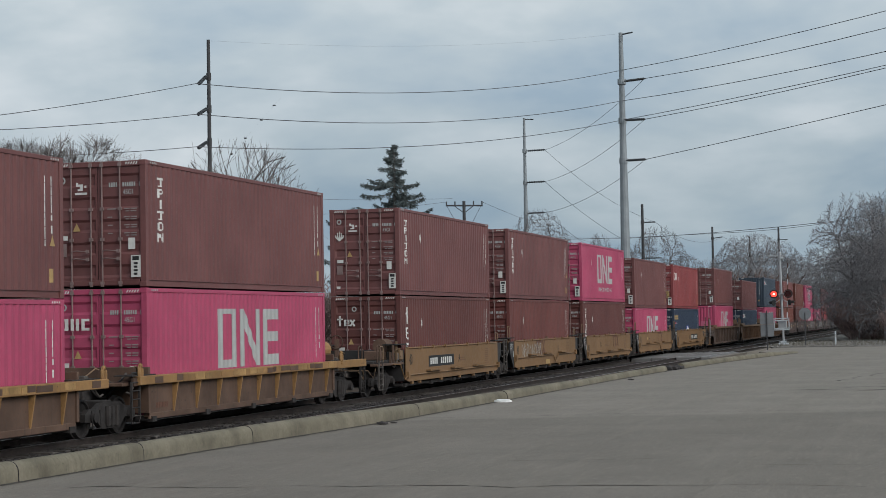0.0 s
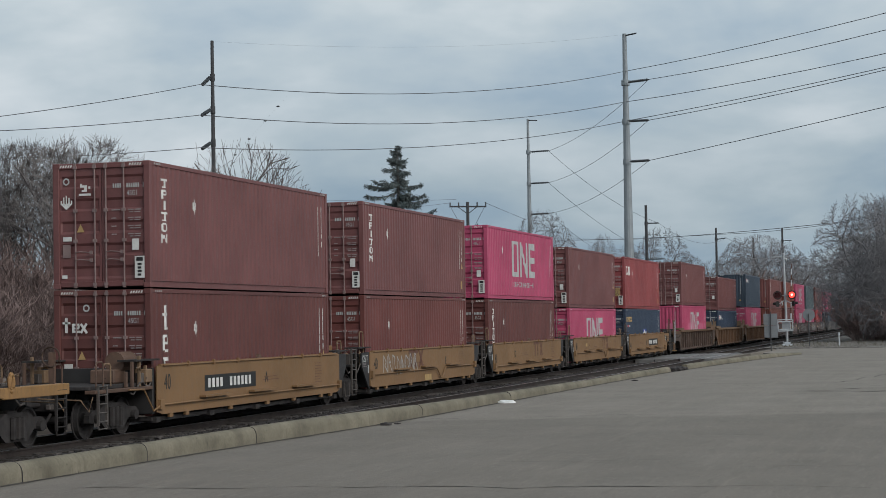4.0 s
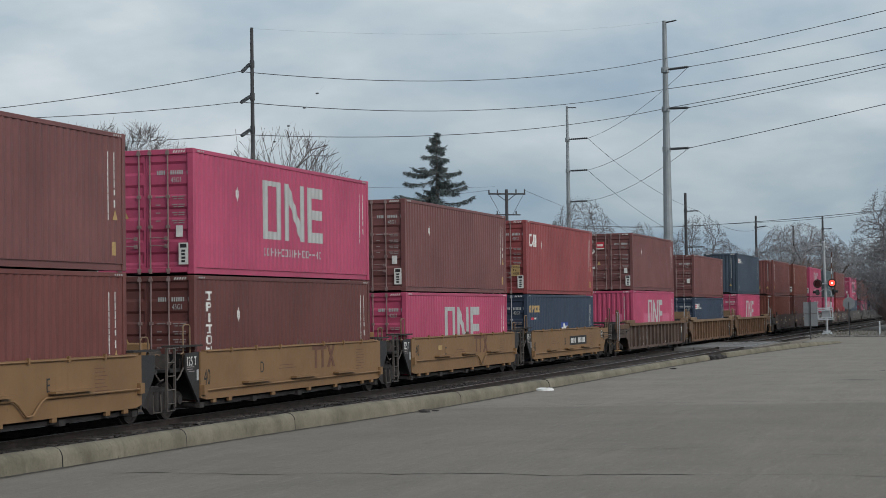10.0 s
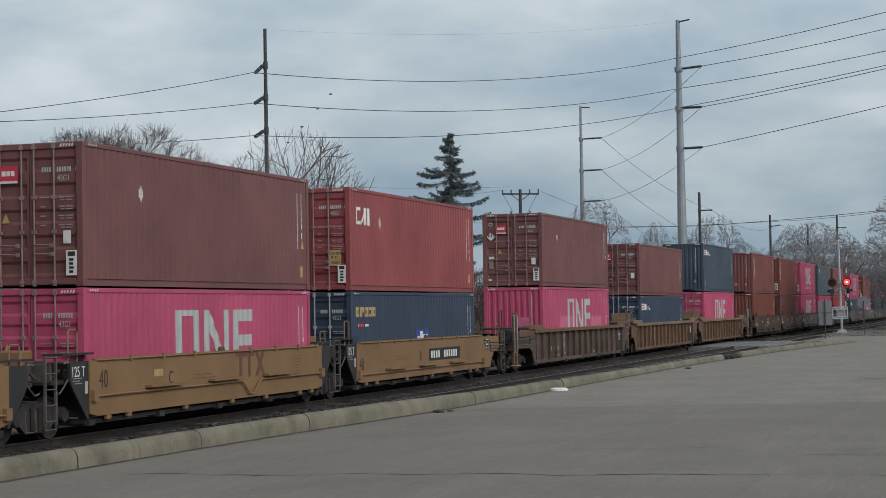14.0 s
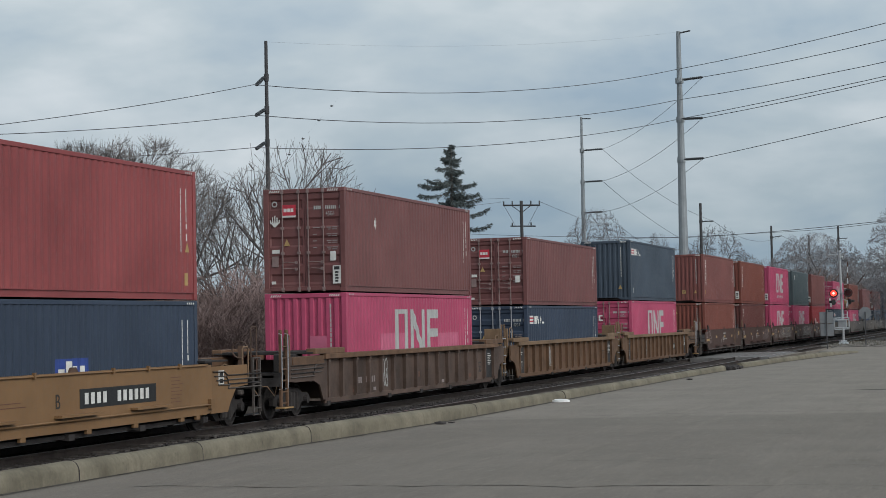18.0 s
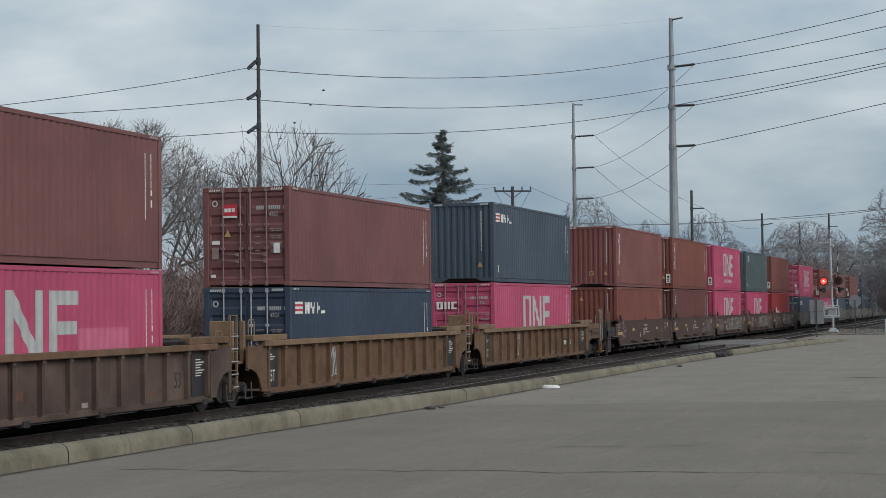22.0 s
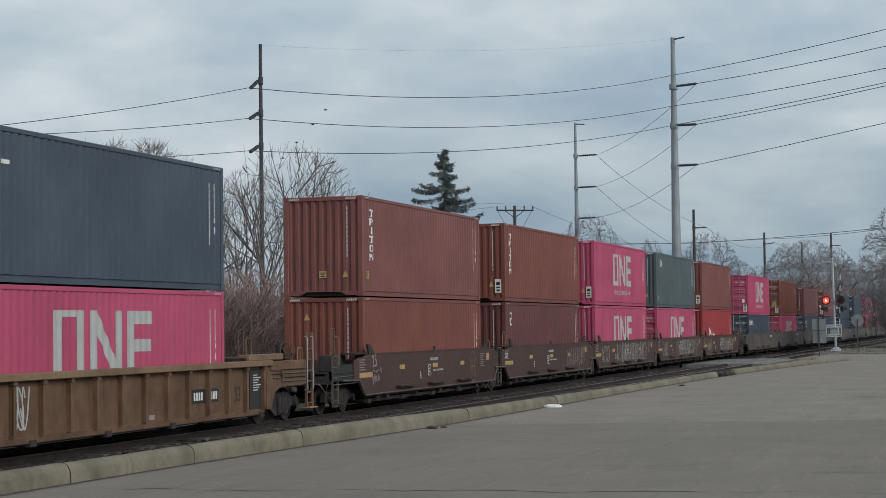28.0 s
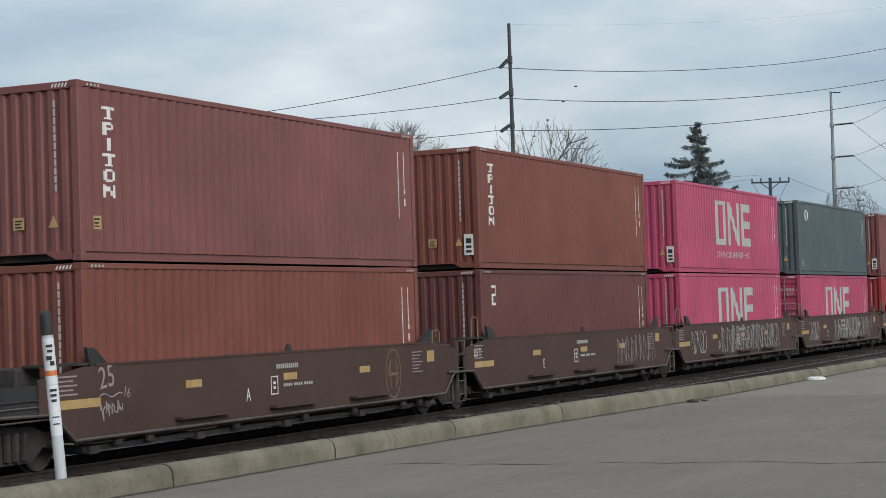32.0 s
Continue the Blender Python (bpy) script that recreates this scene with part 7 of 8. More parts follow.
wire([(-75.0, 250.0, 15.1), (-36.3, 211.9, 11.8), (-9.7, 164.7, 10.65), (16.0, 119.0, 12.5)], 0.028, 0.15)
wire([(-75.0, 338.0, 17.6), (-29.0, 258.4, 14.25), (-13.0, 219.6, 13.3), (12.0, 160.0, 13.9)], 0.028, 0.15)
wire([(-39.8, 144.6, 12.25), (-58, 120, 10.0)], 0.012, 0.4)
wire([(-36.95, 145.4, 12.2), (-34.6, 227.0, 9.9)], 0.014, 0.7)
wire([(-50, 62.5, 10.3), (-38.0, 140, 12.2)], 0.010, 0.9)
wire([(-50, 62.5, 5.2), (-85, 40.0, 5.0)], 0.02, 0.3)
wire([(-50, 62.5, 7.7), (-56, 100.0, 7.9)], 0.014, 0.2)


def marked_cable():
    """A hair-thin guy with dark markers clipped to it."""
    a, b = Vector((-33.1, 88.62, 14.28)), Vector((-35.62, 87.64, 11.25))
    ob = thing("guy_cable", "hair-thin cable with small dark markers clipped on", "cable")
    part("strand", tube(bmesh.new(), (a, b, b + (b - a) * 3.95), 0.0008, 4), "wire", ob)
    for k in (0.17, 0.42, 0.73, 1.0):
        bm = bmesh.new()
        bmesh.ops.create_icosphere(bm, subdivisions=1, radius=0.065, matrix=Matrix.Translation(a.lerp(b, k)) @ Matrix.Diagonal((1.6, 1.0, 0.7, 1)))
        part("marker", bm, "insulator", ob)


marked_cable()


# ---- trees ----
def frond(verts, faces, a, b, ra, rb, seg):
    d = (b - a).normalized()
    side = d.cross(Vector((0.3, 0.2, 1)) if abs(d.z) < 0.95 else Vector((1, 0, 0))).normalized()
    up = side.cross(d)
    n = len(verts)
    for p, r in ((a, ra), (b, rb)):
        for k in range(seg):
            t = 2 * math.pi * k / seg
            verts.append(tuple(p + side * (r * math.cos(t)) + up * (r * math.sin(t))))
    for k in range(seg):
        faces.append((n + k, n + (k + 1) % seg, n + seg + (k + 1) % seg, n + seg + k))


def grow(seed, height, spread, forks, depth, stems=1, upright=0.35, wood="bark", tip="twig", trunk=0.12, curl=0.25, thin=0.006):
    """Meshes of a bare tree's trunk and of its limbs and twigs, unit tree at the origin."""
    rnd = random.Random(seed)
    tv, tf, cv, cf = [], [], [], []

    def limb(p, d, length, r, level):
        n = 4 if level < 2 else 3 if level < 3 else 2
        q, dd = p.copy(), d.copy()
        for i in range(n):
            dd = (dd + Vector((rnd.uniform(-1, 1), rnd.uniform(-1, 1), rnd.uniform(-0.6, 0.9))) * curl * (0.35 if level == 0 else 0.7)).normalized()
            e = q + dd * length / n
            r2 = r * (1 - 0.55 * (i + 1) / n) if level else r * (1 - 0.35 * (i + 1) / n)
            if level == 0:
                frond(tv, tf, q, e, r, r2, 7)
            else:
                frond(cv, cf, q, e, max(r, thin), max(r2, thin * 0.8), 4 if level < 2 else 3)
            start = 1 if level == 0 else 0
            if level < depth and i >= start:
                for _ in range(forks if i == n - 1 else max(1, forks - 1)):
                    a = rnd.uniform(0, 2 * math.pi)
                    out = Vector((math.cos(a), math.sin(a), 0))
                    nd = (dd * rnd.uniform(0.5, 1.0) + out * spread * rnd.uniform(0.5, 1.1) + Vector((0, 0, upright))).normalized()
                    limb(e, nd, length * rnd.uniform(0.52, 0.74), r2 * rnd.uniform(0.5, 0.72), level + 1)
            q, r = e, r2

    for s in range(stems):
        a = rnd.uniform(0, 2 * math.pi)
        d = Vector((math.cos(a) * 0.3 * (stems > 1), math.sin(a) * 0.3 * (stems > 1), 1)).normalized()
        limb(Vector((rnd.uniform(-0.3, 0.3) * (stems > 1), rnd.uniform(-0.3, 0.3) * (stems > 1), -0.4)), d, height * 0.42, trunk, 0)
    k = height / max(v[2] for v in cv)
    scaled = [[tuple(c * k for c in v) for v in vs] for vs in (tv, cv)]
    return raw_mesh(scaled[0], tf, wood), raw_mesh(scaled[1], cf, tip)


def fan_tree(seed, tips, wide, base, shell, limb, curve=0.10, low=-0.35, twig=0.0055, bark="twig"):
    """Trunk and crown of a bare tree, 10 m high: its branches halve on the way to tips spread over a dome."""
    rnd = random.Random(seed)
    tv, tf, cv, cf = [], [], [], []
    ends = []
    while len(ends) < tips:
        a, u = rnd.uniform(0, 2 * math.pi), rnd.uniform(low, 1.0)
        k = (rnd.uniform(0.92, 1.0) if rnd.random() < 0.8 else rnd.uniform(shell, 0.9)) * (1 + 0.10 * math.sin(3 * a + seed) * math.sin(2 * u + seed))
        s = math.sqrt(max(0, 1 - u * u))
        ends.append(Vector((wide * s * k * math.cos(a), wide * s * k * math.sin(a), base + (10 - base) * (0.32 + 0.68 * u * k))))

    def stroke(p, q, n, bow):
        r0, r1 = limb * n ** 0.5 + twig, limb * (n * 0.62) ** 0.5 + twig * 0.8
        mid = p.lerp(q, 0.5) + bow
        sides = 5 if n > 30 else 3
        frond(cv, cf, p, mid, r0, (r0 + r1) / 2, sides)
        frond(cv, cf, mid, q, (r0 + r1) / 2, r1, sides)

    def branch(p, group):
        n = len(group)
        c = sum(group, Vector()) / n
        ln = (c - p).length
        bow = Vector((rnd.uniform(-1, 1), rnd.uniform(-1, 1), rnd.uniform(-1.2, 0.2))) * curve * ln * 0.5
        if n == 1:
            stroke(p, c, 1, bow)
            return
        q = p.lerp(c, rnd.uniform(0.30, 0.46)) + Vector((rnd.uniform(-1, 1), rnd.uniform(-1, 1), rnd.uniform(-0.5, 0.5))) * ln * 0.035
        stroke(p, q, n, bow)
        spans = [max(v[i] for v in group) - min(v[i] for v in group) for i in range(3)]
        axis = spans.index(max(spans)) if rnd.random() < 0.88 else rnd.randrange(3)
        group = sorted(group, key=lambda v: v[axis])
        cut = max(1, min(n - 1, int(n * rnd.uniform(0.36, 0.64))))
        branch(q, group[:cut])
        branch(q, group[cut:])

    foot = Vector((0, 0, base * 0.8))
    r = limb * tips ** 0.5
    frond(tv, tf, Vector((0, 0, -0.4)), Vector((0.05, 0, base * 0.4)), r * 1.35, r * 1.1, 8)
    frond(tv, tf, Vector((0.05, 0, base * 0.4)), foot, r * 1.1, r, 8)
    branch(foot, ends)
    return raw_mesh(tv, tf, "bark"), raw_mesh(cv, cf, bark)


def open_tree(seed, stems, lean, wide, centre, least, twig, jitter, lift, girth=0.012, bark="twig", split=0.62, rim=4):
    """Trunk and crown of a bare tree, 10 m high: bowed limbs part from a low fork and branch on until they reach a dome."""
    rnd = random.Random(seed)
    tv, tf, cv, cf = [], [], [], []
    waves = [rnd.uniform(0, 6.28) for _ in range(3)]

    def outside(p):
        a = math.atan2(p.y, p.x)
        k = 1 + 0.06 * math.sin(3 * a + waves[0]) + 0.05 * math.sin(5 * a + waves[1] + p.z)
        return (p.x * p.x + p.y * p.y) / (wide * k) ** 2 + (max(0.0, p.z - centre) / (10 - centre)) ** 2 > rnd.uniform(0.9, 1.0)

    def girth_of(length):
        return max(twig, girth * length ** 1.15)

    def limb(p, d, length, level, roll):
        n = 8 if level < 2 else 6 if level < 4 else 4
        for i in range(n):
            d = (d + Vector((rnd.uniform(-1, 1), rnd.uniform(-1, 1), rnd.uniform(-1, 1))) * jitter + Vector((0, 0, lift))).normalized()
            e = p + d * (length / n)
            left = length * (1 - (i + 1) / n)
            frond(cv, cf, p, e, girth_of(length * (1 - i / n)), girth_of(left), 5 if level < 2 else 3)
            if outside(e):
                # the rim of the crown ends in small sprays
                for _ in range(rim):
                    f = p + (d + Vector((rnd.uniform(-1, 1), rnd.uniform(-1, 1), rnd.uniform(-0.6, 0.8))) * 0.75).normalized() * rnd.uniform(0.25, 0.6)
                    frond(cv, cf, p, f, twig, twig * 0.7, 3)
                return
            reach = (left * 0.75 + length * 0.22) * rnd.uniform(split, 1.15)
            if reach > least and (i > 0 or level) and i < n - 1:
                roll += 2.4 + rnd.uniform(-0.5, 0.5)
                side = d.cross(Vector((0.1, 0.2, 1)))
                side = side.normalized() if side.length > 0.05 else Vector((1, 0, 0))
                away = side * math.cos(roll) + side.cross(d) * math.sin(roll)
                limb(e, (d + away * rnd.uniform(0.55, 0.95)).normalized(), min(reach, length * 0.7), level + 1, roll)
            p = e

    fork = Vector((0, 0, 1.3))
    frond(tv, tf, Vector((0, 0, -0.4)), Vector((0.04, 0, 0.5)), 0.30, 0.23, 8)
    frond(tv, tf, Vector((0.04, 0, 0.5)), fork, 0.23, 0.20, 8)
    for k in range(stems):
        a = 2 * math.pi * k / stems + rnd.uniform(-0.35, 0.35)
        tilt = lean * (rnd.uniform(0.25, 0.55) if k % 2 else rnd.uniform(0.7, 1.0))
        limb(fork + Vector((math.cos(a), math.sin(a), 0)) * 0.1, Vector((math.cos(a) * tilt, math.sin(a) * tilt, 1)).normalized(), 9.0, 0, a)
    return raw_mesh(tv, tf, "bark"), raw_mesh(cv, cf, bark)


TREE_KINDS = [
    open_tree(11, 5, 0.75, 4.0, 5.2, 0.50, 0.0056, 0.12, 0.03, 0.0092),
    open_tree(12, 5, 0.65, 3.3, 5.0, 0.50, 0.0056, 0.12, 0.03, 0.0090),
    open_tree(13, 5, 0.80, 4.2, 5.6, 0.50, 0.0056, 0.12, 0.03, 0.0092),
    open_tree(14, 7, 0.80, 4.2, 5.6, 1.15, 0.0080, 0.09, 0.04, 0.0085, "twig", 0.40, 1),
    fan_tree(15, 5600, 3.7, 2.2, 0.25, 0.0027, 0.05, -0.6, 0.0062, "hazed_twig"),
    fan_tree(16, 5200, 3.3, 1.8, 0.25, 0.0027, 0.06, -0.6, 0.0062, "hazed_twig"),
    fan_tree(17, 5600, 3.9, 2.4, 0.25, 0.0027, 0.05, -0.6, 0.0062, "hazed_twig"),
]
BRUSH_KINDS = [grow(31 + i, 4.6, 0.8, 2, 4, 6, 0.30, "brush", "brush", 0.035, 0.45, 0.010) for i in range(3)]
BRUSH_KINDS += [grow(41 + i, 4.6, 0.85, 2, 3, 8, 0.30, "brush", "brush", 0.035, 0.5, 0.024) for i in range(3)]


def bare_tree(x, y, height, kind=0, turn=0.0, wide=1.0, label="leafless deciduous tree with a dense crown of grey-brown twigs", group="bare trees"):
    ob = thing("bare_tree", label, "tree", group, at=Matrix.Translation((x, y, -0.4)) @ pose(0, 0, 0, 0, 0, turn))
    trunk, crown = TREE_KINDS[kind]
    k = (height + 0.4) / 10.0
    size = Matrix.Diagonal((k * wide, k * wide, k, 1))
    part("trunk", trunk, None, ob, at=size)
    part("crown", crown, None, ob, at=size)
    return ob


def brush(x, y, k, kind, turn):
    ob = thing("shrub", "tangle of leafless reddish-brown brush", "shrub", "brush behind the tracks", at=Matrix.Translation((x, y, -0.4)) @ pose(0, 0, 0, 0, 0, turn))
    stems, twigs = BRUSH_KINDS[kind]
    size = Matrix.Diagonal((k * 1.15, k * 1.15, k, 1))
    part("stem", stems, None, ob, at=size)
    tagged(part("twig_tangle", twigs, None, ob, at=size), kind="stuff")


bare_tree(-38.5, 76.4, 11.2, 0, 20, 1.0, "large leafless tree with a rounded fan of fine twigs")
bare_tree(-42.0, 77.2, 11.1, 2, 140, 1.0, "large leafless tree with a rounded fan of fine twigs")
bare_tree(-45.2, 75.2, 10.4, 1, 250, 1.0)
bare_tree(-30.0, 74.4, 10.4, 3, 40, 0.85, "many-stemmed leafless tree with upright whips")
bare_tree(-33.0, 75.6, 9.4, 3, 160, 0.8, "many-stemmed leafless tree with upright whips")
for i, (x, y, h, k, w) in enumerate([(-36.8, 166, 12.5, 4, 0.80), (-32.4, 170, 9.4, 5, 0.6), (-48, 256, 14.4, 5, 0.55), (-43.5, 252, 12.6, 4, 0.6), (-38.2, 247, 14.6, 4, 0.85), (-34.5, 249, 11.2, 6, 0.7), (-31.8, 254, 10.4, 5, 0.8), (-28.4, 256, 13.4, 4, 0.9), (-25.9, 258, 14.2, 6, 0.95), (-23.6, 264, 13.0, 4, 0.9), (-21.8, 277, 11.2, 5, 1.0), (-27.5, 290, 13.0, 6, 1.1), (-23, 300, 12.5, 4, 1.2), (-21, 330, 11.2, 5, 1.2), (-31, 280, 12.0, 6, 1.0), (-42, 270, 11.0, 4, 1.0), (-52, 262, 11.5, 6, 1.0), (-60, 230, 12, 5, 1.0), (-50, 190, 10.0, 4, 1.0), (-18.5, 360, 11.0, 6, 1.2), (-15.5, 380, 11.5, 4, 1.2), (-26, 340, 12.0, 5, 1.2)]):
    bare_tree(x, y, h, k, 47 * i, w, "leafless tree in the far row behind the tracks", "far bare trees")
for i, (x, y, h, k, w) in enumerate([(-6.9, 151, 12.0, 4, 1.0), (-5.2, 149, 11.7, 6, 1.0), (-3.6, 156, 12.6, 4, 1.0), (-8.0, 160, 8.6, 6, 0.9), (-1.6, 150, 11.9, 5, 1.0), (1.0, 158, 12.4, 6, 1.0), (4.0, 152, 12.2, 4, 1.0), (-6.2, 172, 12.2, 4, 1.0), (-2.4, 182, 13.2, 6, 1.0), (-9.2, 190, 10.6, 5, 0.9), (8.0, 160, 13, 4, 1), (-9.0, 215, 11.4, 6, 1.0), (-5.0, 225, 13, 4, 1.1), (-10.5, 250, 11, 5, 1.0), (-4.8, 145, 8.4, 5, 0.9), (-3.0, 147, 9.6, 4, 0.9), (-6.0, 165, 10.5, 5, 0.9)]):
    bare_tree(x, y, h, k, 61 * i, w, "leafless roadside tree tangled with brush", "roadside bare trees")
for i, (x, y, h, k) in enumerate([(-66.5, 88, 8.6, 0), (-70.5, 86, 7.4, 2), (-62.5, 92, 6.8, 1), (-75, 84, 8.0, 0)]):
    bare_tree(x, y, h, k, 83 * i, 1.1, "leafless tree behind the red building", "bare trees by the building")

bare_tree(-46.12, 70.21, 8.5, 1, 30, 0.95)
bare_tree(-45.83, 72.77, 9.2, 2, 77, 0.7)

rnd_b = random.Random(77)
for i in range(46):
    y = 44 + i * 1.55 + rnd_b.uniform(-0.5, 0.5)
    bx = -26.0 - rnd_b.uniform(0, 4.5)
    if math.degrees(math.atan2(-bx, y)) > 35.2:
        continue
    brush(bx, y, rnd_b.uniform(0.75, 1.15), i % 3, rnd_b.uniform(0, 360))
for i, (x, y, k) in enumerate([(-42.5, 72.5, 1.55), (-41.0, 70.8, 1.45), (-39.6, 72.0, 1.55), (-38.2, 70.2, 1.3), (-37.6, 72.4, 1.2), (-36.2, 70.4, 1.05), (-44.0, 70.5, 1.5), (-40.2, 68.6, 1.2), (-34.6, 71.4, 1.15), (-33.0, 70.2, 1.2), (-31.6, 71.8, 1.15), (-35.4, 68.6, 1.0), (-38.8, 67.2, 1.1), (-42.4, 67.6, 1.25), (-30.4, 69.6, 1.0), (-32.2, 67.0, 0.9)]):
    brush(x, y, k, i % 3, 71 * i)
for i in range(48):
    brush(-25.5 - rnd_b.uniform(0, 6) + (0.04 * i if i > 20 else 0), 118 + i * 4.6 + rnd_b.uniform(-2, 2), rnd_b.uniform(0.9, 1.5) + 0.012 * i, 3 + i % 3, rnd_b.uniform(0, 360))
for i in range(26):
    brush(-22.5 - 1.15 * i + rnd_b.uniform(-0.8, 0.8), 236 + rnd_b.uniform(0, 30) - 1.2 * i, rnd_b.uniform(1.5, 2.1), 3 + i % 3, rnd_b.uniform(0, 360))
for i in range(34):
    brush(rnd_b.uniform(-7.5, 8.0), 136 + rnd_b.uniform(0, 40), rnd_b.uniform(0.7, 1.25), 3 + i % 3, rnd_b.uniform(0, 360))


def spruce(x, y, height):
    ob = thing("spruce_tree", "tall ragged dark green spruce with drooping boughs", "tree", at=(x, y, -0.4))
    part("trunk", tube(bmesh.new(), ((0, 0, 0), (0, 0, height * 0.6), (0, 0, height)), 0.28, 8, 0.02), "bark", ob)
    rnd = random.Random(15)
    bv, bf, nv, nf = [], [], [], []

    def spray(q, d, length, w):
        e = q + d * length
        side = Vector((rnd.uniform(-1, 1), rnd.uniform(-1, 1), rnd.uniform(-1, 1))).normalized() * w
        mid = q.lerp(e, 0.45)
        n = len(nv)
        nv.extend((tuple(q), tuple(mid + side), tuple(e), tuple(mid - side)))
        nf.append((n, n + 1, n + 2, n + 3))

    z = 2.0
    while z < height - 0.1:
        k, d = 1 - z / height, height - z
        reach = min(0.12 + 0.80 * d, 3.2)
        for _ in range(4 if k > 0.08 else 3):
            a = rnd.uniform(0, 2 * math.pi)
            ln = reach * rnd.choice((0.35, 0.5, 0.65, 0.85, 1.0, 1.1)) * (0.95 - 0.28 * math.cos(a))
            out = Vector((math.cos(a), math.sin(a), 0))
            cross = Vector((-math.sin(a), math.cos(a), 0))
            p = Vector((0, 0, z + rnd.uniform(-0.35, 0.35)))
            lift = rnd.uniform(0.30, 0.55)

            def along(u):
                return p + out * ln * u + Vector((0, 0, ln * (-0.45 * u + lift * u * u)))

            for i in range(6):
                frond(bv, bf, along(i / 6), along((i + 1) / 6), 0.035 * (1 - i / 7) + 0.006, 0.035 * (1 - (i + 1) / 7) + 0.005, 3)
            for _ in range(int(40 + ln * 150)):
                u = rnd.uniform(0.0, 1.0) ** 0.8
                q = along(u) + cross * rnd.uniform(-0.24, 0.24) * (0.35 + 0.6 * math.sin(math.pi * min(1, u * 0.9))) + Vector((0, 0, rnd.uniform(-0.10, 0.06)))
                d = (out * rnd.uniform(0.1, 0.9) + cross * rnd.uniform(-0.7, 0.7) + Vector((0, 0, rnd.uniform(-1.0, 0.25)))).normalized()
                spray(q, d, rnd.uniform(0.10, 0.28), rnd.uniform(0.018, 0.036))
        z += 0.34 + 0.10 * k
    # the leader and the dense core round the trunk
    for _ in range(6000):
        zz = 2.0 + (height - 2.0) * rnd.random()
        k = 1 - zz / height
        a = rnd.uniform(0, 2 * math.pi)
        q = Vector((math.cos(a), math.sin(a), 0)) * rnd.uniform(0, 0.06 + min(0.30, 0.2 * (height - zz))) + Vector((0, 0, zz))
        spray(q, Vector((math.cos(a), math.sin(a), rnd.uniform(-0.8, 0.9))).normalized(), rnd.uniform(0.10, 0.24), rnd.uniform(0.015, 0.03))
    tagged(part("bough_frame", raw_mesh(bv, bf, "bark"), None, ob), kind="stuff")
    tagged(part("needles", raw_mesh(nv, nf, "needle"), None, ob), kind="stuff")


spruce(-30.75, 100.5, 13.0)


# ---- building behind the tracks ----
def red_building():
    ob = thing("red_building", "long low building with dark red cladding and a white fascia", "building")
    # its front runs from the first to the second corner
    a, b = Vector((-48.6, 76.0, 0)), Vector((-75.0, 56.0, 0))
    d = (b - a).normalized()
    turn = math.degrees(math.atan2(d.y, d.x))
    ob.matrix_basis = pose(a.x, a.y, -0.5, 0, 0, turn)
    ln = (b - a).length
    part("wall", boxes((0.3, ln - 0.3, -9.6, -0.05, 0, 4.55)), "barn", ob)
    for i in range(int(ln / 0.9)):
        part("cladding_board", boxes((0.3 + i * 0.9, 0.3 + i * 0.9 + 0.86, -0.05, 0.0, 0.0, 4.5), bevel=0.01), "barn", ob)
    part("fascia", boxes((0, ln, -0.05, 0.12, 4.5, 4.98), bevel=0.02), "fascia", ob, "white painted fascia board")
    part("gutter", boxes((0, ln, 0.12, 0.26, 4.78, 4.92), bevel=0.03), "fascia", ob)
    part("roof", plate(bmesh.new(), [(0.1, 4.98), (-5.0, 5.6), (-9.9, 4.98)], 0, ln), "roof", ob, "low grey roof")


red_building()


# ---- crossing signal, signs, small things ----
def disc(bm, centre, normal, r, depth, seg=20):
    c, n = Vector(centre), Vector(normal).normalized()
    return tube(bm, (c, c + n * depth), r, seg)


LENSES = []


def lens_mesh():
    """A drum: one face is the lit lens with its bright centre, the other is dark glass."""
    n = 24
    rim = [(math.cos(2 * math.pi * k / n), math.sin(2 * math.pi * k / n)) for k in range(n)]
    verts = [(r * c, y, r * q) for r, y in ((0.06, -0.019), (0.20, -0.015), (0.20, 0.015)) for c, q in rim]
    faces, slots = [tuple(range(n))], [2]
    for row in (0, 1):
        for k in range(n):
            faces.append((row * n + k, row * n + (k + 1) % n, (row + 1) * n + (k + 1) % n, (row + 1) * n + k))
            slots.append(1 - row)
    faces.append(tuple(range(3 * n - 1, 2 * n - 1, -1)))
    slots.append(0)
    me = raw_mesh(verts, faces, "lamp_dark")
    me.materials.append(MAT["lamp_lit"])
    me.materials.append(MAT["lamp_core"])
    for p, slot in zip(me.polygons, slots):
        p.material_index = slot
    return me


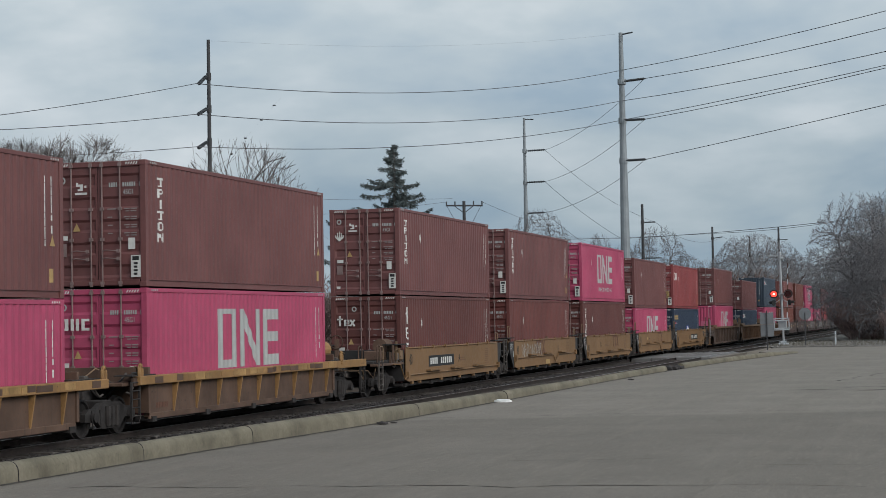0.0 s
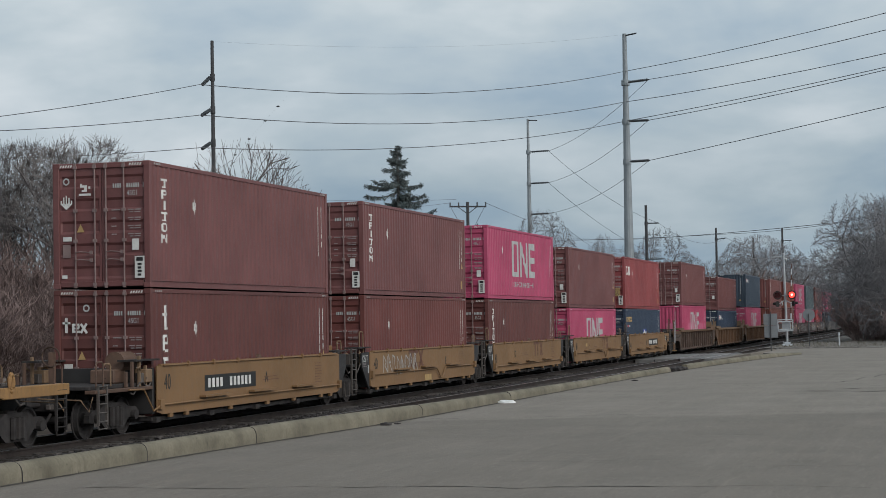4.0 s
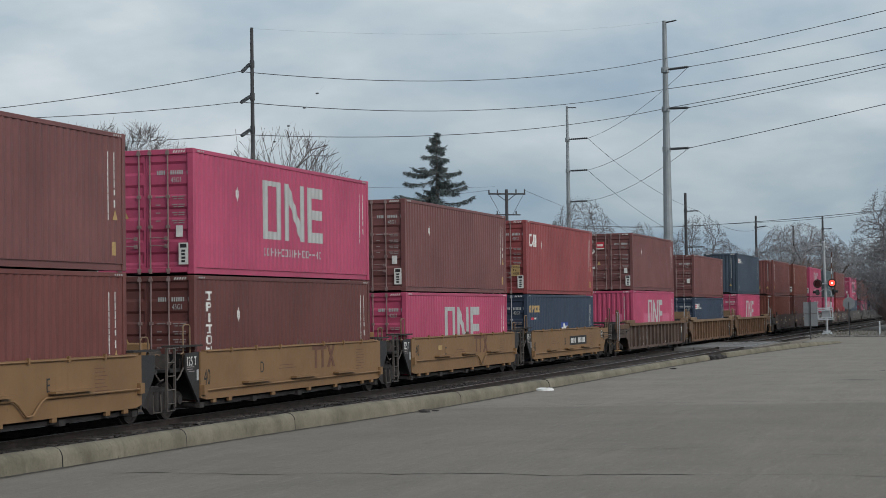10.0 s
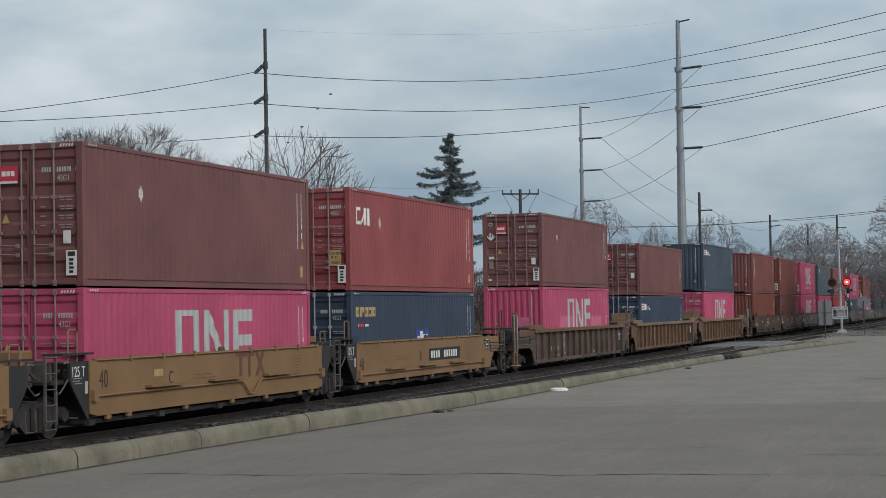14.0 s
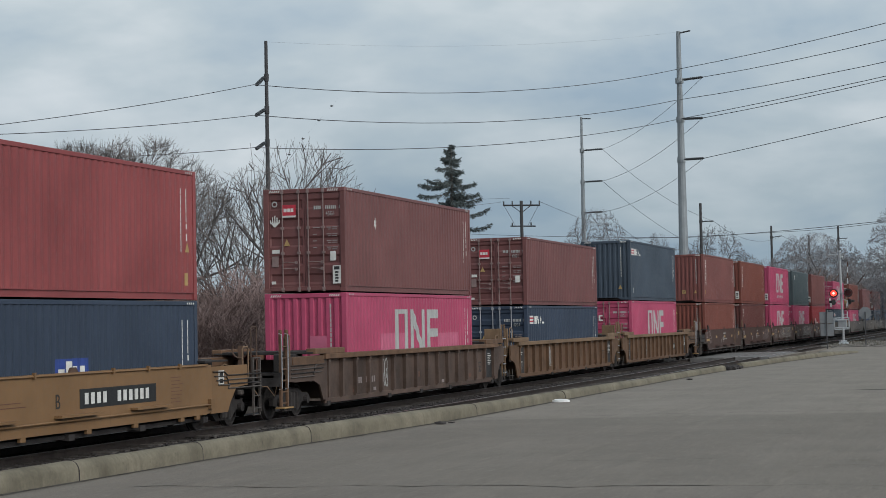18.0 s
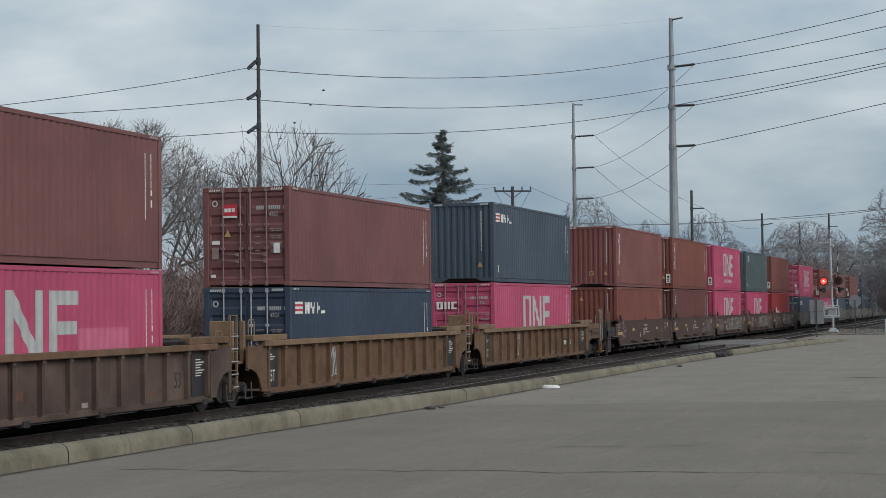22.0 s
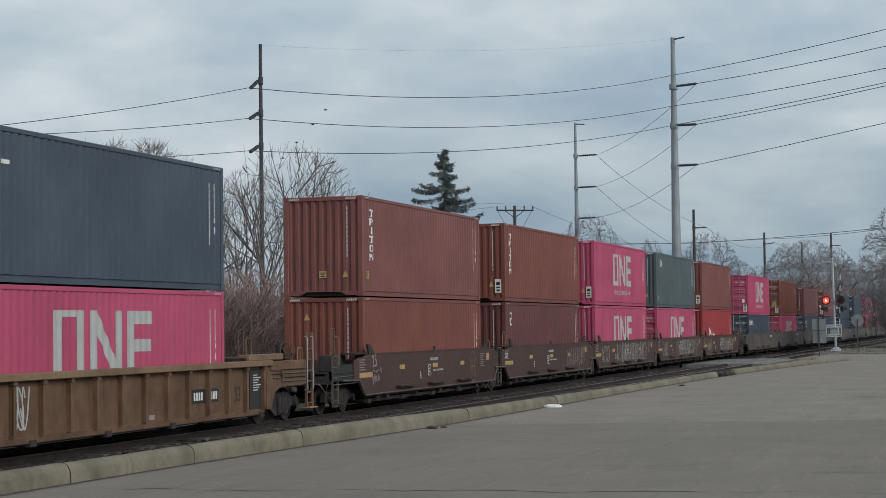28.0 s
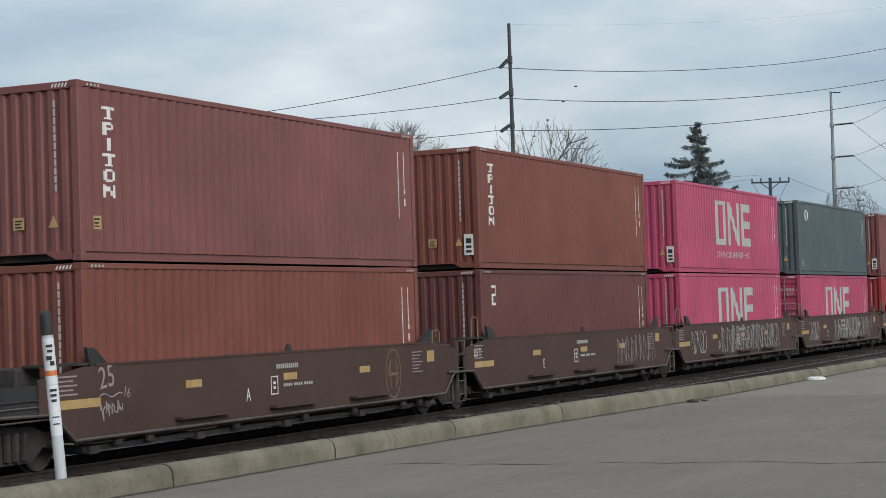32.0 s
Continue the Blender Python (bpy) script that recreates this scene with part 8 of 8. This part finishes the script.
def crossing_signal():
    x, y = -11.09, 127.3
    ob = thing("crossing_signal", "level crossing signal mast with paired red flashing lamps", "crossing signal", at=pose(x, y, 0.28, 0, -1.2, 0))
    part("base", boxes((-0.32, 0.32, -0.32, 0.32, -0.1, 0.20), (-0.2, 0.2, -0.2, 0.2, 0.2, 0.34), bevel=0.03), "post", ob, "white concrete foot")
    for k in (-0.24, 0.24):
        part("anchor_bolt", tubes(((k, -0.24, 0.2), (k, -0.24, 0.36)), radius=0.03), "silver", ob)
    part("mast", tubes(((0, 0, 0.2), (0, 0, 6.4)), radius=0.085, seg=12), "silver", ob)
    part("mast_cap", tubes(((0, 0, 6.38), (0, 0, 6.5)), radius=0.10, seg=12), "silver", ob)
    part("crossbar", boxes((-0.78, 0.40, -0.05, 0.05, 6.18, 6.27), bevel=0.01), "silver", ob)
    part("lamp_arm", tubes(((-0.62, -0.1, 3.56), (0.62, -0.1, 3.56)), radius=0.045), "silver", ob)
    toward = Vector((0.07, -1.0, 0))
    face = lens_mesh()
    for k in (-1, 1):
        lamp = part("lamp", disc(bmesh.new(), (k * 0.49, -0.20, 3.58), toward, 0.30, 0.04), "black", ob, "round black lamp backing")
        part("housing", disc(bmesh.new(), (k * 0.49, -0.10, 3.58), (0, -1, 0), 0.18, 0.12), "black", lamp)
        LENSES.append((part("lens", face, None, lamp, "red flashing lens", at=(k * 0.49, -0.29, 3.58)), k))
        bm = bmesh.new()
        n = 10
        arc = [[bm.verts.new((k * 0.49 + r * math.cos(math.pi * i / n), yy, 3.58 + r * math.sin(math.pi * i / n))) for i in range(n + 1)] for r, yy in ((0.22, -0.25), (0.23, -0.5))]
        for i in range(n):
            bm.faces.new((arc[0][i], arc[0][i + 1], arc[1][i + 1], arc[1][i]))
        part("hood", bm, "black", lamp)
        # the pair that faces along the street
        side = part("side_lamp", disc(bmesh.new(), (k * 0.52, -0.05, 2.98), (0.8 * k, 0.6, 0), 0.20, 0.05), "black", ob, "black lamp seen edge on")
        part("side_hood", boxes((*sorted((k * 0.50, k * 0.86)), -0.08, 0.22, 2.92, 3.10), bevel=0.05), "black", side)
        part("side_arm", tubes(((0, 0, 3.25), (k * 0.40, -0.03, 3.0)), radius=0.035), "silver", side)
    # the raised gate arm with its red and white bands
    foot, tip = Vector((0.28, 0.30, 1.55)), Vector((0.50, 0.42, 5.75))
    arm = part("gate_arm", tubes((foot, tip), radius=0.024), "silver", ob, "raised gate arm with red and white bands")
    for k in range(11):
        a, b = foot.lerp(tip, k / 11), foot.lerp(tip, (k + 0.97) / 11)
        part("band", tubes((a, b), radius=0.045 - 0.0012 * k), "post" if k % 2 else "oxide_mark", arm)
    part("counterweight", boxes((0.12, 0.38, 0.12, 0.46, 0.85, 1.30), bevel=0.03), "black", ob, "dark counterweight of the gate")
    part("bell", disc(bmesh.new(), (0.12, -0.05, 6.0), (1, 0, 0), 0.14, 0.12), "silver", ob)
    part("mechanism", boxes((-0.28, 0.28, -0.45, 0.1, 1.22, 1.72), bevel=0.03), "silver", ob, "grey gate mechanism box")
    for z in (1.08, 1.18, 1.72, 1.85):
        part("guard_rail", boxes((-0.55, 0.50, -0.62, -0.56, z, z + 0.07)), "post", ob, "white guard bar")
    for k in (-0.55, 0.45):
        part("guard_post", boxes((k, k + 0.06, -0.62, -0.56, 1.08, 1.92)), "post", ob)


crossing_signal()


def sign_backs():
    ob = thing("traffic_sign", "plain grey back of a rectangular sign on a thin post", "road sign", at=(-11.17, 116.5, -0.05))
    part("post", boxes((-0.03, 0.03, -0.03, 0.03, 0, 2.75)), "wood_pole", ob)
    part("upper_panel", boxes((-0.44, 0.42, 0.035, 0.055, 1.90, 2.62), bevel=0.008), "sign_back", ob)
    part("lower_panel", boxes((-0.40, 0.44, 0.035, 0.055, 1.10, 1.87), bevel=0.008), "sign_back", ob)
    ob = thing("stop_sign", "bare metal back of an octagonal sign on a thin post", "road sign", at=(-9.40, 124.6, 0.3))
    part("post", boxes((-0.035, 0.035, -0.03, 0.03, 0, 2.24)), "wood_pole", ob)
    bm = bmesh.new()
    tube(bm, ((0, 0.035, 2.16), (0, 0.055, 2.16)), 0.43, 8)
    bmesh.ops.rotate(bm, verts=bm.verts, cent=(0, 0, 2.16), matrix=Matrix.Rotation(radians(22.5), 3, "Y"))
    part("blade", bm, "sign_back", ob)
    ob = thing("marker_post", "short white marker post in the verge", "post", at=(-7.39, 124.2, 0.25))
    part("stake", boxes((-0.05, 0.05, -0.03, 0.03, 0, 1.0), bevel=0.01), "post", ob)
    part("band", boxes((-0.053, 0.053, -0.033, 0.033, 0.62, 0.8)), "grey_mark", ob)


sign_backs()


def delineator():
    ob = thing("cable_marker_post", "white plastic marker post with a black domed cap behind the curb", "marker post", at=pose(-13.00, 17.25, -0.15, 0, 0, 37) @ pose(0, 0, 0, 0, -4.0, 0) @ pose(0, 0, 0, 0, 0, -37))
    bm = bmesh.new()
    tube(bm, ((0, 0, 0), (0, 0, 2.31)), 0.066, 16)
    part("tube", bm, "post", ob, "white plastic tube")
    bm = bmesh.new()
    tube(bm, ((0, 0, 2.31), (0, 0, 2.53)), 0.072, 16)
    bmesh.ops.create_uvsphere(bm, u_segments=16, v_segments=8, radius=0.0715, matrix=Matrix.Translation((0, 0, 2.53)))
    part("cap", bm, "black", ob, "black domed cap")
    for z, h, m in ((1.74, 0.53, "fascia"), (1.84, 0.06, "orange_mark"), (1.15, 0.58, "fascia")):
        part("sticker", tubes(((0, 0, z), (0, 0, z + h)), radius=0.0685 if m == "fascia" else 0.0700, seg=16), m, ob, "orange band" if m == "orange_mark" else "white sticker with black print")
    bars = ((-0.03, 2.17, 0.075, 0.03), (-0.02, 2.11, 0.06, 0.03), (-0.035, 2.02, 0.06, 0.05), (0.0, 1.96, 0.05, 0.05), (-0.03, 1.66, 0.075, 0.03), (-0.03, 1.60, 0.07, 0.03), (-0.025, 1.54, 0.06, 0.03), (-0.03, 1.36, 0.075, 0.012), (-0.03, 1.28, 0.075, 0.012))
    turn = pose(0, 0, 0, 0, 0, 37) @ pose(0, -0.0715, 0)
    part("sticker_print", bars_mesh(bars, "black", False), "black", ob, "small black print", at=turn)


delineator()


def litter():
    rnd = random.Random(2)
    bm = bmesh.new()
    n = 14
    top = [bm.verts.new((0.30 * math.cos(2 * math.pi * k / n) * rnd.uniform(0.8, 1.1), 0.20 * math.sin(2 * math.pi * k / n) * rnd.uniform(0.8, 1.1), 0.03 + rnd.uniform(0, 0.05))) for k in range(n)]
    low = [bm.verts.new((v.co.x, v.co.y, 0.0)) for v in top]
    bm.faces.new(top)
    for k in range(n):
        bm.faces.new((low[k], low[(k + 1) % n], top[(k + 1) % n], top[k]))
    ob = thing("paper_scrap", "crumpled white paper lying by the curb", "litter", at=(-11.03, 44.8, ROAD_Z))
    part("sheet", bm, "litter", ob)
    for i, (x, y, s) in enumerate(((-11.12, 35.2, 0.09), (-11.0, 35.6, 0.05), (-10.3, 60.2, 0.08))):
        bm = bmesh.new()
        bmesh.ops.create_icosphere(bm, subdivisions=1, radius=s, matrix=Matrix.Diagonal((1.6, 1.0, 0.4, 1)))
        for v in bm.verts:
            v.co *= rnd.uniform(0.8, 1.2)
        ob = thing("debris", "dark lump of road debris by the curb", "debris", "debris by the curb", at=(x, y, ROAD_Z + s * 0.3))
        part("lump", bm, "ballast", ob)


litter()


def scattered(name, mat, label, category, seed, n, x0, x1, y0, y1, z, size):
    """Loose stones, one object of many."""
    rnd = random.Random(seed)
    verts, faces = [], []
    octa = ((1, 0, 0), (-1, 0, 0), (0, 1, 0), (0, -1, 0), (0, 0, 1), (0, 0, -1))
    tri = ((0, 2, 4), (2, 1, 4), (1, 3, 4), (3, 0, 4), (2, 0, 5), (1, 2, 5), (3, 1, 5), (0, 3, 5))
    for _ in range(n):
        cx, cy, s = rnd.uniform(x0, x1), rnd.uniform(y0, y1), size * rnd.uniform(0.5, 1.4)
        b = len(verts)
        for o in octa:
            verts.append((cx + o[0] * s * rnd.uniform(0.7, 1.3), cy + o[1] * s * rnd.uniform(0.7, 1.3), z + o[2] * s * 0.6 * rnd.uniform(0.7, 1.2)))
        faces += [tuple(b + i for i in t) for t in tri]
    tagged(new(name, raw_mesh(verts, faces, mat)), label, category, kind="stuff")


scattered("ballast_stones", "ballast", "loose dark ballast stones along the tracks", "stones", 1, 16000, -20.6, -12.3, 14, 70, -0.15, 0.045)
scattered("pale_stones", "tie", "paler loose stones between the ties", "stones", 2, 2600, -16.6, -12.9, 14, 75, -0.11, 0.04)
scattered("gravel_stones", "gravel", "pale loose gravel round the signal", "stones", 3, 2500, -12.0, -3.0, 119.8, 140, 0.33, 0.09)


def grass():
    rnd = random.Random(6)
    verts, faces = [], []
    for _ in range(3000):
        x, y = rnd.uniform(-12, 8), 121 + 26 * rnd.random() ** 1.4
        h, a = rnd.uniform(0.08, 0.34), rnd.uniform(0, 6.28)
        dx, dy = math.cos(a) * 0.02, math.sin(a) * 0.02
        n = len(verts)
        verts += [(x - dx, y - dy, 0.25), (x + dx, y + dy, 0.25), (x + rnd.uniform(-0.2, 0.2), y + rnd.uniform(-0.2, 0.2), 0.28 + h)]
        faces.append((n, n + 1, n + 2))
    tagged(new("dead_grass", raw_mesh(verts, faces, "grass")), "dead straw-coloured grass on the verge", "grass", kind="stuff")


grass()


# ---- what moves ----
def motions():
    seconds = [0.5 * i for i in range(65)]
    for ob, y0, z in ROLLING:
        walk(ob, [(t, pose(TRACK_X, y0 - travelled(t), z)) for t in seconds])
    ticks = [i / 15 for i in range(481)]
    turns = [math.degrees(travelled(t) / 0.42) % 360 for t in ticks]
    for ws, w in WHEELSETS:
        walk(ws, [(t, pose(0, w, 0.42, a)) for t, a in zip(ticks, turns)])
    # the two lenses turn their lit faces to the street in turn, every 0.745 s
    swaps = [5.56 + 0.7445 * n - (0.06 if n > 12 else 0.0) for n in range(-7, 36)]
    for lens, k in LENSES:
        spot_at = lambda a: pose(k * 0.49, -0.29, 3.58, 0, 0, a)
        a = 0 if k < 0 else 180
        rows = [(0.0, spot_at(a))]
        for t in swaps:
            if t > 31.9:
                break
            rows += [(t - 1 / 30, spot_at(a)), (t, spot_at(a + 75)), (t + 1 / 30, spot_at(a + 150)), (t + 2 / 30, spot_at(a + 180))]
            a += 180
        rows.append((32.0, spot_at(a)))
        walk(lens, rows)


motions()
